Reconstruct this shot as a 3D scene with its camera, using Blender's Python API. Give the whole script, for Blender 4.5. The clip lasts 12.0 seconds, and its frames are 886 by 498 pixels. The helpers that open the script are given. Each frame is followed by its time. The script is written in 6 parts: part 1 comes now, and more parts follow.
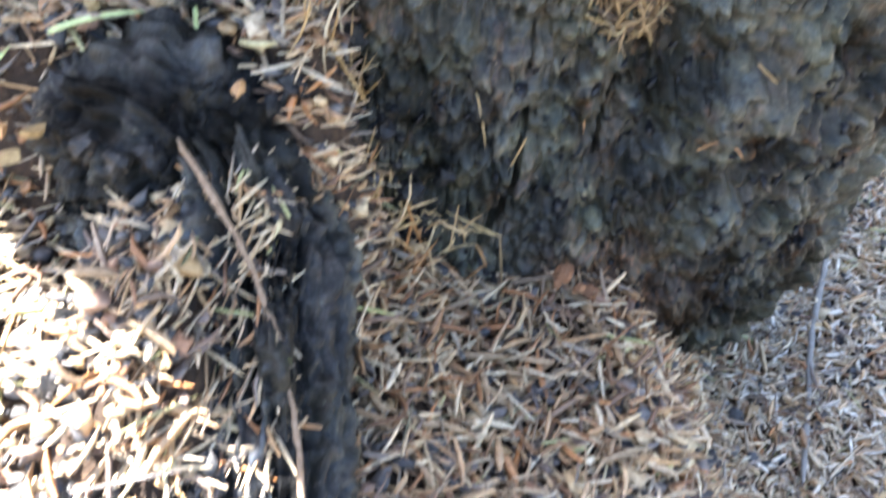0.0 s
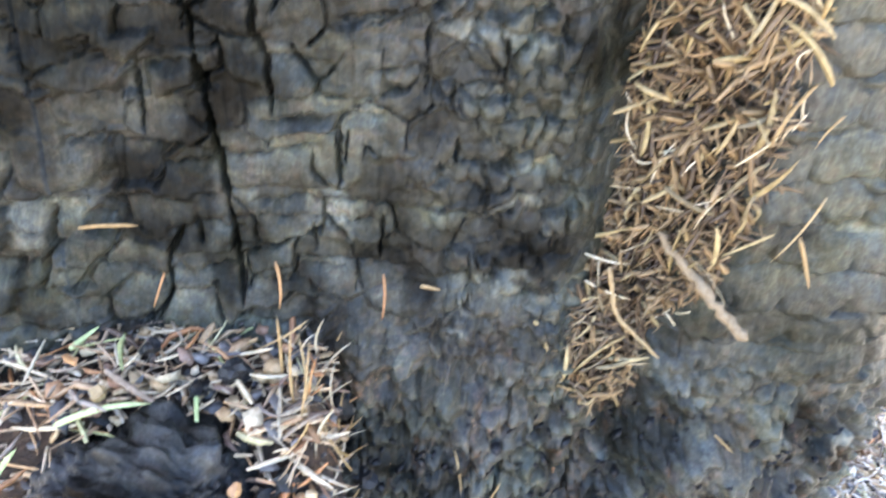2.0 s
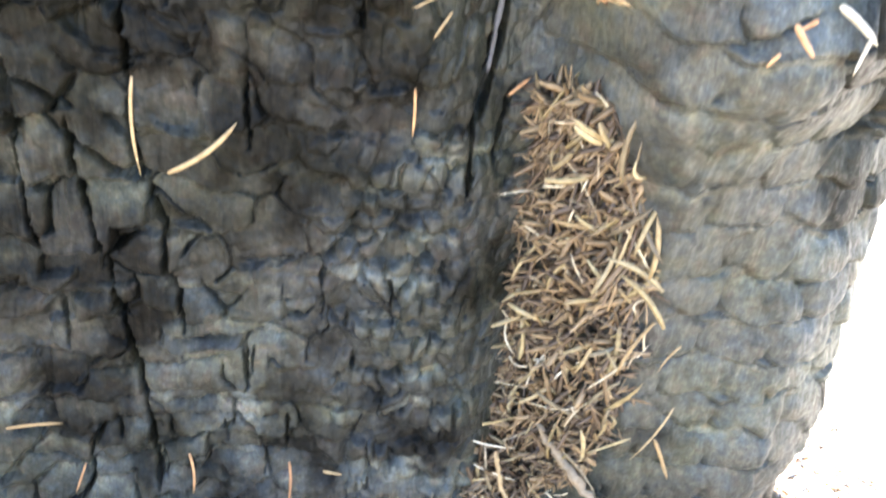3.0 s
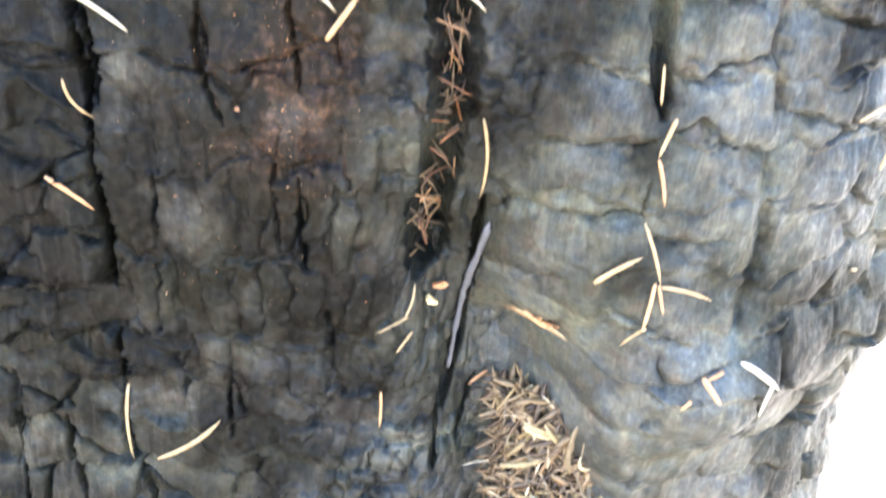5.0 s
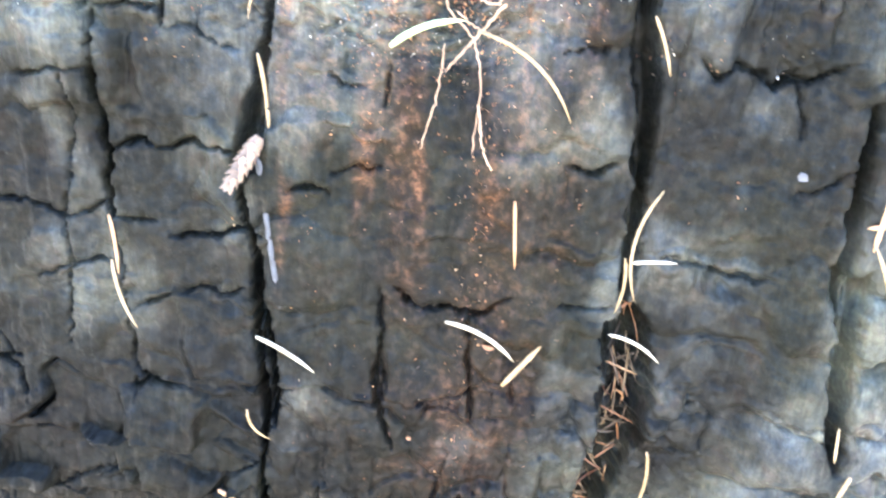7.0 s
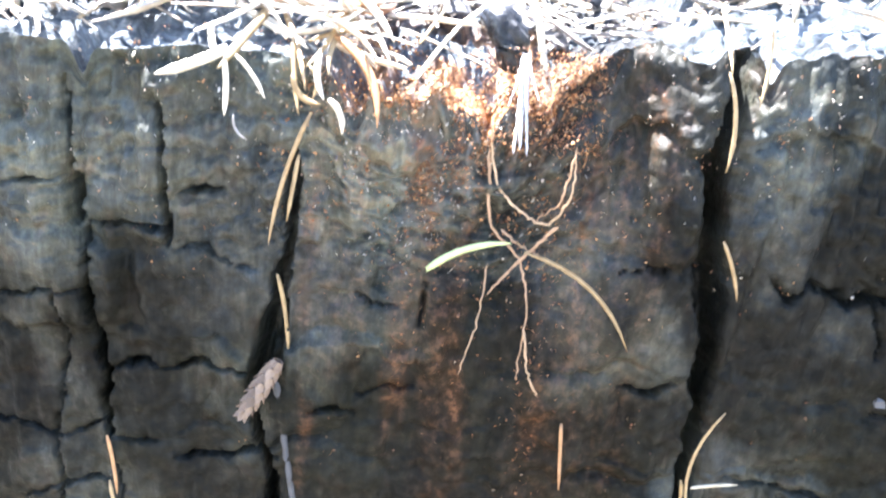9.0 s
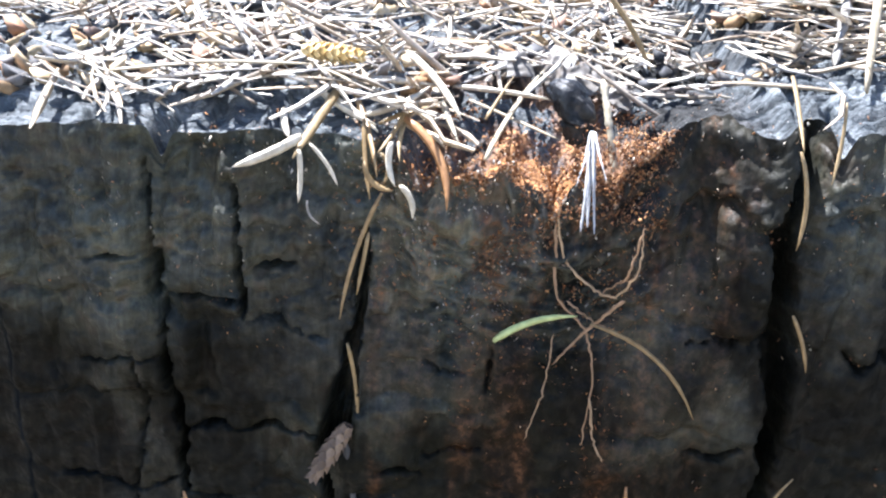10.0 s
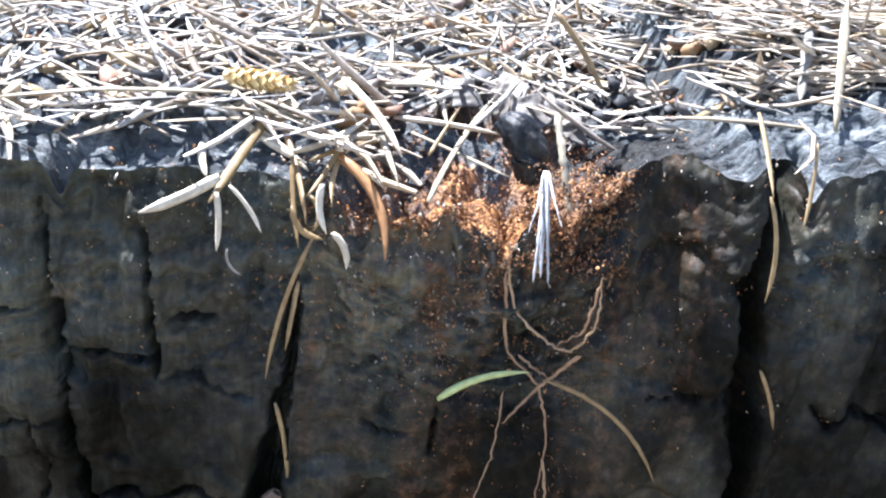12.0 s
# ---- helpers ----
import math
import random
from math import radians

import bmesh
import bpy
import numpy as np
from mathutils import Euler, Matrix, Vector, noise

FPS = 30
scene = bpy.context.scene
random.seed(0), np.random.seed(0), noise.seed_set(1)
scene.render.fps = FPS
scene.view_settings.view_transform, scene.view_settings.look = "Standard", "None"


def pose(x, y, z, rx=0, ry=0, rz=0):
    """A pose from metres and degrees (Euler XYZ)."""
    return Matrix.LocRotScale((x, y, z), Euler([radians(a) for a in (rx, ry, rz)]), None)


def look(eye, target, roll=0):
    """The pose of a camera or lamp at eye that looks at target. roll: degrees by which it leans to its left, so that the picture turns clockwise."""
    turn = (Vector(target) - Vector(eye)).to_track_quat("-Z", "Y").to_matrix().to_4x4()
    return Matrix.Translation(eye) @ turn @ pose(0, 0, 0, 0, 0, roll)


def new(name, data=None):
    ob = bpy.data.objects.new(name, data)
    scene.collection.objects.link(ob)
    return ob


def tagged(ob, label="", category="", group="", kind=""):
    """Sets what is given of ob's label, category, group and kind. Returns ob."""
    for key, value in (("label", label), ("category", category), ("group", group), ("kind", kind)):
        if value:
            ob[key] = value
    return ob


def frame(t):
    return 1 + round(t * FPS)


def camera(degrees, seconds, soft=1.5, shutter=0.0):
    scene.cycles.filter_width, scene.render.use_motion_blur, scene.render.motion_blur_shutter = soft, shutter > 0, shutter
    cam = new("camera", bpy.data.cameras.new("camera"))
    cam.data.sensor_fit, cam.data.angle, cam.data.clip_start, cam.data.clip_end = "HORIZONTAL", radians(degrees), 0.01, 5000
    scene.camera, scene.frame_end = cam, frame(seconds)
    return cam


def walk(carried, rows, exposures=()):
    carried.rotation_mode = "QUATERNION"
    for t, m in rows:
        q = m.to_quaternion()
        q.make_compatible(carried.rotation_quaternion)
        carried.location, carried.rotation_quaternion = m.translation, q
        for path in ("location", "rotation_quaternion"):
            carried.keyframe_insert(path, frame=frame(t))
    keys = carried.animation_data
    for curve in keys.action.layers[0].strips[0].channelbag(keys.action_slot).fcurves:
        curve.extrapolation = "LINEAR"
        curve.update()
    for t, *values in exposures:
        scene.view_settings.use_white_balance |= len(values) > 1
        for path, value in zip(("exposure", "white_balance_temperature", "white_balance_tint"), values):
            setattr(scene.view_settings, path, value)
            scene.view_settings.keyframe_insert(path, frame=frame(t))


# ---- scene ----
cam = camera(57.0, 12.0, soft=2.2, shutter=0.4)
PATH = [
    (0, (0.00003, 0.00065, 0.30494), (0.00130, 0.21709, 0.09721), -0.01),
    (0.2, (0.00275, 0.01858, 0.32111), (0.00876, 0.23725, 0.11581), 0.72),
    (0.5, (0.00073, 0.03585, 0.33850), (0.00741, 0.25463, 0.13333), 1.03),
    (0.8, (-0.00180, 0.03585, 0.35336), (0.00034, 0.25892, 0.15277), 1.00),
    (1, (-0.01140, 0.04298, 0.36476), (-0.00734, 0.26682, 0.16506), 1.37),
    (1.2, (-0.02347, 0.04112, 0.36904), (-0.02284, 0.26734, 0.17200), 1.73),
    (1.5, (-0.02839, 0.05216, 0.38848), (-0.02583, 0.28099, 0.19449), 2.06),
    (1.7, (-0.02602, 0.06049, 0.39918), (-0.01343, 0.29263, 0.20956), 3.42),
    (2, (-0.01564, 0.06239, 0.41272), (0.00269, 0.30059, 0.23127), 4.56),
    (2.3, (-0.00523, 0.06463, 0.43616), (0.01974, 0.30445, 0.25766), 5.53),
    (2.5, (0.00159, 0.06233, 0.44918), (0.02927, 0.30586, 0.27619), 5.86),
    (3, (0.01102, 0.06376, 0.49215), (0.04028, 0.31405, 0.32936), 6.32),
    (3.2, (0.01350, 0.06421, 0.50433), (0.04145, 0.31606, 0.34373), 6.41),
    (4.8, (0.02236, 0.06962, 0.55966), (0.04503, 0.33693, 0.42538), 5.91),
    (5, (0.02337, 0.06921, 0.57238), (0.04577, 0.33902, 0.44315), 5.72),
    (5.5, (0.01849, 0.07024, 0.58870), (0.03886, 0.34588, 0.47205), 6.24),
    (6, (0.00811, 0.07957, 0.60974), (0.02336, 0.35812, 0.49940), 6.45),
    (6.3, (-0.00482, 0.08445, 0.61946), (0.00510, 0.36452, 0.51240), 6.25),
    (6.5, (-0.01142, 0.08786, 0.62733), (-0.00477, 0.36760, 0.51917), 5.65),
    (7, (-0.02023, 0.09205, 0.64060), (-0.01639, 0.37395, 0.53803), 5.93),
    (7.2, (-0.02576, 0.09302, 0.64424), (-0.02354, 0.37519, 0.54238), 6.02),
    (8.8, (-0.03888, 0.12667, 0.67768), (-0.03151, 0.40966, 0.57838), 5.75),
    (9, (-0.03873, 0.12915, 0.68072), (-0.02829, 0.41261, 0.58304), 6.10),
    (9.2, (-0.03561, 0.12856, 0.68864), (-0.03862, 0.41110, 0.58785), 4.98),
    (9.5, (-0.04162, 0.12930, 0.69422), (-0.04289, 0.41237, 0.59488), 5.36),
    (9.8, (-0.04435, 0.13444, 0.70076), (-0.04687, 0.41521, 0.59509), 4.01),
    (10, (-0.04530, 0.13279, 0.69923), (-0.05105, 0.41418, 0.59539), 4.77),
    (10.2, (-0.04341, 0.13889, 0.69770), (-0.04097, 0.42044, 0.59416), 6.31),
    (10.5, (-0.04339, 0.14357, 0.69816), (-0.03667, 0.42689, 0.59978), 6.61),
    (11, (-0.04464, 0.14688, 0.69921), (-0.03563, 0.42985, 0.59998), 6.13),
    (11.5, (-0.04334, 0.14835, 0.69930), (-0.03137, 0.43092, 0.59926), 6.25),
    (12, (-0.04474, 0.15187, 0.70129), (-0.03138, 0.43459, 0.60184), 6.08),
]
EXPOSURES = [(0.0, 4.2, 6360, 13), (0.5, 4.74, 6280, 13), (1.5, 4.8, 6220, 14), (3.2, 4.84, 6060, 14), (5.0, 5.27, 5780, 15), (7.2, 5.63, 5450, 14), (8.8, 4.68, 5600, 13), (9.5, 3.05, 5600, 13), (10.0, 2.52, 5600, 13), (10.5, 2.62, 5560, 13), (11.0, 2.5, 5540, 13), (12.0, 2.4, 5520, 13)]
walk(cam, [(t, look(eye, target, roll)) for t, eye, target, roll in PATH], EXPOSURES)

# world and sun: near-noon sun behind the stump and to its left, open sky
world = bpy.data.worlds.new("sky")
scene.world = world
world.use_nodes = True
wn = world.node_tree.nodes
sky = wn.new("ShaderNodeTexSky")
sky.sky_type = "NISHITA"
sky.sun_disc = False
SUN_EL, SUN_AZ = radians(64), radians(-52)     # azimuth from +y towards +x
sky.sun_elevation, sky.sun_rotation = SUN_EL, SUN_AZ
sky.dust_density = 1.8
wn["Background"].inputs[1].default_value = 0.06
world.node_tree.links.new(sky.outputs[0], wn["Background"].inputs[0])
sun_dir = Vector((math.sin(SUN_AZ) * math.cos(SUN_EL), math.cos(SUN_AZ) * math.cos(SUN_EL), math.sin(SUN_EL)))
sun = new("sun", bpy.data.lights.new("sun", "SUN"))
sun.data.energy, sun.data.angle, sun.data.color = 4.4, radians(0.53), (1.0, 0.95, 0.88)
sun.rotation_mode = "QUATERNION"
sun.location = sun_dir * 5
sun.rotation_quaternion = sun_dir.to_track_quat("Z", "Y")


# ---- materials ----
def material(name):
    m = bpy.data.materials.new(name)
    m.use_nodes = True
    nt = m.node_tree
    return m, nt, nt.nodes["Principled BSDF"]


def node(nt, kind, **values):
    n = nt.nodes.new(kind)
    for k, v in values.items():
        n.inputs[k].default_value = v
    return n


def coords(nt, scale=(1, 1, 1), output="Object"):
    tc, mp = nt.nodes.new("ShaderNodeTexCoord"), nt.nodes.new("ShaderNodeMapping")
    mp.inputs["Scale"].default_value = scale
    nt.links.new(tc.outputs[output], mp.inputs["Vector"])
    return mp.outputs[0]


def tex_noise(nt, scale, detail=5.0, rough=0.6, stretch=(1, 1, 1)):
    n = node(nt, "ShaderNodeTexNoise", Scale=scale, Detail=detail, Roughness=rough)
    nt.links.new(coords(nt, stretch), n.inputs["Vector"])
    return n.outputs["Fac"]


def ramp(nt, fac, stops, interpolation="LINEAR"):
    n = nt.nodes.new("ShaderNodeValToRGB")
    n.color_ramp.interpolation = interpolation
    while len(n.color_ramp.elements) < len(stops):
        n.color_ramp.elements.new(0.5)
    for e, (p, c) in zip(n.color_ramp.elements, stops):
        e.position, e.color = p, (*c, 1) if len(c) == 3 else c
    nt.links.new(fac, n.inputs[0])
    return n.outputs[0]


def mixed(nt, fac, a, b, kind="MIX"):
    n = nt.nodes.new("ShaderNodeMix")
    n.data_type, n.blend_type = "RGBA", kind
    for sock, v in ((n.inputs[0], fac), (n.inputs[6], a), (n.inputs[7], b)):
        if hasattr(v, "links"):
            nt.links.new(v, sock)
        elif isinstance(v, tuple):
            sock.default_value = (*v, 1)
        else:
            sock.default_value = v
    return n.outputs[2]


def math_node(nt, op, a, b):
    n = nt.nodes.new("ShaderNodeMath")
    n.operation, n.use_clamp = op, False
    for sock, v in ((n.inputs[0], a), (n.inputs[1], b)):
        if hasattr(v, "links"):
            nt.links.new(v, sock)
        else:
            sock.default_value = v
    return n.outputs[0]


def bump(nt, bsdf, height, strength, distance):
    b = node(nt, "ShaderNodeBump", Strength=strength, Distance=distance)
    nt.links.new(height, b.inputs["Height"])
    nt.links.new(b.outputs[0], bsdf.inputs["Normal"])


def attribute(nt, name):
    a = nt.nodes.new("ShaderNodeAttribute")
    a.attribute_name = name
    return a.outputs["Fac"]


def char_material(name, black=(0.013, 0.013, 0.0115), grey=(0.035, 0.035, 0.028), ash_lit=(0.145, 0.145, 0.117), rust=(0.10, 0.036, 0.013)):
    """Charred wood: black with a grey weathered film, ash and painted light on proud edges, brown rot dust where the
    wood crumbles, a darkening mask by zone.
    """
    m, nt, p = material(name)
    fibre = tex_noise(nt, 1.0, 4, 0.65, (900, 900, 75))
    blotch = tex_noise(nt, 38, 6, 0.65)
    fine = tex_noise(nt, 600, 4, 0.7)
    col = mixed(nt, ramp(nt, blotch, [(0.34, (0, 0, 0)), (0.66, (1, 1, 1))]), black, grey)
    streak = ramp(nt, fibre, [(0.38, (0, 0, 0)), (0.7, (1, 1, 1))])
    # share of ash plus the light painted on upper edges
    a = math_node(nt, "MULTIPLY", attribute(nt, "ash_lit"), math_node(nt, "ADD", 0.62, math_node(nt, "MULTIPLY", streak, 0.45)))
    col = mixed(nt, a, col, ash_lit)
    mott = tex_noise(nt, 330, 5, 0.75)
    col = mixed(nt, 1.0, col, ramp(nt, mott, [(0.34, (0.74, 0.74, 0.74)), (0.5, (0.98, 0.98, 0.98)), (0.66, (1.26, 1.26, 1.22))]), "MULTIPLY")
    grain = tex_noise(nt, 1.0, 4, 0.7, (1000, 1000, 130))
    col = mixed(nt, 1.0, col, ramp(nt, grain, [(0.36, (0.82, 0.82, 0.82)), (0.5, (0.98, 0.98, 0.98)), (0.64, (1.2, 1.2, 1.2))]), "MULTIPLY")
    col = mixed(nt, ramp(nt, tex_noise(nt, 420, 3, 0.6), [(0.66, (0, 0, 0)), (0.73, (0.4, 0.4, 0.4))]), col, ash_lit)
    hue = tex_noise(nt, 130, 4, 0.6)
    col = mixed(nt, 1.0, col, ramp(nt, hue, [(0.34, (0.80, 0.92, 1.10)), (0.46, (0.97, 0.99, 1.02)), (0.54, (1.08, 1.06, 0.95)), (0.66, (1.20, 1.00, 0.90))]), "MULTIPLY")
    tint = tex_noise(nt, 22, 3, 0.5)
    col = mixed(nt, ramp(nt, tint, [(0.42, (0, 0, 0)), (0.62, (0.5, 0.5, 0.5))]), col, mixed(nt, 1.0, col, (0.95, 1.0, 0.70), "MULTIPLY"))
    # multiplies the masked zones and patches down to a sixth
    col = mixed(nt, attribute(nt, "darkening"), col, mixed(nt, 1.0, col, (0.17, 0.165, 0.155), "MULTIPLY"))
    speck = ramp(nt, tex_noise(nt, 330, 5, 0.75), [(0.5, (0, 0, 0)), (0.62, (1, 1, 1))])
    r = math_node(nt, "MULTIPLY", attribute(nt, "rust"), math_node(nt, "ADD", 0.18, math_node(nt, "MULTIPLY", speck, 0.9)))
    col = mixed(nt, r, col, mixed(nt, fine, rust, (0.20, 0.09, 0.037)))
    nt.links.new(col, p.inputs["Base Color"])
    nt.links.new(ramp(nt, mott, [(0.35, (0.58, 0.58, 0.58)), (0.62, (0.42, 0.42, 0.42))]), p.inputs["Roughness"])
    gloss = math_node(nt, "SUBTRACT", 1.0, math_node(nt, "MULTIPLY", attribute(nt, "darkening"), 0.75))
    gloss = math_node(nt, "MULTIPLY", gloss, ramp(nt, mott, [(0.36, (0.20, 0.20, 0.20)), (0.52, (0.28, 0.28, 0.28)), (0.66, (0.42, 0.42, 0.42))]))
    nt.links.new(gloss, p.inputs["Specular IOR Level"])
    facet = node(nt, "ShaderNodeTexVoronoi", Scale=520.0)
    nt.links.new(coords(nt, (1, 1, 0.75)), facet.inputs["Vector"])
    h = math_node(nt, "ADD", math_node(nt, "MULTIPLY", fibre, 0.55), math_node(nt, "MULTIPLY", fine, 0.8))
    h = math_node(nt, "ADD", h, math_node(nt, "MULTIPLY", facet.outputs["Distance"], -0.5))
    bump(nt, p, h, 1.0, 0.0004)
    return m


def needle_material(name, stops, per="object", rough=0.5):
    m, nt, p = material(name)
    if per == "object":
        r = nt.nodes.new("ShaderNodeObjectInfo").outputs["Random"]
    else:
        r = nt.nodes.new("ShaderNodeNewGeometry").outputs["Random Per Island"]
    col = ramp(nt, r, stops)
    n = tex_noise(nt, 420, 3, 0.6)
    col = mixed(nt, 1.0, col, ramp(nt, n, [(0.3, (0.62, 0.58, 0.52)), (0.65, (1, 1, 1))]), "MULTIPLY")
    nt.links.new(col, p.inputs["Base Color"])
    p.inputs["Roughness"].default_value = rough
    p.inputs["Specular IOR Level"].default_value = 0.4
    bump(nt, p, n, 0.3, 0.0003)
    return m


M_char = char_material("charred_wood")
M_char_root = char_material("charred_root", grey=(0.02, 0.0205, 0.022), ash_lit=(0.17, 0.175, 0.185))
M_soot = char_material("glossy_char", black=(0.004, 0.004, 0.0045), grey=(0.012, 0.012, 0.014), ash_lit=(0.05, 0.055, 0.065))
M_litter = needle_material("needle_litter", [(0.0, (0.48, 0.37, 0.23)), (0.10, (0.70, 0.57, 0.38)), (0.2, (0.30, 0.17, 0.08)), (0.3, (0.76, 0.66, 0.48)), (0.4, (0.25, 0.21, 0.18)), (0.5, (0.52, 0.34, 0.17)), (0.58, (0.13, 0.09, 0.065)),
                                              (0.68, (0.68, 0.57, 0.40)), (0.78, (0.42, 0.19, 0.065)), (0.86, (0.17, 0.15, 0.145)), (0.92, (0.6, 0.5, 0.34)), (0.97, (0.42, 0.44, 0.19)), (1.0, (0.10, 0.085, 0.075))], "island")
M_brown_litter = needle_material("brown_litter", [(0.0, (0.24, 0.13, 0.065)), (0.14, (0.44, 0.32, 0.19)), (0.3, (0.085, 0.06, 0.045)), (0.44, (0.36, 0.16, 0.06)), (0.58, (0.56, 0.45, 0.29)), (0.7, (0.12, 0.10, 0.095)), (0.8, (0.30, 0.17, 0.08)), (0.9, (0.66, 0.56, 0.40)), (1.0, (0.42, 0.25, 0.12))], "island")
M_bleached = needle_material("bleached_litter", [(0.0, (0.82, 0.75, 0.62)), (0.25, (0.6, 0.49, 0.35)), (0.45, (0.86, 0.81, 0.7)), (0.7, (0.34, 0.27, 0.22)), (0.8, (0.66, 0.44, 0.25)), (1.0, (0.8, 0.71, 0.55))], "island", 0.7)
M_top_litter = needle_material("dry_litter", [(0.0, (0.46, 0.39, 0.30)), (0.2, (0.66, 0.59, 0.48)), (0.36, (0.22, 0.18, 0.15)), (0.5, (0.56, 0.44, 0.29)), (0.66, (0.18, 0.175, 0.175)), (0.82, (0.74, 0.69, 0.6)), (0.92, (0.34, 0.24, 0.15)), (1.0, (0.5, 0.45, 0.38))], "island")
M_straw = needle_material("straw_needle", [(0.0, (0.25, 0.165, 0.068)), (0.5, (0.33, 0.24, 0.12)), (1.0, (0.27, 0.175, 0.075))])
M_dark = needle_material("dark_twig_bark", [(0.0, (0.05, 0.052, 0.056)), (1.0, (0.085, 0.085, 0.088))], rough=0.7)
M_pale = needle_material("pale_needle", [(0.0, (0.36, 0.30, 0.20)), (1.0, (0.46, 0.41, 0.30))])
# paler copy of pale_needle for the rim, with sunlight put into its colour
M_sunlit = needle_material("sunlit_needle", [(0.0, (0.56, 0.49, 0.36)), (1.0, (0.68, 0.62, 0.5))])
M_orange = needle_material("orange_needle", [(0.0, (0.35, 0.16, 0.06)), (0.5, (0.43, 0.25, 0.11)), (1.0, (0.28, 0.13, 0.055))])
M_rusty = needle_material("rusty_needle", [(0.0, (0.08, 0.03, 0.012)), (0.5, (0.18, 0.075, 0.025)), (1.0, (0.26, 0.14, 0.06))])
M_green = needle_material("green_needle", [(0.0, (0.42, 0.5, 0.2)), (1.0, (0.5, 0.56, 0.27))])
M_grey = needle_material("grey_stick", [(0.0, (0.2, 0.19, 0.18)), (1.0, (0.3, 0.28, 0.25))], rough=0.75)
M_clump = needle_material("clump_needle", [(0.0, (0.13, 0.098, 0.062)), (0.2, (0.27, 0.215, 0.13)), (0.38, (0.08, 0.058, 0.038)), (0.56, (0.36, 0.30, 0.195)), (0.7, (0.24, 0.135, 0.05)), (0.84, (0.50, 0.43, 0.28)), (1.0, (0.66, 0.6, 0.46))])
M_chip = needle_material("litter_bits", [(0.0, (0.035, 0.037, 0.042)), (0.3, (0.09, 0.088, 0.088)), (0.5, (0.2, 0.185, 0.175)), (0.62, (0.30, 0.15, 0.075)), (0.8, (0.5, 0.36, 0.19)), (1.0, (0.6, 0.5, 0.34))], "island", 0.7)


def duff_material():
    m, nt, p = material("forest_duff")
    a, b = tex_noise(nt, 60, 6, 0.7), tex_noise(nt, 420, 4, 0.7)
    col = ramp(nt, a, [(0.3, (0.022, 0.017, 0.014)), (0.5, (0.075, 0.048, 0.03)), (0.62, (0.15, 0.095, 0.055)), (0.75, (0.05, 0.046, 0.046))])
    col = mixed(nt, 1.0, col, ramp(nt, b, [(0.3, (0.5, 0.48, 0.46)), (0.7, (1.3, 1.25, 1.15))]), "MULTIPLY")
    col = mixed(nt, 1.0, col, (0.6, 0.58, 0.58), "MULTIPLY")
    col = mixed(nt, attribute(nt, "cover"), col, ramp(nt, b, [(0.3, (0.12, 0.10, 0.08)), (0.5, (0.28, 0.25, 0.2)), (0.7, (0.42, 0.38, 0.31))]))
    nt.links.new(col, p.inputs["Base Color"])
    p.inputs["Roughness"].default_value = 0.95
    bump(nt, p, math_node(nt, "ADD", a, b), 1.0, 0.004)
    return m


def cut_material():
    """The old cut face: grey end grain with a bluish char film at the rim and brown crumbled wood in the notch."""
    m, nt, p = material("cut_end_grain")
    n, f = tex_noise(nt, 90, 6, 0.7), tex_noise(nt, 1.0, 4, 0.7, (110, 900, 110))
    col = ramp(nt, n, [(0.3, (0.03, 0.036, 0.04)), (0.48, (0.10, 0.112, 0.118)), (0.66, (0.27, 0.29, 0.295))])
    col = mixed(nt, ramp(nt, f, [(0.45, (0, 0, 0)), (0.56, (0.62, 0.62, 0.62))]), col, (0.014, 0.016, 0.019))
    fine = tex_noise(nt, 520, 4, 0.7)
    col = mixed(nt, attribute(nt, "rust"), col, mixed(nt, ramp(nt, fine, [(0.4, (0, 0, 0)), (0.62, (1, 1, 1))]), (0.11, 0.04, 0.014), (0.55, 0.27, 0.10)))
    # charred patches, and the painted shade of the gap behind the notch
    col = mixed(nt, attribute(nt, "char"), col, mixed(nt, n, (0.006, 0.006, 0.006), (0.03, 0.03, 0.028)))
    nt.links.new(col, p.inputs["Base Color"])
    p.inputs["Roughness"].default_value = 0.72
    p.inputs["Specular IOR Level"].default_value = 0.25
    bump(nt, p, math_node(nt, "ADD", f, fine), 1.0, 0.0011)
    return m


M_duff, M_cut = duff_material(), cut_material()


# ---- shared shapes ----
def sstep(a, b, x):
    t = np.clip((x - a) / (b - a), 0, 1)
    return t * t * (3 - 2 * t)


def hash2(i, j, k):
    v = np.sin(i * 127.1 + j * 311.7 + k * 74.7) * 43758.5453
    return v - np.floor(v)


def vnoise(x, y, k=0):
    i, j = np.floor(x), np.floor(y)
    u, v = x - i, y - j
    u, v = u * u * (3 - 2 * u), v * v * (3 - 2 * v)
    a, b, c, d = hash2(i, j, k), hash2(i + 1, j, k), hash2(i, j + 1, k), hash2(i + 1, j + 1, k)
    return (a * (1 - u) + b * u) * (1 - v) + (c * (1 - u) + d * u) * v - 0.5


def fbm(x, y, k=0, octaves=4):
    total, amp = 0, 1.0
    for o in range(octaves):
        total = total + amp * vnoise(x, y, k + o)
        x, y, amp = x * 2.03 + 7.1, y * 2.03 + 3.7, amp * 0.5
    return total


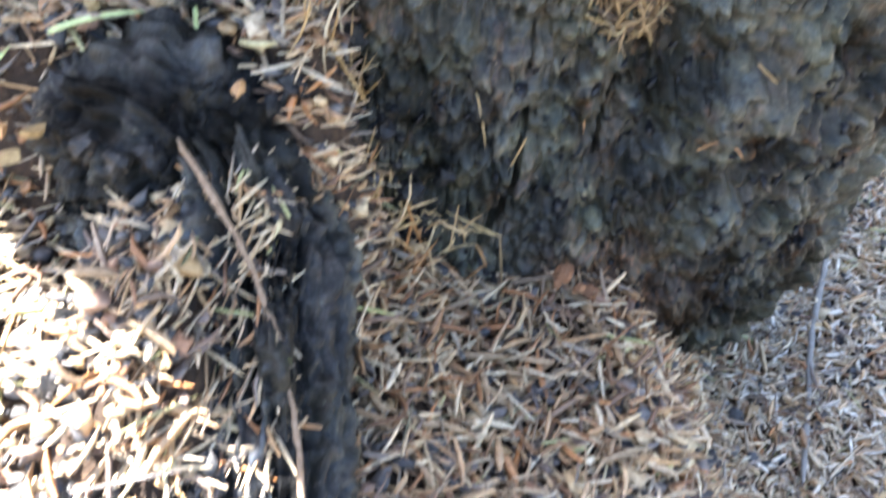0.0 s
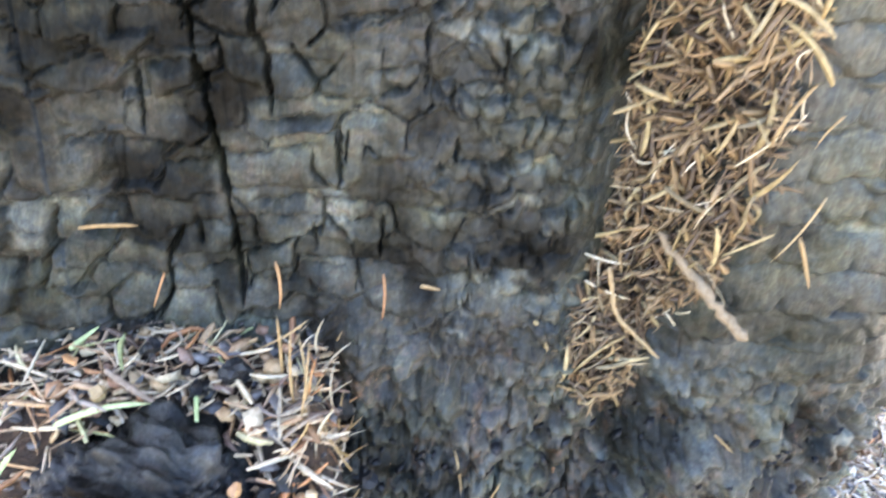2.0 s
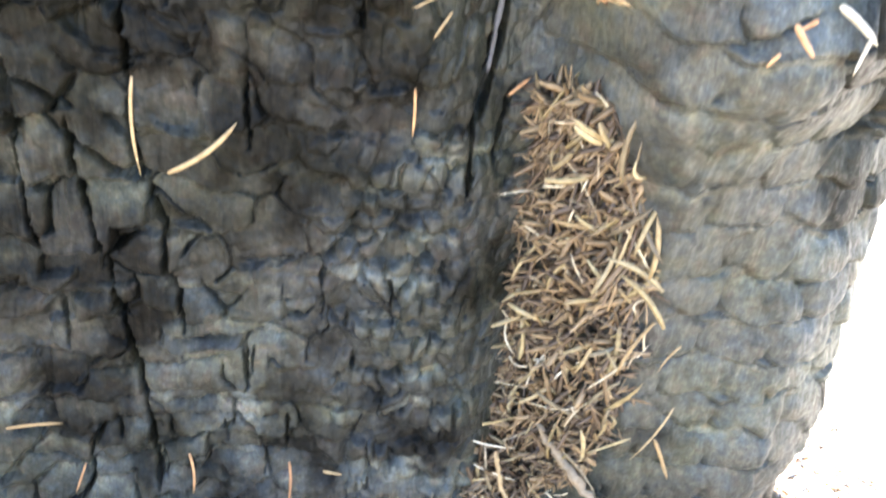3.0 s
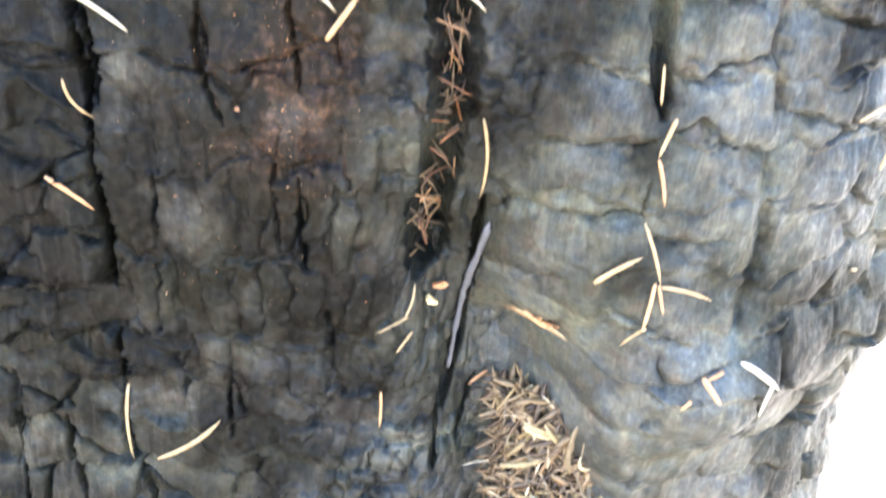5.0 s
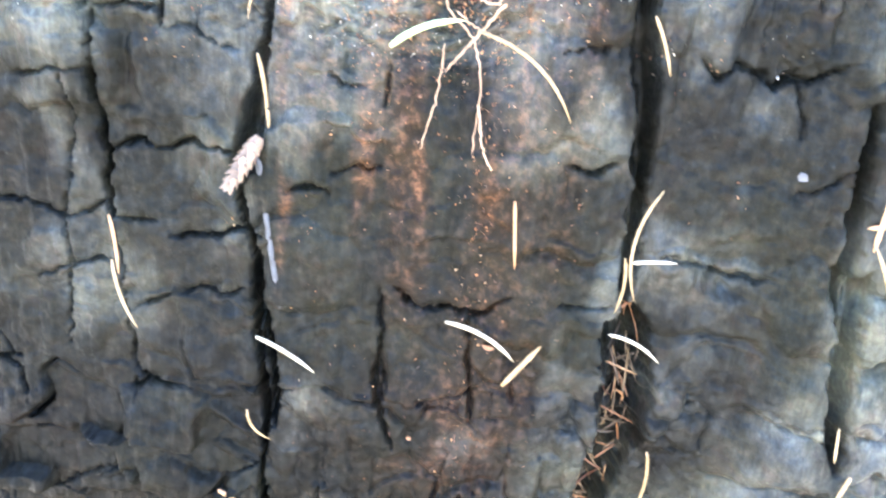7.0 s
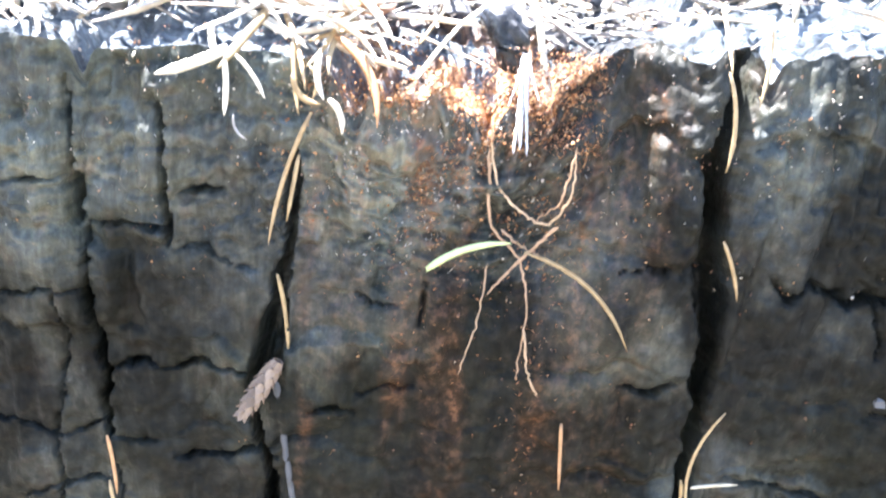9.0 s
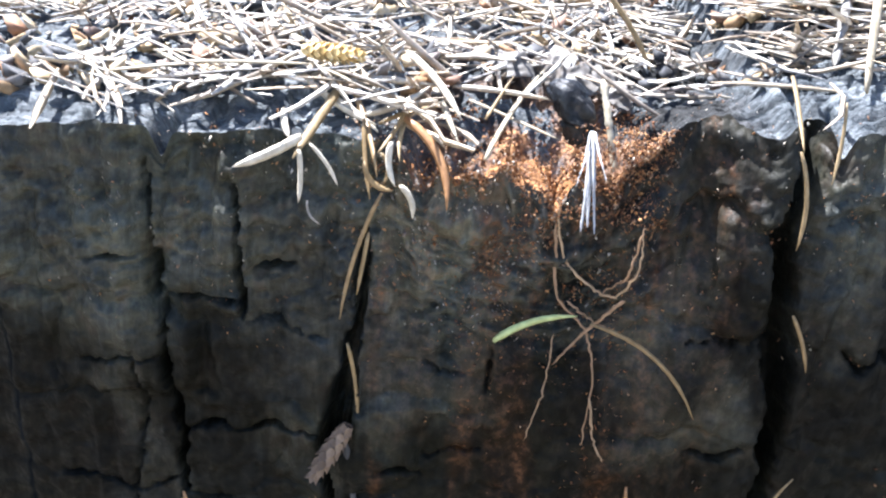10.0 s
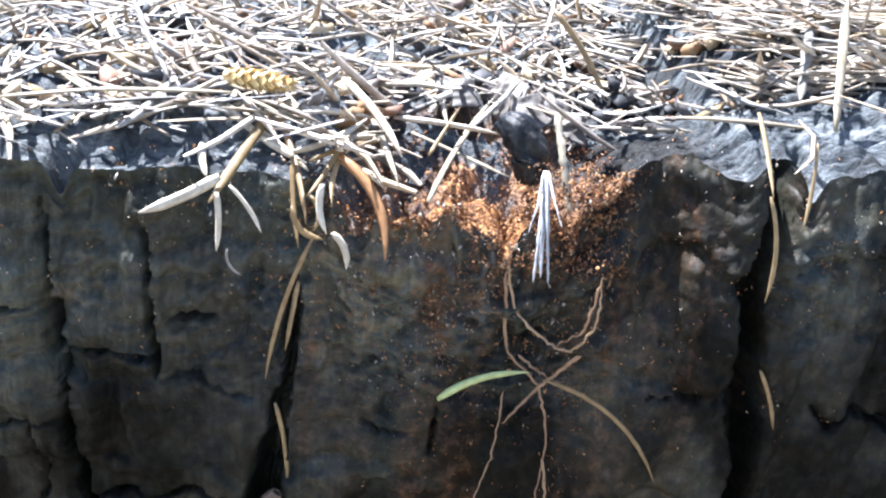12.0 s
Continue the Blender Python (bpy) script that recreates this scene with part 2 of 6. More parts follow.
def cells(s, z, w, h, k, power=3.0, jitter=0.85, shift=0.55):
    """Cracked char: the nearest cell's centre offset, its random number, and the gap to the next cell."""
    x, y = s / w, z / h
    x = x + 0.5 * (np.floor(y) % 2)
    i0, j0 = np.floor(x), np.floor(y)
    f1, f2 = np.full(x.shape, 9.0), np.full(x.shape, 9.0)
    rid, ox, oy = np.zeros_like(x), np.zeros_like(x), np.zeros_like(x)
    for dj in (-1, 0, 1):
        for di in (-1, 0, 1):
            i, j = i0 + di, j0 + dj
            px = i + 0.5 + jitter * (hash2(i, j, k) - 0.5)
            py = j + 0.5 + shift * (hash2(i, j, k + 3) - 0.5)
            dx, dy = x - px, y - py
            d = (np.abs(dx) ** power + np.abs(dy) ** power) ** (1 / power)
            near = d < f1
            f2 = np.where(near, f1, np.minimum(f2, d))
            rid, ox, oy = np.where(near, hash2(i, j, k + 9), rid), np.where(near, dx, ox), np.where(near, dy, oy)
            f1 = np.where(near, d, f1)
    return f1, f2 - f1, rid, ox, oy


CX, CY, RA, RB = -0.01, 0.57, 0.362, 0.27
RIGHT = 0.28


def outline():
    f = np.linspace(-np.pi, np.pi, 20001)
    c, s = np.cos(f), np.sin(f)
    x, y = CX + np.where(s > 0, RIGHT, RA) * np.sign(s) * np.abs(s) ** 0.5, CY - RB * np.sign(c) * np.abs(c) ** 0.5
    d = np.r_[0, np.cumsum(np.hypot(np.diff(x), np.diff(y)))]
    front = slice(7000, 13000)
    return d - d[7000 + np.argmin(np.abs(x[front]))], x, y


OUT_S, OUT_X, OUT_Y = outline()


def recess(s, z):
    """How far the stump's side lies inside its upright outline: hollow at half height, flared foot, bulging shoulder."""
    mid = np.interp(z, [-0.3, -0.1, 0, 0.06, 0.14, 0.19, 0.26, 0.34, 0.38, 0.43, 0.475, 0.53, 0.6, 0.64, 0.67],
                    [-0.02, -0.02, 0.002, 0.012, 0.034, 0.045, 0.046, 0.041, 0.036, 0.024, 0.012, 0.007, 0.002, -0.002, -0.003])
    side = np.interp(z, [-0.1, 0.0, 0.1, 0.17, 0.3, 0.38, 0.42, 0.5, 0.6], [0.01, 0.0, -0.004, 0.018, 0.018, 0.004, -0.010, -0.010, -0.008])
    start = np.interp(z, [0.2, 0.35, 0.43, 0.55], [0.10, 0.095, 0.06, 0.06])
    m = sstep(start, start + 0.035, s)
    r = mid * (1 - m) + side * m
    axis = np.interp(z, [0.1, 0.18, 0.25, 0.3, 0.38, 0.43, 0.52], [0.1, 0.095, 0.085, 0.078, 0.066, 0.048, 0.045])
    r = r + 0.018 * sstep(0.13, 0.2, z) * (1 - sstep(0.44, 0.52, z)) * np.exp(-((s - axis) / 0.018) ** 2)
    r = r + 0.006 * np.exp(-((s + 0.008) / 0.016) ** 2 - ((z - 0.062) / 0.024) ** 2) - 0.010 * np.exp(-((s - 0.004) / 0.03) ** 2 - ((z - 0.092) / 0.03) ** 2)
    r = r + 0.014 * np.exp(-((s - 0.08) / 0.03) ** 2 - ((z - 0.08) / 0.05) ** 2)
    r = r + 0.009 * sstep(0.595, 0.64, z) * sstep(-0.068, -0.058, s) * (1 - sstep(-0.014, -0.004, s))
    r = r + 0.008 * sstep(0.11, 0.17, s) + sstep(0.15, 0.2, s) * np.interp(z, [0.05, 0.1, 0.2, 0.3, 0.38, 0.45], [0.02, 0.015, -0.012, -0.010, 0.008, 0.014])
    r = r - sstep(0.10, 0.22, s) * np.interp(z, [-0.12, -0.05, 0.02, 0.1, 0.18, 0.26, 0.36], [0.104, 0.076, 0.033, 0.021, 0.021, 0.015, 0.009])
    r = r + 0.030 * np.exp(-((s - 0.085) / 0.021) ** 2 - ((z - 0.414) / 0.025) ** 2) - 0.012 * np.exp(-((s - 0.142) / 0.028) ** 2 - ((z - 0.408) / 0.03) ** 2)
    r = r + 0.016 * np.exp(-((s - 0.138) / 0.026) ** 2 - ((z - 0.122) / 0.034) ** 2) - 0.016 * np.exp(-((s - 0.125) / 0.03) ** 2 - ((z + 0.03) / 0.03) ** 2)
    r = r - 0.014 * sstep(-0.125, -0.16, s) * sstep(0.08, 0.15, z) * (1 - sstep(0.26, 0.34, z)) + sstep(0.632, 0.668, z) * (0.008 * sstep(0.0, 0.012, s) + 0.004 * sstep(-0.06, -0.075, s))
    r = r + 0.013 * (1 - sstep(0.004, 0.021, s)) * sstep(-0.008, 0.0, s) * sstep(0.600, 0.664, z) - 0.008 * np.exp(-((s - 0.22) / 0.04) ** 2 - ((z + 0.07) / 0.04) ** 2)
    return r + 0.11 * sstep(0.06, -0.15, z) * sstep(0.09, 0.22, s)


def side_point(s, z, out=0.0):
    """A place on the stump's side: s metres round from the front's middle, z up, out metres proud of it."""
    s, z = np.asarray(s, float), np.asarray(z, float)
    e = 1e-3
    tx, ty = np.interp(s + e, OUT_S, OUT_X) - np.interp(s - e, OUT_S, OUT_X), np.interp(s + e, OUT_S, OUT_Y) - np.interp(s - e, OUT_S, OUT_Y)
    n = np.hypot(tx, ty)
    nx, ny = ty / n, -tx / n
    r = recess(s, z) - out
    return np.interp(s, OUT_S, OUT_X) - nx * r, np.interp(s, OUT_S, OUT_Y) - ny * r, z + 0 * s


# the drying cracks and the ledges of the char: half width, depth, then s, z along each
CRACKS, LEDGES = [], []


def crack(half, depth, *along_it):
    CRACKS.append((half, depth, along_it))


def ledge(half, depth, *along_it):
    LEDGES.append((half, depth, along_it))


crack(0.0068, 0.020, (0.037, 0.550), (0.042, 0.520), (0.042, 0.490), (0.039, 0.460), (0.037, 0.435))
crack(0.0010, 0.006, (-0.112, 0.621), (-0.112, 0.607), (-0.110, 0.592), (-0.109, 0.577), (-0.110, 0.560))
crack(0.0005, 0.003, (-0.110, 0.560), (-0.106, 0.532), (-0.105, 0.506))
crack(0.0005, 0.003, (-0.119, 0.607), (-0.118, 0.591), (-0.120, 0.576), (-0.123, 0.562), (-0.122, 0.550), (-0.124, 0.522))
crack(0.0022, 0.013, (-0.067, 0.617), (-0.069, 0.604), (-0.071, 0.593), (-0.074, 0.576))
crack(0.0013, 0.009, (-0.074, 0.576), (-0.070, 0.558), (-0.069, 0.536), (-0.066, 0.505), (-0.068, 0.467))
crack(0.0004, 0.003, (-0.036, 0.614), (-0.035, 0.601))
crack(0.0007, 0.004, (-0.033, 0.530), (-0.033, 0.513), (-0.027, 0.494))
crack(0.0007, 0.004, (-0.008, 0.543), (-0.004, 0.506))
crack(0.0025, 0.014, (0.025, 0.634), (0.028, 0.614), (0.033, 0.595), (0.034, 0.576), (0.035, 0.551))
crack(0.0004, 0.003, (0.066, 0.623), (0.072, 0.603))
crack(0.0025, 0.014, (0.086, 0.614), (0.087, 0.595), (0.089, 0.569), (0.093, 0.547), (0.097, 0.519))
crack(0.0004, 0.003, (-0.133, 0.600), (-0.121, 0.604), (-0.112, 0.604))
crack(0.0006, 0.004, (-0.108, 0.582), (-0.101, 0.586), (-0.092, 0.585), (-0.086, 0.588), (-0.080, 0.585), (-0.073, 0.585))
crack(0.0005, 0.004, (-0.141, 0.565), (-0.132, 0.566), (-0.128, 0.564), (-0.124, 0.562), (-0.118, 0.563))
crack(0.0005, 0.004, (-0.108, 0.564), (-0.096, 0.564))
crack(0.0007, 0.005, (-0.093, 0.560), (-0.084, 0.560), (-0.076, 0.563), (-0.068, 0.562))
crack(0.0005, 0.003, (-0.132, 0.542), (-0.122, 0.547), (-0.110, 0.549))
crack(0.0005, 0.003, (-0.104, 0.535), (-0.094, 0.541), (-0.087, 0.544), (-0.073, 0.543))
crack(0.0005, 0.004, (-0.147, 0.516), (-0.139, 0.512), (-0.137, 0.502))
crack(0.0005, 0.004, (-0.106, 0.516), (-0.101, 0.512), (-0.096, 0.511))
crack(0.0005, 0.003, (-0.091, 0.617), (-0.085, 0.617), (-0.080, 0.614), (-0.074, 0.613))
crack(0.0006, 0.004, (0.008, 0.619), (0.021, 0.621))
crack(0.0006, 0.004, (0.014, 0.590), (0.023, 0.590))
crack(0.0005, 0.003, (0.016, 0.548), (0.026, 0.549), (0.033, 0.550))
crack(0.0007, 0.005, (-0.030, 0.551), (-0.023, 0.545), (-0.013, 0.545), (-0.006, 0.543), (0.003, 0.550))
crack(0.0005, 0.004, (-0.049, 0.582), (-0.044, 0.584), (-0.036, 0.585))
crack(0.0006, 0.004, (-0.061, 0.577), (-0.054, 0.579), (-0.049, 0.576))
crack(0.0005, 0.004, (-0.051, 0.610), (-0.047, 0.606), (-0.042, 0.606))
crack(0.0006, 0.004, (0.042, 0.620), (0.046, 0.616), (0.051, 0.620), (0.057, 0.618), (0.062, 0.615), (0.066, 0.619), (0.070, 0.617), (0.078, 0.622))
crack(0.0004, 0.003, (0.072, 0.589), (0.076, 0.590), (0.080, 0.594), (0.085, 0.598))
crack(0.0005, 0.003, (0.044, 0.568), (0.054, 0.567), (0.063, 0.563), (0.074, 0.565))
crack(0.0005, 0.003, (-0.137, 0.465), (-0.124, 0.473), (-0.106, 0.479), (-0.104, 0.465))
crack(0.0013, 0.008, (-0.115, 0.657), (-0.114, 0.638), (-0.114, 0.620))
crack(0.0010, 0.006, (-0.094, 0.651), (-0.093, 0.634), (-0.093, 0.618))
crack(0.0017, 0.010, (-0.066, 0.642), (-0.066, 0.623), (-0.068, 0.601), (-0.070, 0.581))
crack(0.0028, 0.014, (0.029, 0.668), (0.027, 0.652), (0.024, 0.642), (0.027, 0.627), (0.031, 0.606), (0.033, 0.587))
crack(0.0006, 0.004, (-0.128, 0.632), (-0.116, 0.633))
crack(0.0006, 0.004, (-0.111, 0.622), (-0.105, 0.622), (-0.102, 0.623), (-0.096, 0.622), (-0.093, 0.624))
crack(0.0007, 0.005, (-0.090, 0.630), (-0.087, 0.631), (-0.080, 0.632))
crack(0.0005, 0.003, (-0.121, 0.562), (-0.116, 0.564), (-0.109, 0.569))
crack(0.0005, 0.004, (0.015, 0.590), (0.021, 0.590), (0.027, 0.593))
crack(0.0013, 0.008, (-0.068, 0.542), (-0.065, 0.528), (-0.063, 0.511), (-0.064, 0.497))
crack(0.0017, 0.010, (-0.067, 0.480), (-0.067, 0.450), (-0.068, 0.428))
crack(0.0005, 0.003, (-0.034, 0.549), (-0.032, 0.526), (-0.030, 0.515))
crack(0.0007, 0.004, (-0.049, 0.477), (-0.051, 0.451))
crack(0.0006, 0.003, (-0.012, 0.485), (-0.011, 0.447))
crack(0.0009, 0.005, (-0.004, 0.470), (-0.003, 0.440))
crack(0.0020, 0.012, (0.057, 0.472), (0.058, 0.435), (0.057, 0.395), (0.052, 0.367))
crack(0.0028, 0.014, (0.094, 0.572), (0.094, 0.554), (0.097, 0.533), (0.101, 0.511))
crack(0.0005, 0.003, (0.101, 0.493), (0.102, 0.476))
crack(0.0007, 0.004, (0.005, 0.421), (0.008, 0.405))
ledge(0.0005, 0.003, (0.061, 0.469), (0.070, 0.476), (0.077, 0.476), (0.085, 0.478), (0.096, 0.482), (0.100, 0.480))
ledge(0.0005, 0.003, (0.072, 0.498), (0.082, 0.499), (0.089, 0.503), (0.099, 0.503))
ledge(0.0005, 0.003, (0.078, 0.523), (0.086, 0.522), (0.097, 0.520))
ledge(0.0006, 0.003, (0.101, 0.545), (0.109, 0.549), (0.116, 0.545), (0.122, 0.550), (0.129, 0.549))
ledge(0.0007, 0.003, (0.102, 0.524), (0.110, 0.522), (0.117, 0.528), (0.128, 0.531))
ledge(0.0007, 0.003, (0.130, 0.549), (0.130, 0.531), (0.138, 0.514))
ledge(0.0007, 0.003, (0.105, 0.508), (0.113, 0.511), (0.121, 0.505), (0.135, 0.502))
ledge(0.0007, 0.003, (0.138, 0.514), (0.155, 0.511), (0.180, 0.509))
ledge(0.0006, 0.003, (0.131, 0.561), (0.134, 0.546), (0.149, 0.541), (0.164, 0.539))
ledge(0.0006, 0.003, (0.106, 0.474), (0.118, 0.472), (0.127, 0.473))
ledge(0.0007, 0.003, (0.098, 0.447), (0.111, 0.440), (0.121, 0.438))
ledge(0.0006, 0.003, (0.136, 0.502), (0.143, 0.470), (0.140, 0.442))
ledge(0.0006, 0.003, (0.066, 0.444), (0.076, 0.446), (0.081, 0.453))
ledge(0.0006, 0.003, (-0.107, 0.459), (-0.100, 0.451), (-0.092, 0.442))
ledge(0.0006, 0.003, (-0.104, 0.425), (-0.092, 0.422), (-0.080, 0.424))
ledge(0.0006, 0.003, (-0.118, 0.412), (-0.101, 0.417))
ledge(0.0006, 0.003, (-0.090, 0.400), (-0.070, 0.411))
ledge(0.0007, 0.003, (-0.125, 0.384), (-0.112, 0.385), (-0.114, 0.354))
crack(0.0011, 0.006, (-0.069, 0.408), (-0.073, 0.381), (-0.073, 0.353), (-0.071, 0.336), (-0.067, 0.316), (-0.068, 0.296), (-0.064, 0.284), (-0.063, 0.262))
crack(0.0013, 0.008, (-0.095, 0.363), (-0.095, 0.332), (-0.091, 0.308), (-0.090, 0.285))
crack(0.0026, 0.014, (-0.090, 0.285), (-0.089, 0.267))
crack(0.0014, 0.008, (-0.089, 0.267), (-0.086, 0.242), (-0.083, 0.215), (-0.080, 0.170))
crack(0.0010, 0.006, (-0.115, 0.366), (-0.117, 0.335), (-0.115, 0.312), (-0.113, 0.306))
crack(0.0008, 0.005, (-0.114, 0.281), (-0.113, 0.250))
crack(0.0009, 0.005, (-0.037, 0.257), (-0.038, 0.227))
crack(0.0007, 0.004, (-0.005, 0.299), (-0.005, 0.271))
crack(0.0008, 0.005, (0.023, 0.298), (0.024, 0.273))
crack(0.0009, 0.006, (-0.020, 0.217), (-0.022, 0.188))
crack(0.0007, 0.004, (0.043, 0.307), (0.045, 0.295))
crack(0.0013, 0.008, (0.054, 0.401), (0.052, 0.381), (0.050, 0.364), (0.051, 0.334))
crack(0.0011, 0.007, (0.066, 0.380), (0.062, 0.360), (0.061, 0.348))
crack(0.0008, 0.005, (-0.031, 0.386), (-0.032, 0.354))
ledge(0.0007, 0.003, (-0.137, 0.284), (-0.115, 0.279), (-0.092, 0.283))
ledge(0.0007, 0.003, (-0.066, 0.287), (-0.041, 0.284))
ledge(0.0009, 0.003, (-0.064, 0.259), (-0.039, 0.263), (-0.022, 0.261))
ledge(0.0007, 0.003, (-0.143, 0.248), (-0.126, 0.246), (-0.109, 0.243), (-0.101, 0.247))
ledge(0.0008, 0.003, (-0.085, 0.242), (-0.072, 0.242), (-0.047, 0.249))
ledge(0.0007, 0.003, (-0.035, 0.300), (-0.021, 0.303), (-0.008, 0.303))
ledge(0.0008, 0.003, (-0.024, 0.280), (-0.008, 0.283), (0.002, 0.271), (0.012, 0.279), (0.024, 0.279))
ledge(0.0008, 0.003, (-0.147, 0.223), (-0.135, 0.220), (-0.120, 0.205))
ledge(0.0008, 0.003, (-0.107, 0.206), (-0.090, 0.211), (-0.080, 0.209))
ledge(0.0008, 0.003, (-0.072, 0.220), (-0.051, 0.224), (-0.038, 0.216))
ledge(0.0009, 0.003, (-0.151, 0.194), (-0.117, 0.183), (-0.113, 0.172))
ledge(0.0008, 0.003, (-0.096, 0.186), (-0.085, 0.189))
ledge(0.0008, 0.003, (-0.077, 0.186), (-0.055, 0.191), (-0.034, 0.190), (-0.012, 0.188))
ledge(0.0008, 0.003, (0.000, 0.239), (0.013, 0.243), (0.029, 0.243))
ledge(0.0007, 0.003, (0.001, 0.318), (0.019, 0.322), (0.038, 0.319))
crack(0.0016, 0.010, (-0.152, 0.223), (-0.154, 0.205), (-0.163, 0.181))
crack(0.0008, 0.005, (-0.132, 0.210), (-0.134, 0.197))
crack(0.0011, 0.007, (-0.103, 0.208), (-0.112, 0.191), (-0.112, 0.175), (-0.119, 0.159))
crack(0.0010, 0.006, (-0.034, 0.254), (-0.035, 0.241))
crack(0.0007, 0.004, (-0.049, 0.215), (-0.049, 0.196))
crack(0.0007, 0.004, (-0.030, 0.189), (-0.031, 0.176))
crack(0.0013, 0.008, (-0.188, 0.261), (-0.190, 0.247))
crack(0.0008, 0.005, (0.009, 0.253), (0.008, 0.239))
crack(0.0009, 0.005, (0.019, 0.190), (0.018, 0.169))
crack(0.0010, 0.006, (-0.163, 0.240), (-0.170, 0.225))
ledge(0.0007, 0.003, (-0.171, 0.224), (-0.152, 0.224), (-0.134, 0.211))
ledge(0.0008, 0.003, (-0.223, 0.183), (-0.193, 0.190), (-0.161, 0.194))
ledge(0.0007, 0.003, (-0.107, 0.236), (-0.087, 0.239))
ledge(0.0007, 0.003, (-0.080, 0.213), (-0.049, 0.215), (-0.023, 0.214))
ledge(0.0007, 0.003, (-0.074, 0.185), (-0.047, 0.188), (-0.030, 0.183))
ledge(0.0009, 0.003, (-0.227, 0.163), (-0.199, 0.162), (-0.172, 0.162), (-0.124, 0.160))
ledge(0.0008, 0.003, (-0.083, 0.162), (-0.070, 0.159), (-0.047, 0.161))
ledge(0.0007, 0.003, (0.018, 0.180), (0.040, 0.176), (0.065, 0.182))
crack(0.0016, 0.010, (0.087, 0.106), (0.081, 0.095), (0.077, 0.077), (0.076, 0.063))
crack(0.0019, 0.012, (0.041, 0.093), (0.038, 0.070), (0.031, 0.037), (0.015, 0.008))
crack(0.0009, 0.005, (0.043, 0.129), (0.040, 0.106))


def line_distance(s, z, pts):
    """How far s, z lie from a bent line, how far below it, and how far from its ends."""
    near, below, ends = np.full(s.shape, 9.0), np.zeros(s.shape), np.zeros(s.shape)
    length = sum(math.dist(a, b) for a, b in zip(pts[:-1], pts[1:]))
    done = 0.0
    for (a, b), (c, d) in zip(pts[:-1], pts[1:]):
        run = math.hypot(c - a, d - b)
        t = np.clip(((s - a) * (c - a) + (z - b) * (d - b)) / run ** 2, 0, 1)
        far = np.hypot(s - a - t * (c - a), z - b - t * (d - b))
        closer = far < near
        below = np.where(closer, b + t * (d - b) - z, below)
        ends = np.where(closer, np.minimum(done + t * run, length - done - t * run), ends)
        near = np.minimum(near, far)
        done += run
    return near, below, ends


def crack_depth(s, z):
    """Depth of the cracks, the ledges' steps, and the pale painted light on the block tops below them."""
    ws = (s + 0.0012 * fbm(s * 60, z * 110, 40, 3) + 0.0014 * fbm(s * 300, z * 330, 44, 3)).ravel()
    wz = (z + 0.0018 * fbm(s * 150, z * 60, 50, 3) + 0.0014 * fbm(s * 330, z * 300, 54, 3)).ravel()
    rough = np.clip(0.85 + 1.5 * vnoise(ws * 150, wz * 150, 60) + 0.8 * vnoise(ws * 420, wz * 420, 62), 0.15, 1.6)
    flat_s, flat_z = (s + 0.0014 * fbm(s * 40, z * 45, 46, 3)).ravel(), z.ravel()
    deep, pale = np.zeros_like(ws), np.zeros_like(ws)
    for half, depth, pts in CRACKS:
        box = np.array(pts)
        (s0, z0), (s1, z1) = box.min(0) - 0.012, box.max(0) + 0.012
        k = np.flatnonzero((ws > s0) & (ws < s1) & (wz > z0) & (wz < z1))
        if len(k) == 0:
            continue
        calm = min(1.0, 0.0009 / half)
        near, below, ends = line_distance(flat_s[k] * (1 - calm) + ws[k] * calm, flat_z[k] * (1 - calm) + wz[k] * calm, pts)
        wide = half * (calm * rough[k] + (1 - calm) * (0.8 + 0.35 * rough[k])) * (0.35 + 0.65 * sstep(0, 0.006, ends)) * (0.75 if half < 0.001 or half > 0.004 else 0.66)
        cut = (1 - np.clip(near / (1.35 * wide + 0.0002), 0, 1)) ** (0.7 if half < 0.001 else 0.4)
        worn = min(0.0009, 0.5 * half) * np.exp(-(near / (0.0012 + half)) ** 2) * (0.4 + rough[k])
        deep[k] = np.maximum(deep[k], 1.25 * min(depth, 0.0085 if half < 0.004 else 0.015) * cut * (0.5 + 0.5 * sstep(0, 0.004, ends)) + worn)
    for half, depth, pts in LEDGES:
        box = np.array(pts)
        (s0, z0), (s1, z1) = box.min(0) - 0.02, box.max(0) + 0.012
        k = np.flatnonzero((ws > s0) & (ws < s1) & (wz > z0) & (wz < z1))
        if len(k) == 0:
            continue
        near, below, ends = line_distance(ws[k], wz[k], pts)
        aside = np.sqrt(np.clip(near ** 2 - below ** 2, 0, 1))
        inside = np.exp(-(aside / 0.003) ** 2)
        under = np.where(below > 0, np.exp(-below / 0.006), np.exp(below / 0.0007)) * inside
        seam = 0.5 * depth * (1 - np.clip(near / (half * rough[k] + 0.0002), 0, 1))
        deep[k] = np.maximum(deep[k], depth * (0.5 + 0.6 * rough[k]) * under + seam)
        # light painted on the block tops just below a ledge
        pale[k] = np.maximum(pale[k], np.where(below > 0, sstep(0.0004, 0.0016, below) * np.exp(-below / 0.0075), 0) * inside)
    return deep.reshape(s.shape), pale.reshape(s.shape)


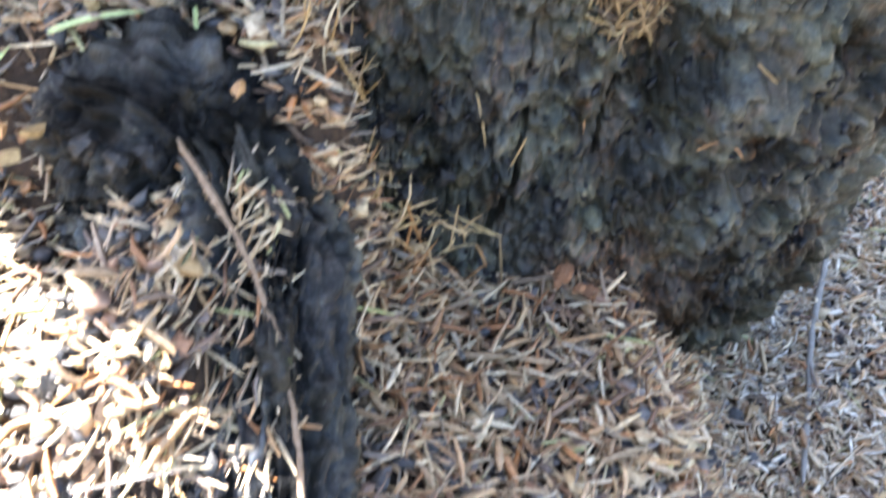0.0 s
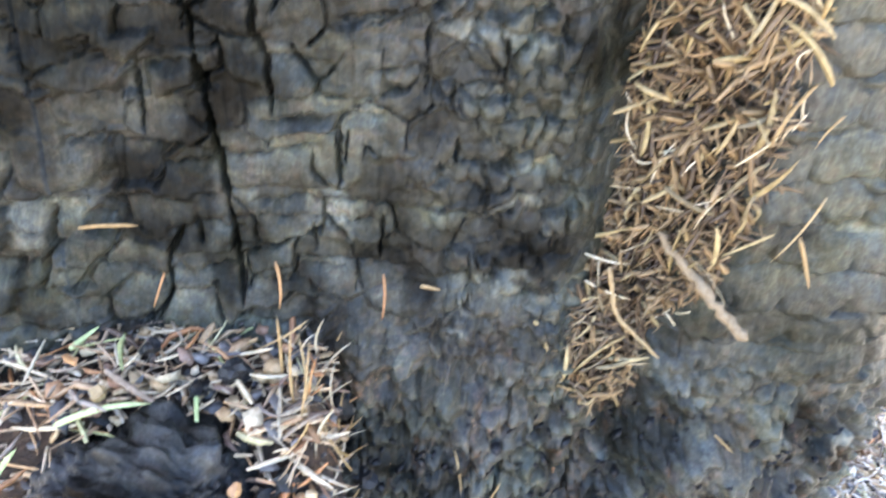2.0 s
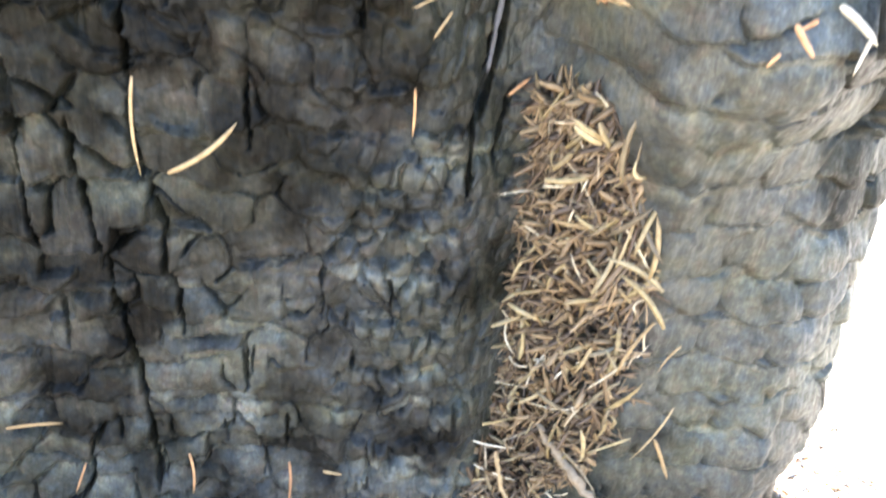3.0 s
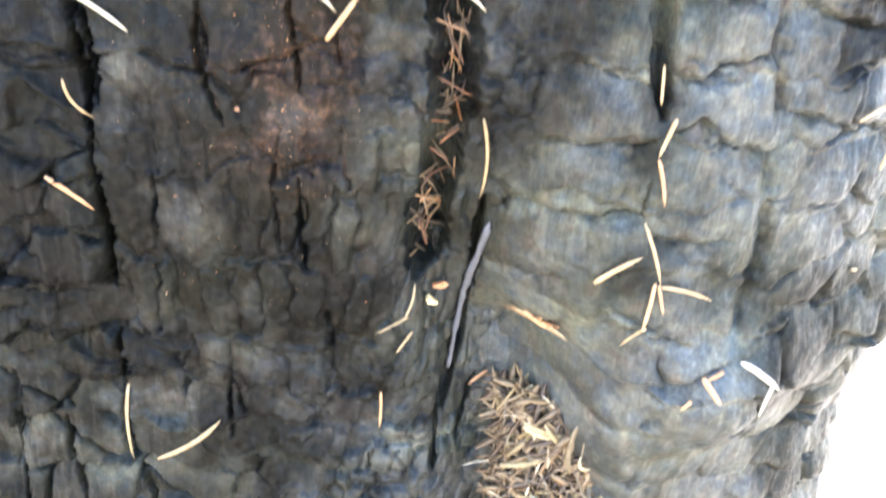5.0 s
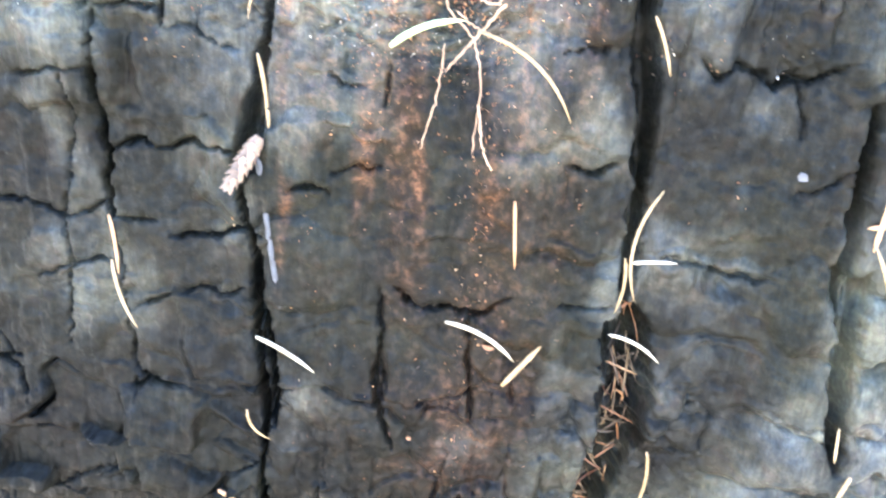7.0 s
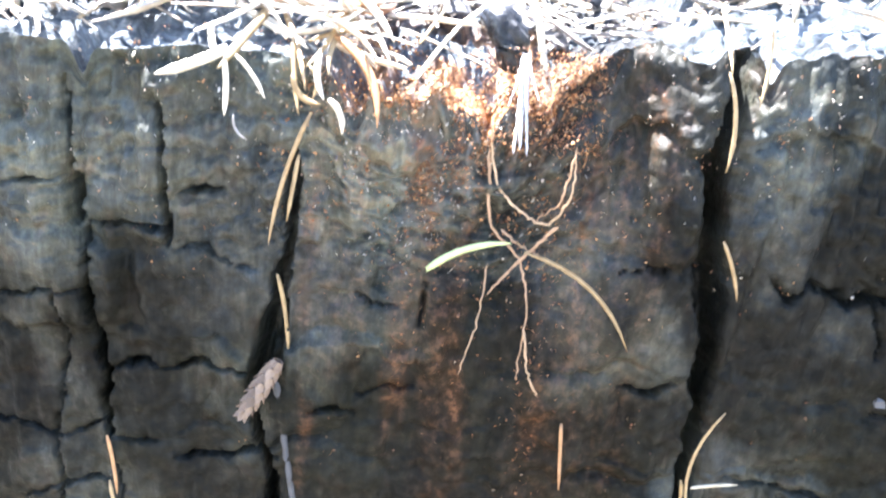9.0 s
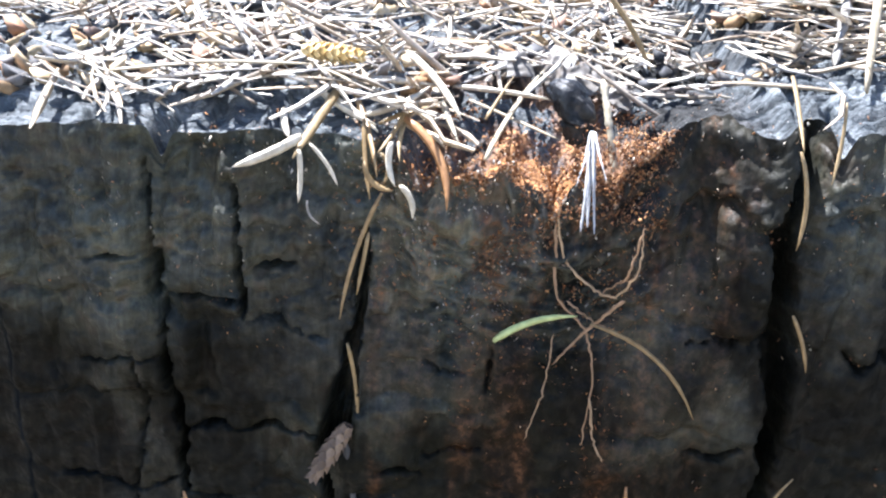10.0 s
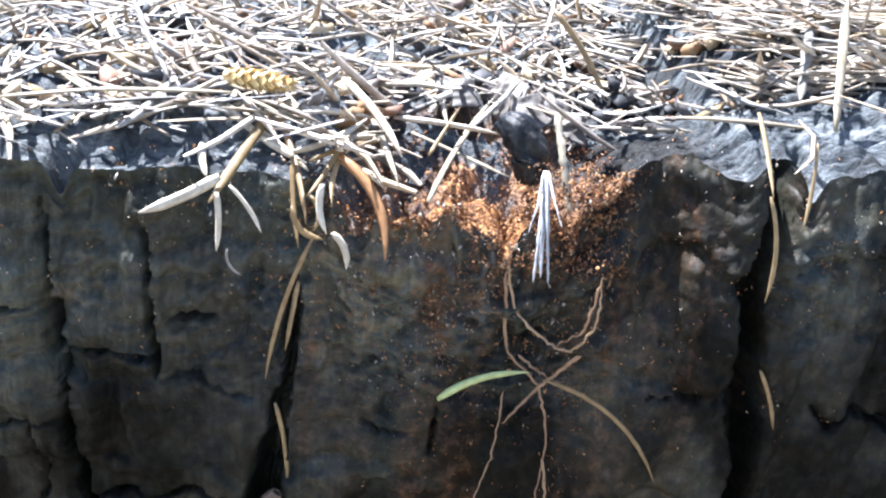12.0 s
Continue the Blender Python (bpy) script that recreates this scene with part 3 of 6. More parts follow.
def relief(s, z):
    """Height of the charred surface above the smooth side, with its shares of ash and painted light, rust, and
    darkening.
    """
    ws, wz = s + 0.006 * fbm(s * 60, z * 60, 1), z + 0.0065 * fbm(s * 85, z * 50, 5)
    shoulder = sstep(0.055, 0.085, s - 0.035 * sstep(0.5, 0.6, z) - 0.04 * sstep(0.6, 0.63, z)) * sstep(0.10, 0.16, z)
    high = sstep(0.49, 0.55, z + 0.006 * fbm(s * 50, z * 50, 3)) * (1 - shoulder)
    crumb = 1 - sstep(0.13, 0.18, z + 0.25 * np.clip(s - 0.13, 0, 0.1))
    fib = sstep(0.36, 0.42, z) * (1 - sstep(0.485, 0.515, z)) * (1 - shoulder) * sstep(-0.075, -0.06, s)
    course = np.clip(1 - shoulder - high - fib, 0, 1) * (1 - crumb)
    shoulder, fib = shoulder * (1 - crumb), fib * (1 - crumb)
    h, ash_lit = np.zeros_like(s), np.zeros_like(s)
    # big rounded scales on the shoulder
    f1, gap, rid, ox, oy = cells(ws, wz, 0.028, 0.021, 11, 2.6)
    traced = sstep(0.42, 0.45, z) * (1 - sstep(0.545, 0.57, z)) * (1 - sstep(0.15, 0.17, s))
    part = 0.0030 * (1 - np.clip(f1 * 1.25, 0, 1) ** 4) - (0.0008 + 0.0020 * sstep(0.0, -0.35, oy)) * (1 - sstep(0.01, 0.10, gap)) + sstep(0, 0.25, gap) * (0.0030 * (rid - 0.5) - 0.0050 * oy) - 0.005 * oy * oy
    part = part * (1 - 0.75 * traced) * (1 - 0.45 * sstep(0.42, 0.38, z) * (1 - sstep(0.17, 0.2, s))) + 0.0014 * fbm(s * 80, z * 70, 13, 3)
    # upper edges painted as lit, gaps as shaded, paler towards the right
    h, ash_lit = h + shoulder * part, ash_lit + 0.6 * shoulder * (0.6 + 0.4 * sstep(0.01, 0.13, gap)) * (0.36 + 0.25 * sstep(0.11, 0.18, s) + 0.40 * rid + 0.9 * sstep(0.2, 0.5, oy) * np.clip(0.6 + 1.5 * fbm(s * 70, z * 70, 17, 3), 0, 1))
    # flat blocks under the cut
    f1, gap, rid, ox, oy = cells(ws, wz, 0.034, 0.027, 23, 4)
    g1, gap2, rid2, *_ = cells(ws, wz, 0.012, 0.016, 29, 3)
    part = sstep(0, 0.25, gap) * (0.0012 + 0.0030 * (rid - 0.5) + 0.004 * (rid - 0.5) * ox) + sstep(0, 0.3, gap2) * 0.0016 * (rid2 - 0.5) - 0.0007 * (1 - sstep(0.0, 0.05, gap)) * (rid > 0.5) + 0.0008 * fbm(s * 110, z * 60, 14, 3) + 0.0040 * sstep(0.58, 0.63, z) * fbm(s * 150, z * 14, 16, 3) + 0.0018 * sstep(0.60, 0.64, z) * fbm(s * 320, z * 130, 18, 3)
    # a little painted light on the blocks' upper edges
    h, ash_lit = h + high * part, ash_lit + high * (0.08 + 0.14 * rid + 0.12 * sstep(0.2, 0.45, oy))
    # fibrous band
    f1, gap, rid, ox, oy = cells(ws, wz, 0.0095, 0.034, 31, 3)
    part = 0.0015 * (1 - np.clip(f1 * 1.2, 0, 1) ** 2) - 0.0018 * (1 - sstep(0.0, 0.12, gap)) + 0.003 * (rid - 0.5) * sstep(0, 0.2, gap)
    h, ash_lit = h + fib * part, ash_lit + fib * 0.06 * rid
    # ledged courses at half height
    f1, gap, rid, ox, oy = cells(s + 0.0025 * fbm(s * 90, z * 90, 1, 3) + 0.007 * fbm(s * 25, z * 25, 201, 2), z + 0.0030 * fbm(s * 90, z * 90, 5, 3) + 0.011 * fbm(s * 22, z * 18, 203, 2), 0.027, 0.0225, 37, 5, 0.95, 0.95)
    lumpy = 0.3 + 2.1 * sstep(-0.025, 0.025, s)
    blocky = 1 - 0.6 * sstep(-0.02, 0.03, s)
    g1, gap2, rid2, ox2, oy2 = cells(ws, wz, 0.009, 0.011, 41, 3)
    part = 0.0026 * (1 - np.clip(f1 * 1.15, 0, 1) ** 5) - 0.0058 * (1 - sstep(0.0, 0.05, gap)) * np.clip(0.6 + 1.8 * fbm(s * 60, z * 60, 207, 3), 0.0, 1.2) + sstep(0, 0.15, gap) * (0.0075 * (rid - 0.5) - 0.0070 * rid * oy) + 0.0012 * fbm(s * 90, z * 80, 15, 3) + 0.0014 * fbm(s * 300, z * 25, 205, 3)
    part = part * blocky + lumpy * (0.0020 * (1 - np.clip(g1 * 1.25, 0, 1) ** 2) + 0.0024 * (rid2 - 0.5) * sstep(0, 0.25, gap2) - 0.0008 * (1 - sstep(0, 0.1, gap2)))
    # block tops painted as lit, the gaps between them as shaded
    h, ash_lit = h + course * part, ash_lit + course * (0.25 + 0.75 * sstep(0.0, 0.10, gap)) * (0.02 + 0.08 * sstep(0.22, 0.16, z) + 0.16 * rid * rid2 + 1.1 * sstep(-0.12, 0.42, oy) ** 1.6 * sstep(0.3, 0.6, rid) * np.clip(0.6 + 1.6 * fbm(s * 80, z * 60, 19, 3), 0, 1))
    # crumbled foot
    f1, gap, rid, ox, oy = cells(ws, wz, 0.0095, 0.008, 43, 2.3)
    e1, gape, ride, *_ = cells(ws, wz, 0.018, 0.017, 45, 2.4)
    part = (0.0026 + 0.0072 * (rid - 0.5)) * (1 - np.clip(f1 * 1.15, 0, 1) ** 2) + 0.0030 * fbm(s * 240, z * 200, 72, 3) + 0.0060 * fbm(s * 110, z * 80, 73, 3) - 0.0045 * (1 - sstep(0.0, 0.22, gap)) * np.clip(0.2 + 2.2 * fbm(s * 60, z * 60, 74, 3), 0, 1) + 0.011 * fbm(s * 38, z * 34, 70, 3) + (0.003 + 0.009 * (ride - 0.5)) * (1 - np.clip(e1 * 1.1, 0, 1) ** 2)
    h, ash_lit = h + crumb * part, ash_lit + crumb * (0.05 + 0.75 * rid * rid * ride)
    # fibre lines and fine roughness everywhere
    calm = (1 - 0.5 * course - 0.4 * shoulder) * (1 - 0.9 * sstep(0.14, 0.165, s) * np.exp(-((z - 0.42) / 0.06) ** 4))
    h = h + calm * (0.0012 * fbm(s * 330, z * 30, 80, 3) + 0.0009 * fbm(s * 260, z * 230, 85, 3) + 0.0012 * fbm(s * 70, z * 60, 87, 3))
    h = h + 0.005 * sstep(0.635, 0.655, z) * np.exp(-((s + 0.03) / 0.03) ** 6) * fbm(s * 150, z * 150, 88, 4)
    # broken, flaky ledges right under the cut
    under = sstep(0.595, 0.64, z)
    flaky = np.clip(1.0 - 3.2 * np.abs(fbm(s * 260, z * 300, 221, 4)), 0, 1)
    chipped = sstep(0.05, 0.30, fbm(s * 210, z * 330, 223, 3) + 0.10 * fbm(s * 40, z * 40, 224, 2))
    under = under * (1 - 0.55 * sstep(-0.006, 0.004, s)) * (1 - 0.5 * sstep(-0.065, -0.08, s))
    h = h + under * (0.0016 * (flaky - 0.5) - 0.0016 * chipped + 0.0022 * fbm(s * 170, z * 55, 225, 3))
    deep, pale = crack_depth(s, z)
    h = h - deep
    # the ledge tops' painted light, broken up by noise
    ash_lit = ash_lit + pale * np.clip(0.10 + 0.34 * course + 1.6 * fbm(s * 45, z * 45, 209, 3) + 0.4 * fbm(s * 420, z * 60, 211, 2), 0.0, 0.7)
    ash_lit = ash_lit * (1 - 0.5 * course * sstep(0.23, 0.29, z)) * (1 - 0.8 * course * sstep(0.40, 0.44, z)) * (1 - 0.4 * shoulder * sstep(0.46, 0.38, z)) + 0.30 * sstep(0.60, 0.645, z) * sstep(0.0, -0.05, s) * np.clip(0.45 + 1.8 * fbm(s * 110, z * 45, 93, 3), 0, 1)
    # pale flecks painted where flaky ledges would catch light
    ash_lit = ash_lit + under * (0.04 + 0.10 * sstep(0.0, -0.03, s) + 0.35 * sstep(0.62, 0.95, flaky) * np.clip(0.35 + 1.6 * fbm(s * 60, z * 60, 227, 3), 0, 1)) * (1 - chipped)
    ash_lit = ash_lit * (1 - 0.35 * shoulder * np.exp(-((z - 0.495) / 0.035) ** 2))
    ash_lit = ash_lit * (1 - 0.5 * shoulder * (sstep(0.53, 0.57, z) + sstep(0.22, 0.15, z)))
    ash_lit = ash_lit * (0.55 + 0.9 * np.clip(0.5 + fbm(s * 45, z * 30, 90, 4), 0, 1))
    rust = (0.34 * sstep(0.54, 0.645, z) + 0.12 * sstep(0.52, 0.56, z) + 0.8 * sstep(0.63, 0.655, z)) * np.exp(-((s + 0.022) / 0.036) ** 4) * np.clip(0.12 + 2.2 * fbm(s * 130, z * 16, 95, 4), 0, 1)
    rust = rust + 0.36 * np.exp(-((s + 0.0) / 0.028) ** 2 - ((z - 0.50) / 0.022) ** 2) * np.clip(0.3 + 2 * fbm(s * 90, z * 60, 97, 3), 0, 1) + 0.14 * np.exp(-((s - 0.0) / 0.012) ** 2) * sstep(0.46, 0.52, z)
    for mid, wide in ((-0.0415, 0.0022), (-0.0265, 0.0018), (-0.0075, 0.0024), (-0.062, 0.0016)):
        rust = rust + 0.55 * sstep(0.53, 0.60, z) * np.exp(-((s - mid - 0.0012 * np.sin(z * 90)) / wide) ** 2) * np.clip(0.15 + 2.6 * fbm(s * 150, z * 60, 96, 3), 0, 1)
    rust = rust + crumb * (0.6 * np.clip(fbm(s * 75, z * 75, 99, 4) * 3.0 - 0.85, 0, 0.9) + 0.16 * np.clip(fbm(s * 40, z * 40, 98, 3) * 3.0, 0, 1))
    rust = rust + 1.0 * sstep(0.035, 0.0, z) * np.exp(-((s - 0.085) / 0.035) ** 2)
    # darker zones by height and girth, one at the foot's hollow, plus random patches
    darkening = 0.85 * np.exp(-((s + 0.05) / 0.10) ** 6) * sstep(0.34, 0.39, z) * (1 - 0.8 * sstep(0.48, 0.56, z)) + 0.2 * high * np.exp(-((s + 0.02) / 0.05) ** 4) + crumb * (0.12 + 0.15 * rid + 0.9 * sstep(-0.08, 0.22, fbm(s * 42, z * 26, 75, 4))) + 0.9 * (1 - crumb) * sstep(0.25, 0.6, fbm(s * 18, z * 14, 160, 4) + 0.36)
    darkening = darkening + 0.35 * sstep(0.25, 0.30, z) * (1 - sstep(0.36, 0.4, z)) * (sstep(0.0, -0.04, s) + 0.9 * sstep(-0.06, -0.09, s)) + 0.35 * sstep(0.52, 0.56, z) * (1 - 1.7 * sstep(0.60, 0.64, z)) + 0.5 * sstep(0.27, 0.2, z) * (1 - crumb) + 0.6 * sstep(0.012, 0.03, s) * (1 - sstep(0.075, 0.10, s)) * sstep(0.56, 0.585, z) * (1 - 0.6 * sstep(0.615, 0.635, z)) + 0.3 * sstep(0.0, 0.01, s) * sstep(0.61, 0.64, z) + 0.6 * np.exp(-((s + 0.042) / 0.024) ** 4 - ((z - 0.485) / 0.042) ** 4) + 0.7 * sstep(0.42, 0.46, z) * sstep(0.03, 0.05, s) * (1 - 0.65 * sstep(0.075, 0.11, s)) + 0.48 * sstep(-0.05, -0.075, s) * sstep(0.4, 0.5, z) + 0.8 * np.exp(-((s + 0.005) / 0.02) ** 2 - ((z - 0.07) / 0.035) ** 2)
    darkening = darkening + 0.42 * course * sstep(0.16, 0.2, z)
    darkening = darkening + 0.35 * sstep(-0.11, -0.14, s) * sstep(0.18, 0.23, z) * (1 - sstep(0.4, 0.45, z))
    darkening = darkening + 0.35 * np.exp(-((z - 0.575) / 0.035) ** 2) * sstep(-0.07, -0.095, s) + 0.3 * shoulder * sstep(0.43, 0.46, z) * (1 - sstep(0.53, 0.56, z)) + 0.3 * shoulder * sstep(0.40, 0.36, z) * (1 - sstep(0.15, 0.19, s))
    darkening = darkening + 0.35 * sstep(0.055, 0.07, s) * (1 - sstep(0.11, 0.13, s)) * sstep(0.475, 0.5, z) * (1 - sstep(0.54, 0.57, z)) + 0.3 * sstep(-0.07, -0.09, s) * sstep(0.5, 0.53, z) * (1 - sstep(0.6, 0.63, z))
    return h, np.clip(ash_lit, 0, 1), np.clip(rust, 0, 1), np.clip(darkening * (0.7 + 0.8 * fbm(s * 50, z * 35, 165, 4)), 0, 1)


def rim_smooth(s):
    """The broad line of the rim, without its fine chips."""
    return 0.664 + 0.001 * sstep(-0.055, -0.07, s) + 0.004 * sstep(-0.004, 0.004, s) + 0.055 * np.clip(s, -0.2, 0.2) - 0.012 * np.exp(-((s + 0.034) / 0.024) ** 6)


def rim_height(s):
    return rim_smooth(s) + 0.0026 * fbm(s * 90, 0 * s, 101, 3) + 0.0028 * sstep(0.0, 0.012, s) * fbm(s * 310, 0 * s, 107, 3) - 0.005 * np.exp(-((s - 0.033) / 0.0016) ** 2) - 0.014 * np.exp(-((s + 0.034) / 0.024) ** 6) * fbm(s * 160, 0 * s, 103, 3) - 0.006 * np.exp(-((s + 0.111) / 0.002) ** 2)


def top_height(x, y):
    t = 0.668 + 0.06 * x + 0.10 * np.clip(y - 0.32, 0, 0.3) + 0.007 * fbm(x * 30, y * 30, 111, 4)
    t = t - 0.011 * np.exp(-((x + 0.026) / 0.026) ** 4 - ((y - 0.30) / 0.042) ** 4)
    t = t + 0.003 * sstep(-0.05, -0.07, x) + 0.006 * sstep(0.01, 0.025, x) + 0.010 * sstep(0.018, 0.03, x) * sstep(0.345, 0.36, y + 0.3 * (x - 0.04)) - 0.012 * np.exp(-((x - 0.02) / 0.009) ** 2 - ((y - 0.37) / 0.03) ** 2)
    return t


def ground_height(x, y):
    near = np.exp(-(np.hypot(x, y - 0.3) / 0.9) ** 4)
    west = sstep(-0.11, -0.15, x)
    bank = sstep(0.19 + 0.055 * west, 0.29 + 0.008 * west, y)
    z = 0.155 * (1 - sstep(0.085, 0.195, x)) + 0.028 * sstep(0.035, -0.03, x) + 0.125 * sstep(-0.020, -0.050, x) * bank + 0.085 * (1 - 0.45 * west) * sstep(-0.05, -0.095, x) * sstep(0.05, 0.2, y) * (1 - bank)
    return -0.165 + near * (z - 0.05 * np.exp(-((x + 0.108) / 0.036) ** 2 - ((y - 0.262) / 0.028) ** 2)) + 0.006 * fbm(x * 22, y * 22, 121, 4)


def mesh_grid(name, x, y, z, wrap, mats):
    """A mesh from a grid of vertices (rows by columns), closed round the columns if wrap."""
    rows, cols = x.shape
    me = bpy.data.meshes.new(name)
    v = np.stack([x, y, z], -1).reshape(-1, 3)
    i = np.arange(rows - 1)[:, None] * cols
    j = np.arange(cols if wrap else cols - 1)[None]
    k = (j + 1) % cols
    q = np.stack([i + j, i + k, i + k + cols, i + j + cols], -1).reshape(-1, 4)
    me.vertices.add(len(v)), me.vertices.foreach_set("co", v.ravel())
    me.loops.add(q.size), me.loops.foreach_set("vertex_index", q.ravel().astype(np.int32))
    me.polygons.add(len(q))
    me.polygons.foreach_set("loop_start", (np.arange(len(q)) * 4).astype(np.int32))
    me.polygons.foreach_set("loop_total", np.full(len(q), 4, np.int32))
    me.polygons.foreach_set("use_smooth", np.ones(len(q), bool))
    me.update(calc_edges=True)
    for m in mats:
        me.materials.append(m)
    return me


def point_value(me, name, values):
    me.attributes.new(name, "FLOAT", "POINT").data.foreach_set("value", np.ascontiguousarray(values, np.float32).ravel())


# ---- ground ----
def spaced(lo, hi, fine, n_far, far):
    core = np.arange(lo, hi, fine)
    grow = np.geomspace(fine, far, n_far)
    return np.r_[lo - np.cumsum(grow)[::-1], core, hi + np.cumsum(grow)]


gx, gy = spaced(-0.45, 0.75, 0.0065, 42, 30), spaced(-0.1, 1.0, 0.0065, 42, 30)
GX, GY = np.meshgrid(gx, gy)
ground = new("ground", mesh_grid("ground", GX, GY, ground_height(GX, GY), False, [M_duff]))
point_value(ground.data, "cover", sstep(0.45, 0.75, np.hypot(GX - 0.05, GY - 0.4)))
tagged(ground, "brown forest floor of dry duff strewn with conifer needles", "ground", kind="structure")

# ---- the burnt stump ----
stump = new("burnt_stump")
stump.location = (CX, CY, -0.165)
tagged(stump, "burnt tree stump with cracked black and ash-grey charred sides", "tree stump")


def child(name, me, parent, label=""):
    ob = new(name, me)
    ob.parent = parent
    ob.matrix_parent_inverse = Matrix.Translation(parent.location).inverted() if parent.parent is None else Matrix()
    return tagged(ob, label)


half_round = OUT_S[-1]
cols = np.r_[np.arange(OUT_S[0] + 0.004, -0.27, 0.008), np.arange(-0.27, -0.15, 0.0016), np.arange(-0.15, 0.13, 0.00062), np.arange(0.13, 0.2, 0.0009), np.arange(0.2, 0.34, 0.0018), np.arange(0.34, half_round - 0.004, 0.008)]
rows = np.r_[np.arange(-0.26, -0.1, 0.004), np.arange(-0.1, 0.14, 0.0014), np.arange(0.14, 0.48, 0.00092), np.arange(0.48, 0.652, 0.0006), np.linspace(0.652, 0.664, 18)]
S2, Z2 = np.meshgrid(cols, rows)
lift = (rim_smooth(S2) - 0.664) * sstep(0.60, 0.664, Z2) + (rim_height(S2) - rim_smooth(S2)) * sstep(0.650, 0.664, Z2)
hh, ash_lit, rust, darkening = relief(S2, Z2)
edge = sstep(0.660, 0.664, Z2)
PX, PY, PZ = side_point(S2, Z2, hh * (1 - 0.3 * edge))
me = mesh_grid("charred_side", PX, PY, PZ + lift, True, [M_char])
point_value(me, "ash_lit", ash_lit)
point_value(me, "rust", rust)
point_value(me, "darkening", darkening)
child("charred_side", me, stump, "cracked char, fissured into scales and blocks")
# the cut face, from the rim inwards
rim_x, rim_y, rim_z = PX[-1], PY[-1], (PZ + lift)[-1]
inward = np.r_[0, np.linspace(0.0012, 0.16, 150), np.geomspace(0.163, 1.0, 50)]
IN, _ = np.meshgrid(inward, cols, indexing="ij")
TX, TY = rim_x + (CX - rim_x) * IN, rim_y + (CY + 0.1 - rim_y) * IN
hollow = np.exp(-((TX + 0.034) / 0.024) ** 6)
blend = sstep(0.0, 0.05 + 0.10 * hollow, IN)
TZ = rim_z * (1 - blend) + top_height(TX, TY) * blend + (0.0019 * fbm(TX * 380, TY * 380, 131, 3) + (0.0014 + 0.0016 * sstep(0.0, 0.02, TX)) * fbm(TX * 60 + TY * 60, TY * 560 - TX * 60, 133, 3) - (0.0030 + 0.0025 * sstep(0.0, 0.02, TX)) * sstep(0.24, 0.34, fbm(TX * 120, TY * 90, 137, 3)) + 0.0012 * sstep(0.0, 0.02, TX) * fbm(TX * 90, TY * 130, 134, 4) + hollow * sstep(0.36, 0.32, TY) * 0.007 * fbm(TX * 130, TY * 130, 138, 4)) * sstep(0, 0.01, IN)
me = mesh_grid("cut_face", TX, TY, TZ, True, [M_cut])
point_value(me, "rust", np.clip(1.15 * np.exp(-((TX + 0.024) / 0.033) ** 6 - ((TY - 0.30) / 0.05) ** 2) * np.clip(0.5 + 2.2 * fbm(TX * 110, TY * 110, 135, 4), 0, 1), 0, 1))
# dark beside the notch, shade painted into the gap behind it, random charred patches
point_value(me, "char", np.clip(1.2 * np.exp(-((TX - 0.003) / 0.0125) ** 4) * sstep(0.345, 0.325, TY) + 1.1 * np.exp(-((TX - 0.006) / 0.016) ** 4 - ((TY - 0.378) / 0.034) ** 4) + (0.35 + 0.5 * sstep(-0.06, -0.04, TX)) * sstep(0.2, 0.5, fbm(TX * 70, TY * 90, 139, 4)), 0, 1))
child("cut_face", me, stump, "weathered grey cut face with crumbled brown wood in a notch")


def bent_tube(path, radii, rough, rings, around, k, flat=1.0):
    """A rough tapered limb along a bent path, with closed ends."""
    path = np.array(path, float)
    t = np.linspace(0, 1, len(path))
    tt = np.linspace(0, 1, rings)
    c = np.stack([np.interp(tt, t, path[:, i]) for i in range(3)], -1)
    for _ in range(rings // 8):
        c[1:-1] = (c[:-2] + c[1:-1] * 2 + c[2:]) / 4
    r = np.interp(tt, t, radii) * np.sqrt(np.clip(np.minimum(tt, 1 - tt) * 14, 0.0004, 1))
    d = np.gradient(c, axis=0)
    d /= np.linalg.norm(d, axis=1)[:, None]
    right = np.cross(d, (0, 0, 1.0))
    right /= np.linalg.norm(right, axis=1)[:, None]
    up = np.cross(right, d)
    a = np.linspace(0, 2 * np.pi, around, endpoint=False)
    A, T = np.meshgrid(a, tt)
    R = r[:, None] * (1 + rough * (fbm(np.cos(A) * 2.2 + 5, np.sin(A) * 2.2 + T * 5 + 9, k, 4) + 0.5 * fbm(A * 6, T * 3, k + 7, 2) * np.sin(A / 2) ** 2))
    p = c[:, None] + R[..., None] * (np.cos(A)[..., None] * right[:, None] + flat * np.sin(A)[..., None] * up[:, None])
    return p, A, T


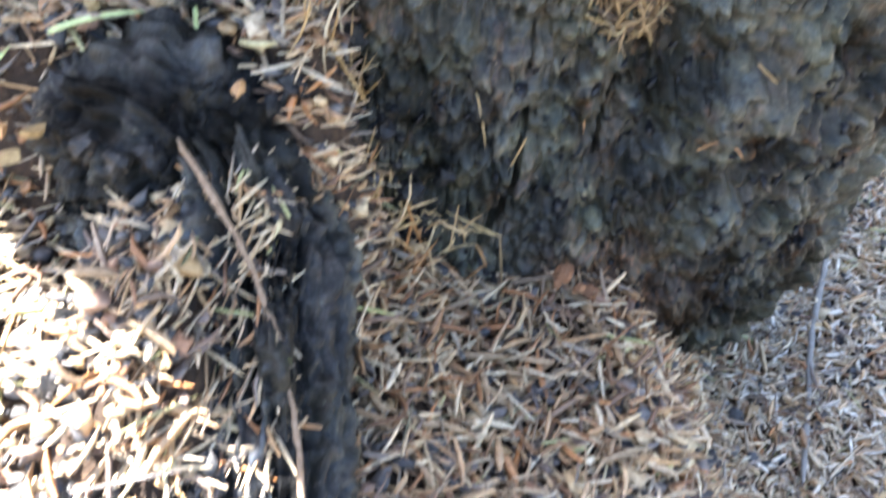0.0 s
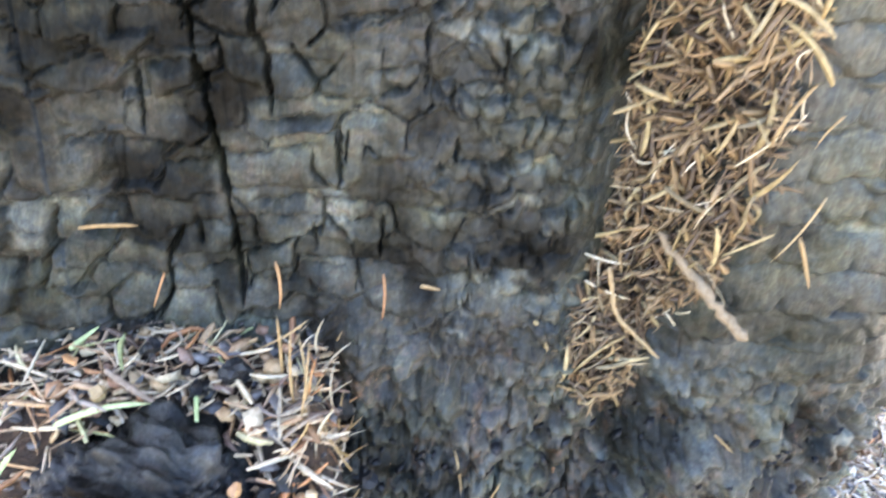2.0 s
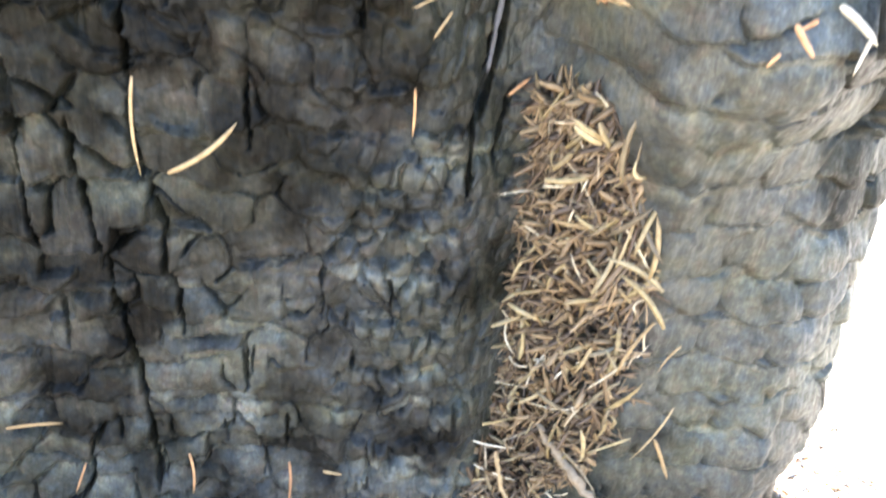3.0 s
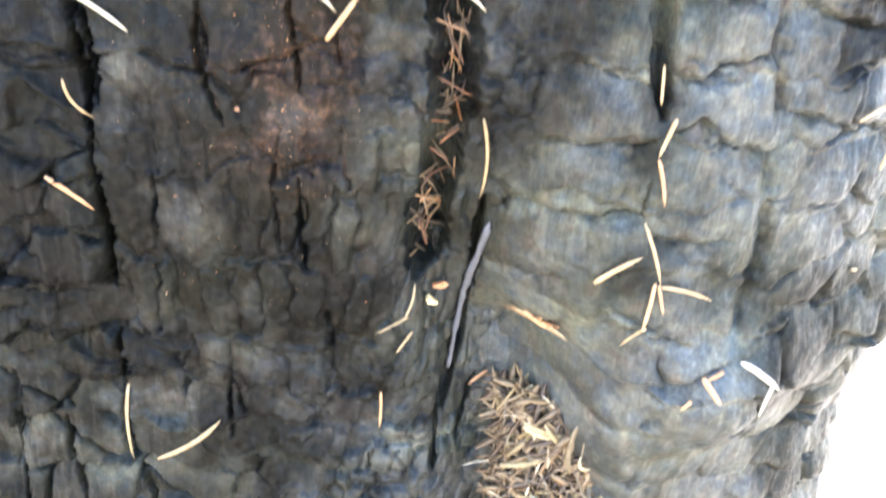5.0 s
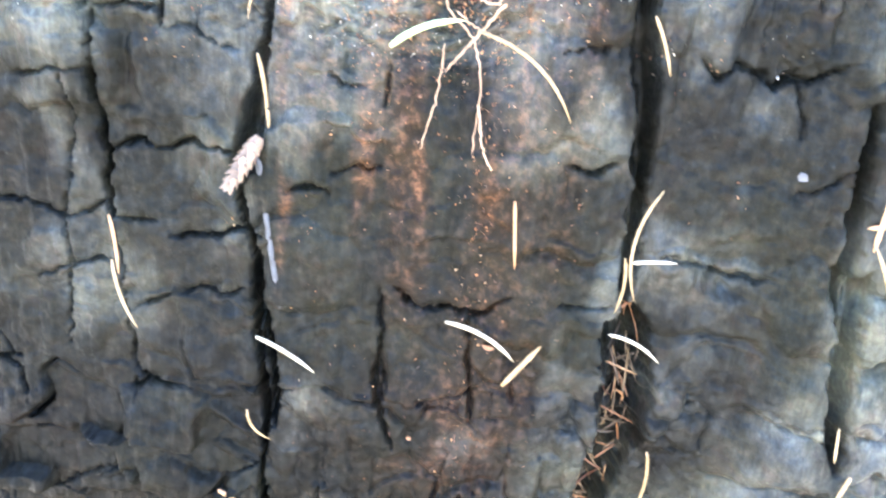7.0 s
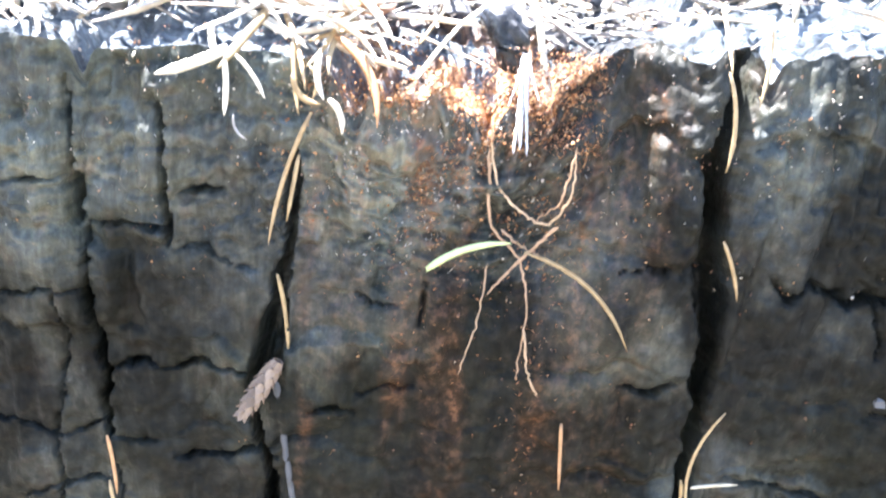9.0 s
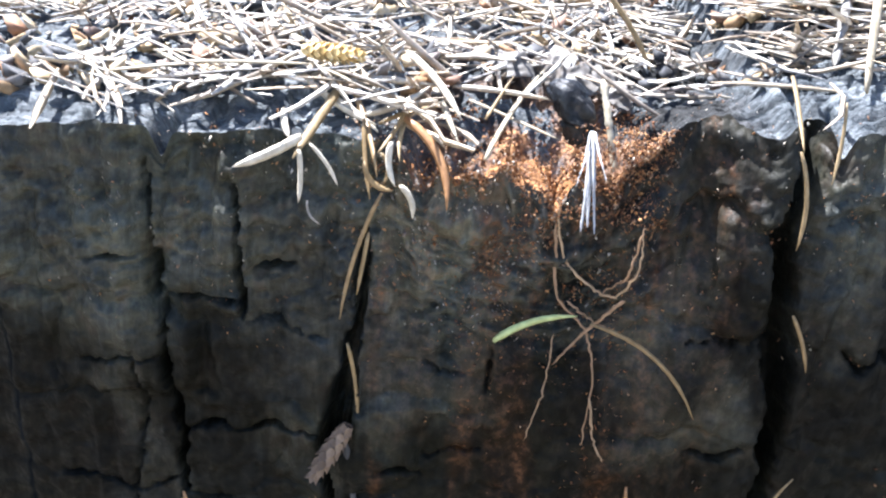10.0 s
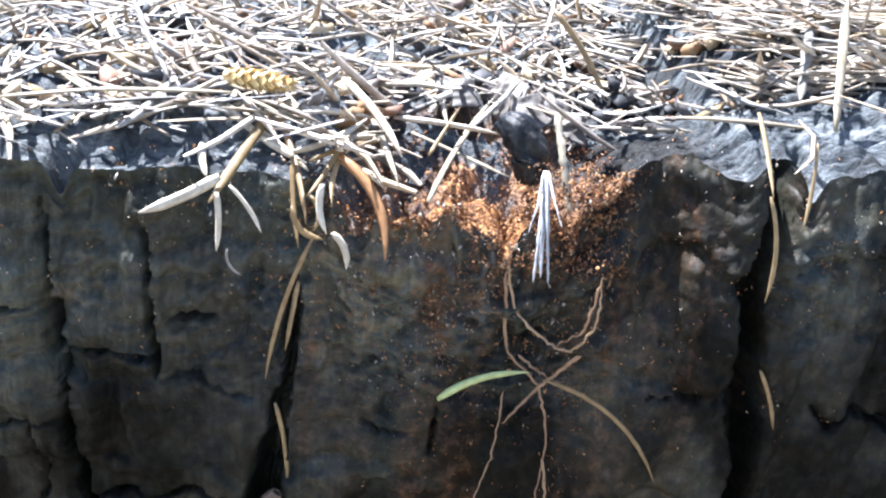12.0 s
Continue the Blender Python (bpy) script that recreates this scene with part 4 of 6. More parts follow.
def char_limb(name, path, radii, rough, k, label, fibres, depth=1.0, run=1.0):
    """A burnt limb whose skin is split lengthwise into fibres and broken across into lumps."""
    p, A, T = bent_tube(path, radii, rough, 190, 190, k)
    ca, sa = np.cos(A), np.sin(A)
    lines = fbm(ca * fibres + 11 + 3 * T * run, sa * fibres + 2.2 * T * run, k + 3, 4)
    lumps = fbm(ca * 4 + 17, sa * 4 + 11 * T, k + 5, 4)
    split = np.abs(fbm(ca * fibres * 0.55 + 7 + 1.4 * fbm(ca * 2, sa * 2 + T * 4, k + 9, 3), sa * fibres * 0.55 + 1.3 * T * run, k + 11, 2))
    x, y, z = (p[..., i] for i in range(3))
    fine = sum(fbm(a * 300, b * 300, k + 31, 3) for a, b in ((x, y), (y, z), (z, x))) / 1.6
    if run > 1:
        lines, lumps, split = ((fbm(x * f, y * f, k + f, 4) + fbm(y * f, z * f, k + f + 1, 4) + fbm(z * f, x * f, k + f + 2, 4)) / 1.6 for f in (170, 55, 75))
        split = np.abs(split)
    lines = lines + 0.55 * fine
    grow = depth * (0.34 * lines + 0.34 * lumps - 0.26 * (1 - sstep(0.0, 0.05, split))) + 0.13 * fbm(ca * 14, sa * 14 + T * 18, k + 13, 4)
    p = p + (p - p.mean(1, keepdims=True)) * grow[..., None]
    me = mesh_grid(name, p[..., 0], p[..., 1], p[..., 2], True, [M_char_root])
    # highlights painted pale on the raised fibres, faint on the knob
    point_value(me, "ash_lit", (0.10 if run > 1 else 0.7) * np.clip(0.02 + 1.9 * np.clip(lines + 0.4 * lumps, 0, 1) * np.clip(0.3 + 1.6 * fbm(ca * 2, sa * 2 + T * 6, k + 15, 3), 0, 1), 0, 1))
    point_value(me, "rust", 0 * A)
    # darker in the low lumps
    point_value(me, "darkening", np.clip((0.62 if run > 1 else 0.45) - 1.2 * lumps, 0, 1))
    child(name, me, stump, label)


char_limb("root_knob", [(-0.155, 0.292, 0.05), (-0.133, 0.281, 0.102), (-0.110, 0.270, 0.118), (-0.090, 0.262, 0.102), (-0.076, 0.256, 0.05)], [0.021, 0.033, 0.0365, 0.033, 0.020], 0.22, 140, "domed black knob of charred root", 6.0, 0.45, 6.0)
char_limb("root", [(-0.100, 0.268, 0.09), (-0.078, 0.250, 0.102), (-0.066, 0.225, 0.080), (-0.063, 0.185, 0.050), (-0.060, 0.13, 0.020), (-0.057, 0.07, -0.015)], [0.018, 0.024, 0.027, 0.026, 0.026, 0.026], 0.35, 150, "charred surface root, split into fibres", 8.0)

char_limb("root", [(-0.158, 0.264, 0.066), (-0.128, 0.250, 0.082), (-0.104, 0.218, 0.076), (-0.092, 0.18, 0.058), (-0.084, 0.12, 0.026)], [0.012, 0.018, 0.021, 0.021, 0.020], 0.4, 190, "charred root branch half buried in needles", 8.0)


# ---- needles ----
def needle_mesh(name, mat, length, width, bend, twist=0.0, rings=7, flat=0.45):
    """A dry conifer needle lying along x, bent in its own plane, blunt at one end and pointed at the other."""
    bm = bmesh.new()
    loops = []
    for i in range(rings):
        t = i / (rings - 1)
        u = 2 * t - 1
        w = width / 2 * min(1.0, 0.6 + 3.5 * t, 0.16 + 4.0 * (1 - t)) * (1 - 0.15 * t)
        a = twist * u
        loop = []
        for c, s in ((1, 0), (0.45, 0.9), (-0.45, 0.9), (-1, 0), (-0.45, -0.9), (0.45, -0.9)):
            y, z = c * w, s * w * flat
            loop.append(bm.verts.new((u * length / 2, bend * (1 - u * u) - bend * 0.5 + y * math.cos(a) - z * math.sin(a), y * math.sin(a) + z * math.cos(a))))
        loops.append(loop)
    for a, b in zip(loops[:-1], loops[1:]):
        for i in range(6):
            bm.faces.new((a[i], a[(i + 1) % 6], b[(i + 1) % 6], b[i]))
    bm.faces.new(loops[0][::-1]), bm.faces.new(loops[-1])
    bmesh.ops.recalc_face_normals(bm, faces=bm.faces)
    me = bpy.data.meshes.new(name)
    bm.to_mesh(me)
    bm.free()
    me.polygons.foreach_set("use_smooth", np.ones(len(me.polygons), bool))
    me.materials.append(mat)
    return me


def along(a, b, up):
    """The pose of a needle whose ends are a and b and whose flat side faces up."""
    a, b = Vector(a), Vector(b)
    x = (b - a).normalized()
    z = (Vector(up) - x * x.dot(Vector(up))).normalized()
    y = z.cross(x)
    m = Matrix((x, y, z)).transposed().to_4x4()
    m.translation = (a + b) / 2
    return m


def needle(a, b, mat, label, bend=0.0, width=0.0018, up=(0, -1, 0), name="needle", category="conifer needle", group="needles caught on the stump", rings=9):
    me = needle_mesh(name, mat, (Vector(b) - Vector(a)).length, 0.8 * width, bend, random.uniform(-0.5, 0.5), rings)
    ob = new(name, me)
    ob.matrix_world = along(a, b, up)
    return tagged(ob, label, category, group)


def on_side(s, z, out):
    return Vector([float(v) for v in side_point(s, z, out)])


def side_needle(s0, z0, s1, z1, mat, label, bend=0.0, width=0.0018, out0=0.003, out1=0.003, **more):
    """A needle lying against the stump's side from (s0, z0) to (s1, z1); bend in metres, positive to its left."""
    if min(out0, out1) > 0.002:
        t = np.linspace(0, 1, 9)
        h = np.clip(relief(s0 + t * (s1 - s0), z0 + t * (z1 - z0))[0], -0.001, 0.006)
        rest = float(h.max()) - 0.0018
        out0, out1 = out0 + max(rest, float(h[0]) - 0.0015), out1 + max(rest, float(h[-1]) - 0.0015)
    return needle(on_side(s0, z0, out0), on_side(s1, z1, out1), mat, label, bend, width, **more)


CREAM, TAN, RUSTY = "pale cream dry needle stuck on the charred side", "straw-coloured dry needle resting on the charred side", "orange-brown dry needle stuck on the charred side"
# upper side
side_needle(-0.036, 0.618, -0.018, 0.626, M_green, "green and yellow needle hanging from a rootlet", 0.0018, 0.0022, 0.006, 0.008)
side_needle(-0.013, 0.6245, 0.0125, 0.605, M_straw, "long curved tan needle on the charred side", 0.0042, 0.0014, 0.004, 0.004)
side_needle(-0.014, 0.543, 0.007, 0.532, M_pale, CREAM, 0.0022, 0.0019)
side_needle(0.004, 0.523, 0.0135, 0.5375, M_straw, TAN, 0.0, 0.0022)
side_needle(0.033, 0.543, 0.049, 0.535, M_pale, CREAM, 0.0016, 0.0014)
side_needle(0.034, 0.567, 0.047, 0.567, M_pale, CREAM, 0.0003, 0.0014, 0.006)
side_needle(0.037, 0.587, 0.036, 0.553, M_straw, TAN, -0.0042, 0.0013, 0.004)
side_needle(0.033, 0.567, 0.033, 0.55, M_straw, TAN, 0.0012, 0.0012)
side_needle(-0.068, 0.532, -0.051, 0.521, M_pale, CREAM, 0.0008, 0.0018, 0.004)
side_needle(-0.072, 0.505, -0.065, 0.493, M_straw, TAN, -0.0022, 0.0012, 0.004, 0.002)
side_needle(-0.0800, 0.4744, -0.0674, 0.463, M_orange, RUSTY, 0.0002, 0.002)
side_needle(-0.1095, 0.564, -0.108, 0.546, M_orange, "golden dry needle lying in a crack", 0.0004, 0.0013, 0.001, 0.001)
side_needle(-0.1105, 0.55, -0.104, 0.529, M_straw, "golden dry needle lying in a crack", -0.0014, 0.0014, 0.001, 0.002)
side_needle(0.028, 0.631, 0.0345, 0.617, M_straw, TAN, 0.0006, 0.0012)
side_needle(0.0005, 0.58, 0.003, 0.56, M_orange, RUSTY, 0.0, 0.0012)
needle((0.0227, 0.313, 0.6792), (0.0222, 0.2965, 0.6660), M_straw, "straw-coloured needle hanging over the rim", 0.0003, 0.0013)
needle((0.0222, 0.2965, 0.6665), (0.0250, 0.2945, 0.6463), M_straw, "straw-coloured needle hanging over the rim", 0.0016, 0.0013)
needle((0.0311, 0.303, 0.6759), (0.0294, 0.297, 0.6600), M_straw, "straw-coloured needle hanging over the rim", 0.0005, 0.0011)
side_needle(-0.063, 0.65, -0.0705, 0.621, M_straw, TAN, -0.0012, 0.0013, 0.004, 0.004)
side_needle(-0.065, 0.64, -0.067, 0.625, M_straw, RUSTY, 0.0, 0.0013, 0.003, 0.003)
side_needle(-0.0685, 0.612, -0.0655, 0.59, M_straw, "tan needle standing in a deep crack", 0.0007, 0.0014, 0.0, 0.0)
side_needle(0.0929, 0.5806, 0.1038, 0.5531, M_straw, TAN, 0.0016, 0.0015)
side_needle(0.0922, 0.5930, 0.0918, 0.5790, M_orange, RUSTY, 0.0, 0.0020)
side_needle(0.0965, 0.5865, 0.0890, 0.5850, M_orange, RUSTY, 0.0, 0.0018)
# the slot with rust-coloured needles
for a, b, c, d in ((0.037, 0.512, 0.050, 0.506), (0.040, 0.521, 0.045, 0.513), (0.043, 0.507, 0.047, 0.495), (0.035, 0.497, 0.042, 0.498), (0.037, 0.486, 0.044, 0.482), (0.036, 0.474, 0.046, 0.478),
                   (0.034, 0.466, 0.044, 0.463), (0.036, 0.456, 0.040, 0.445), (0.040, 0.489, 0.047, 0.495), (0.046, 0.482, 0.048, 0.468), (0.035, 0.53, 0.045, 0.527), (0.033, 0.546, 0.042, 0.552)):
    side_needle(a, b, c, d, M_rusty, "rust-coloured needle wedged in a slot", random.uniform(-0.001, 0.001), random.uniform(0.0008, 0.0013), random.uniform(-0.012, -0.003), random.uniform(-0.014, -0.002))
for i in range(16):
    zz = random.uniform(0.432, 0.56)
    mid = float(np.interp(zz, [0.43, 0.46, 0.49, 0.52, 0.56], [0.038, 0.039, 0.042, 0.042, 0.037])) + random.uniform(-0.003, 0.003)
    aa, ll = random.choice((-1, 1)) * random.uniform(0.2, 1.55), random.uniform(0.003, 0.010)
    side_needle(mid - ll * math.cos(aa) * 0.6, zz - ll * math.sin(aa), mid + ll * math.cos(aa) * 0.6, zz + ll * math.sin(aa), random.choice((M_rusty, M_rusty, M_rusty, M_rusty, M_orange, M_straw)), "rust-coloured needle wedged in a slot", random.uniform(-0.0022, 0.0022), random.uniform(0.0005, 0.0012), random.uniform(-0.020, -0.006), random.uniform(-0.018, -0.004))
side_needle(0.0527, 0.5025, 0.0557, 0.4723, M_straw, TAN, 0.0018, 0.0014)
side_needle(0.0268, 0.3839, 0.0273, 0.3641, M_orange, RUSTY, 0.0003, 0.0013)
# shoulder
CROSS = "tan needle in a small cross of needles"
side_needle(0.1005, 0.4800, 0.1095, 0.4595, M_straw, CROSS, 0.0006, 0.0015, 0.004, 0.004)
side_needle(0.0890, 0.4582, 0.1013, 0.4693, M_straw, CROSS, 0.0004, 0.0024, 0.004, 0.004)
side_needle(0.1095, 0.4590, 0.1274, 0.4541, M_straw, CROSS, 0.0008, 0.0018, 0.004, 0.003)
side_needle(0.1075, 0.4600, 0.1076, 0.4409, M_orange, CROSS, 0.0003, 0.0018, 0.004, 0.004)
side_needle(0.1081, 0.4432, 0.1035, 0.4320, M_straw, CROSS, -0.0006, 0.0014, 0.004, 0.003)
side_needle(0.1085, 0.4595, 0.1124, 0.4486, M_orange, CROSS, 0.0, 0.0014, 0.004, 0.003)
side_needle(0.0974, 0.5264, 0.0988, 0.5150, M_straw, TAN, 0.0, 0.0012)
side_needle(0.1034, 0.5120, 0.1005, 0.5000, M_straw, TAN, 0.0, 0.0018)
side_needle(0.1008, 0.4998, 0.1054, 0.4855, M_orange, RUSTY, 0.0004, 0.0016)
side_needle(0.1382, 0.4356, 0.1532, 0.4247, M_pale, "bright cream needle on a grey char scale", 0.0006, 0.0030, 0.004, 0.004)
side_needle(0.1497, 0.4270, 0.1461, 0.4164, M_pale, "bright cream needle on a grey char scale", 0.0, 0.0019, 0.004, 0.004)
side_needle(0.1265, 0.4298, 0.1327, 0.4215, M_orange, RUSTY, 0.0, 0.0026)
side_needle(0.1345, 0.4303, 0.1290, 0.4268, M_orange, RUSTY, 0.0, 0.0022)
side_needle(0.1240, 0.4215, 0.1220, 0.4170, M_orange, RUSTY, 0.0, 0.0018)
side_needle(0.1611, 0.5131, 0.1830, 0.5180, M_straw, TAN, 0.0006, 0.0022, 0.004, 0.004)
side_needle(0.1822, 0.4947, 0.1860, 0.5060, M_straw, TAN, 0.0, 0.0018)
side_needle(0.1481, 0.2821, 0.1400, 0.2690, M_straw, TAN, -0.001, 0.0013, 0.004, 0.004)
side_needle(0.1549, 0.2465, 0.1401, 0.2165, M_straw, "curved straw-coloured needle on a grey char scale", 0.0016, 0.0015, 0.004, 0.004)
side_needle(0.1494, 0.2280, 0.1615, 0.2030, M_straw, TAN, 0.0003, 0.0024, 0.004, 0.004)
# half height
side_needle(-0.070, 0.382, -0.0725, 0.341, M_straw, "curved yellow needle stuck in a crack", -0.0016, 0.0017)
side_needle(-0.060, 0.344, -0.034, 0.367, M_straw, "curved yellow-brown flat needle on the char", -0.0022, 0.0027, 0.004, 0.004)
side_needle(0.037, 0.431, 0.0335, 0.417, M_straw, TAN, 0.0012, 0.0012)
side_needle(0.035, 0.419, 0.023, 0.413, M_straw, TAN, 0.0003, 0.0012, 0.004)
side_needle(0.0371, 0.4114, 0.0312, 0.4023, M_straw, RUSTY, 0.0, 0.0014)
side_needle(0.0714, 0.3828, 0.0634, 0.3755, M_orange, RUSTY, 0.0, 0.0020)
side_needle(0.0569, 0.4203, 0.057, 0.4044, M_orange, RUSTY, 0.0, 0.0010)
side_needle(0.0775, 0.4255, 0.0865, 0.4215, M_orange, RUSTY, 0.0, 0.0026)
side_needle(0.0870, 0.4290, 0.0795, 0.4195, M_orange, RUSTY, 0.0, 0.0022)
side_needle(-0.065, 0.193, -0.064, 0.17, M_orange, RUSTY, 0.0012, 0.0016)
side_needle(-0.019, 0.187, -0.019, 0.164, M_orange, RUSTY, 0.0008, 0.0015)
side_needle(-0.003, 0.182, 0.006, 0.1805, M_straw, TAN, 0.0, 0.0026)
side_needle(-0.144, 0.211, -0.122, 0.208, M_straw, TAN, 0.0007, 0.0028)
side_needle(-0.114, 0.185, -0.120, 0.168, M_orange, RUSTY, 0.0, 0.0014)
# foot
side_needle(0.017, 0.104, 0.022, 0.076, M_straw, TAN, 0.0006, 0.0013)
side_needle(0.068, 0.101, 0.070, 0.074, M_orange, RUSTY, 0.0, 0.0017)
side_needle(0.041, 0.079, 0.031, 0.06, M_straw, TAN, 0.0, 0.0015)
side_needle(0.1191, 0.0764, 0.1277, 0.0849, M_orange, RUSTY, 0.001, 0.0013)
side_needle(0.1277, 0.0849, 0.1383, 0.0770, M_orange, RUSTY, 0.002, 0.0013)
side_needle(0.1413, 0.1160, 0.1498, 0.1090, M_straw, TAN, 0.0, 0.0016)
side_needle(0.03, 0.03, 0.032, 0.0, M_straw, TAN, 0.0, 0.0012, 0.006, 0.012)
# a few brown needles lodged together on the shoulder
for i in range(7):
    aa, ll = random.uniform(0, math.pi), random.uniform(0.005, 0.009)
    s0, z0 = 0.0825 + random.uniform(-0.004, 0.004), 0.424 + random.uniform(-0.003, 0.003)
    side_needle(s0 - ll * math.cos(aa), z0 - ll * math.sin(aa), s0 + ll * math.cos(aa), z0 + ll * math.sin(aa), random.choice((M_orange, M_straw, M_rusty)), "brown needle lodged with others on the char", random.uniform(-0.001, 0.001), random.uniform(0.0012, 0.002), 0.003, 0.004)


# ---- small things on the side ----
def strand(name, points, radius, mat, label, category, taper=0.5, wobble=0.0008, parent=None, sides=6, group=""):
    """A thin bent strand (rootlet, stick, splinter) through a few places, as a mesh tube."""
    pts = np.array(points, float)
    t = np.linspace(0, 1, len(pts))
    n = max(10, 7 * len(pts))
    tt = np.linspace(0, 1, n)
    c = np.stack([np.interp(tt, t, pts[:, i]) for i in range(3)], -1)
    for _ in range(5):
        c[1:-1] = (c[:-2] + 2 * c[1:-1] + c[2:]) / 4
    rnd = np.random.RandomState(len(name) + int(abs(pts[0, 0]) * 9999))
    c[1:-1] += rnd.uniform(-wobble, wobble, (n - 2, 3))
    d = np.gradient(c, axis=0)
    d /= np.linalg.norm(d, axis=1)[:, None]
    a = np.cross(d, (0.31, -0.9, 0.29))
    a /= np.linalg.norm(a, axis=1)[:, None]
    b = np.cross(d, a)
    ang = np.linspace(0, 2 * np.pi, sides, endpoint=False)
    r = radius * (1 - (1 - taper) * tt) * (1 + 0.25 * rnd.uniform(-1, 1, n)) * np.where((tt == 0) | (tt == 1), 0.25, 1)
    p = c[:, None] + r[:, None, None] * (np.cos(ang)[None, :, None] * a[:, None] + np.sin(ang)[None, :, None] * b[:, None])
    origin = c[0].copy()
    p = p - origin
    me = mesh_grid(name, p[..., 0], p[..., 1], p[..., 2], True, [mat])
    ob = new(name, me)
    if parent:
        ob.parent, ob.location = parent, Vector(origin) - parent.location
        return tagged(ob, label)
    ob.location = origin
    return tagged(ob, label, category, group)


def side_path(pts, out):
    return [tuple(on_side(s, z, out)) for s, z in pts]


M_root = needle_material("rootlet", [(0.0, (0.30, 0.18, 0.10)), (1.0, (0.42, 0.29, 0.17))], rough=0.7)
tuft = new("rootlet_tangle")
tuft.location = on_side(-0.015, 0.622, 0.004)
tagged(tuft, "tangle of fine brown rootlets hanging on the charred side", "rootlets")
for pts, r in ((((-0.025, 0.651), (-0.0225, 0.637), (-0.016, 0.631), (-0.010, 0.629), (-0.006, 0.637), (-0.007, 0.648)), 0.0006),
               (((-0.0245, 0.645), (-0.0225, 0.627), (-0.015, 0.621), (-0.012, 0.611), (-0.0125, 0.592)), 0.0006),
               (((-0.008, 0.630), (-0.015, 0.621), (-0.0215, 0.612)), 0.0008),
               (((-0.022, 0.619), (-0.023, 0.604), (-0.026, 0.592)), 0.0004),
               (((-0.020, 0.627), (-0.015, 0.6235), (-0.010, 0.622)), 0.0005),
               (((-0.0125, 0.605), (-0.010, 0.594), (-0.007, 0.588)), 0.0006),
               (((-0.007, 0.647), (-0.008, 0.636), (-0.013, 0.629)), 0.0005)):
    strand("rootlet", side_path(pts, 0.004), r * 0.62, M_root, "", "", 0.5, 0.0003, tuft)
strand("grey_stick", side_path(((-0.0685, 0.585), (-0.0650, 0.56), (-0.062, 0.54)), 0.001), 0.0010, M_dark, "thin grey twig wedged in a deep crack", "twig", 0.8, 0.0001)
strand("brown_splinter", side_path(((0.060, 0.462), (0.056, 0.42), (0.054, 0.385)), 0.001), 0.0016, M_dark, "brown splinter of wood lying along a groove", "wood splinter", 0.6, 0.0003)


def small_cone(a, b, fat, mat, name, label, category, rows=9):
    """A little scaly cone or catkin from a to b: a core with rings of overlapping scales."""
    a, b = Vector(a), Vector(b)
    length = (b - a).length
    top = new(name)
    top.matrix_world = along(a, b, (0, -1, 0.2))
    tagged(top, label, category)
    bm = bmesh.new()
    bmesh.ops.create_uvsphere(bm, u_segments=12, v_segments=8, radius=1)
    for v in bm.verts:
        v.co = Vector((v.co.z * length * 0.48, v.co.x * fat * 0.36, v.co.y * fat * 0.36))
    core = bpy.data.meshes.new("core")
    bm.to_mesh(core)
    bm.free()
    core.materials.append(M_dark if mat == M_cone else mat)
    ob = new("core", core)
    ob.parent = top
    bm = bmesh.new()
    w, l = fat * 0.24, length / rows * 1.25
    ring = [bm.verts.new(v) for v in ((0, -w * 0.6, 0), (l * 0.5, -w, w * 0.35), (l, 0, w * 1.1), (l * 0.5, w, w * 0.35), (0, w * 0.6, 0))]
    under = [bm.verts.new(v.co - Vector((0, 0, w * 0.25))) for v in ring]
    bm.faces.new(ring), bm.faces.new(under[::-1])
    for i in range(5):
        bm.faces.new((ring[i], under[i], under[(i + 1) % 5], ring[(i + 1) % 5]))
    bmesh.ops.recalc_face_normals(bm, faces=bm.faces)
    scale = bpy.data.meshes.new("scale")
    bm.to_mesh(scale)
    bm.free()
    scale.materials.append(mat)
    for r in range(rows):
        t = (r + 0.5) / rows
        rad = fat * 0.40 * math.sin(math.pi * min(0.93, 0.12 + 0.86 * t)) ** 0.6
        for k in range(6):
            a2 = 2 * math.pi * (k + 0.5 * (r % 2)) / 6
            sc = new("scale", scale)
            sc.parent = top
            sc.matrix_local = Matrix.Translation(((t - 0.55) * length, rad * math.cos(a2), rad * math.sin(a2))) @ Matrix.Rotation(a2 - math.pi / 2, 4, "X")
    return top


M_cone = needle_material("cone_scale", [(0.0, (0.17, 0.115, 0.075)), (0.5, (0.28, 0.20, 0.135)), (1.0, (0.11, 0.075, 0.05))], rough=0.8)
M_catkin = needle_material("catkin_scale", [(0.0, (0.7, 0.48, 0.18)), (0.5, (0.82, 0.68, 0.36)), (1.0, (0.62, 0.4, 0.13))], rough=0.7)
small_cone(on_side(-0.0675, 0.591, 0.003), on_side(-0.0755, 0.5765, 0.006), 0.0044, M_cone, "dried_catkin", "small pale grey dried catkin hanging in a crack", "catkin", 8)


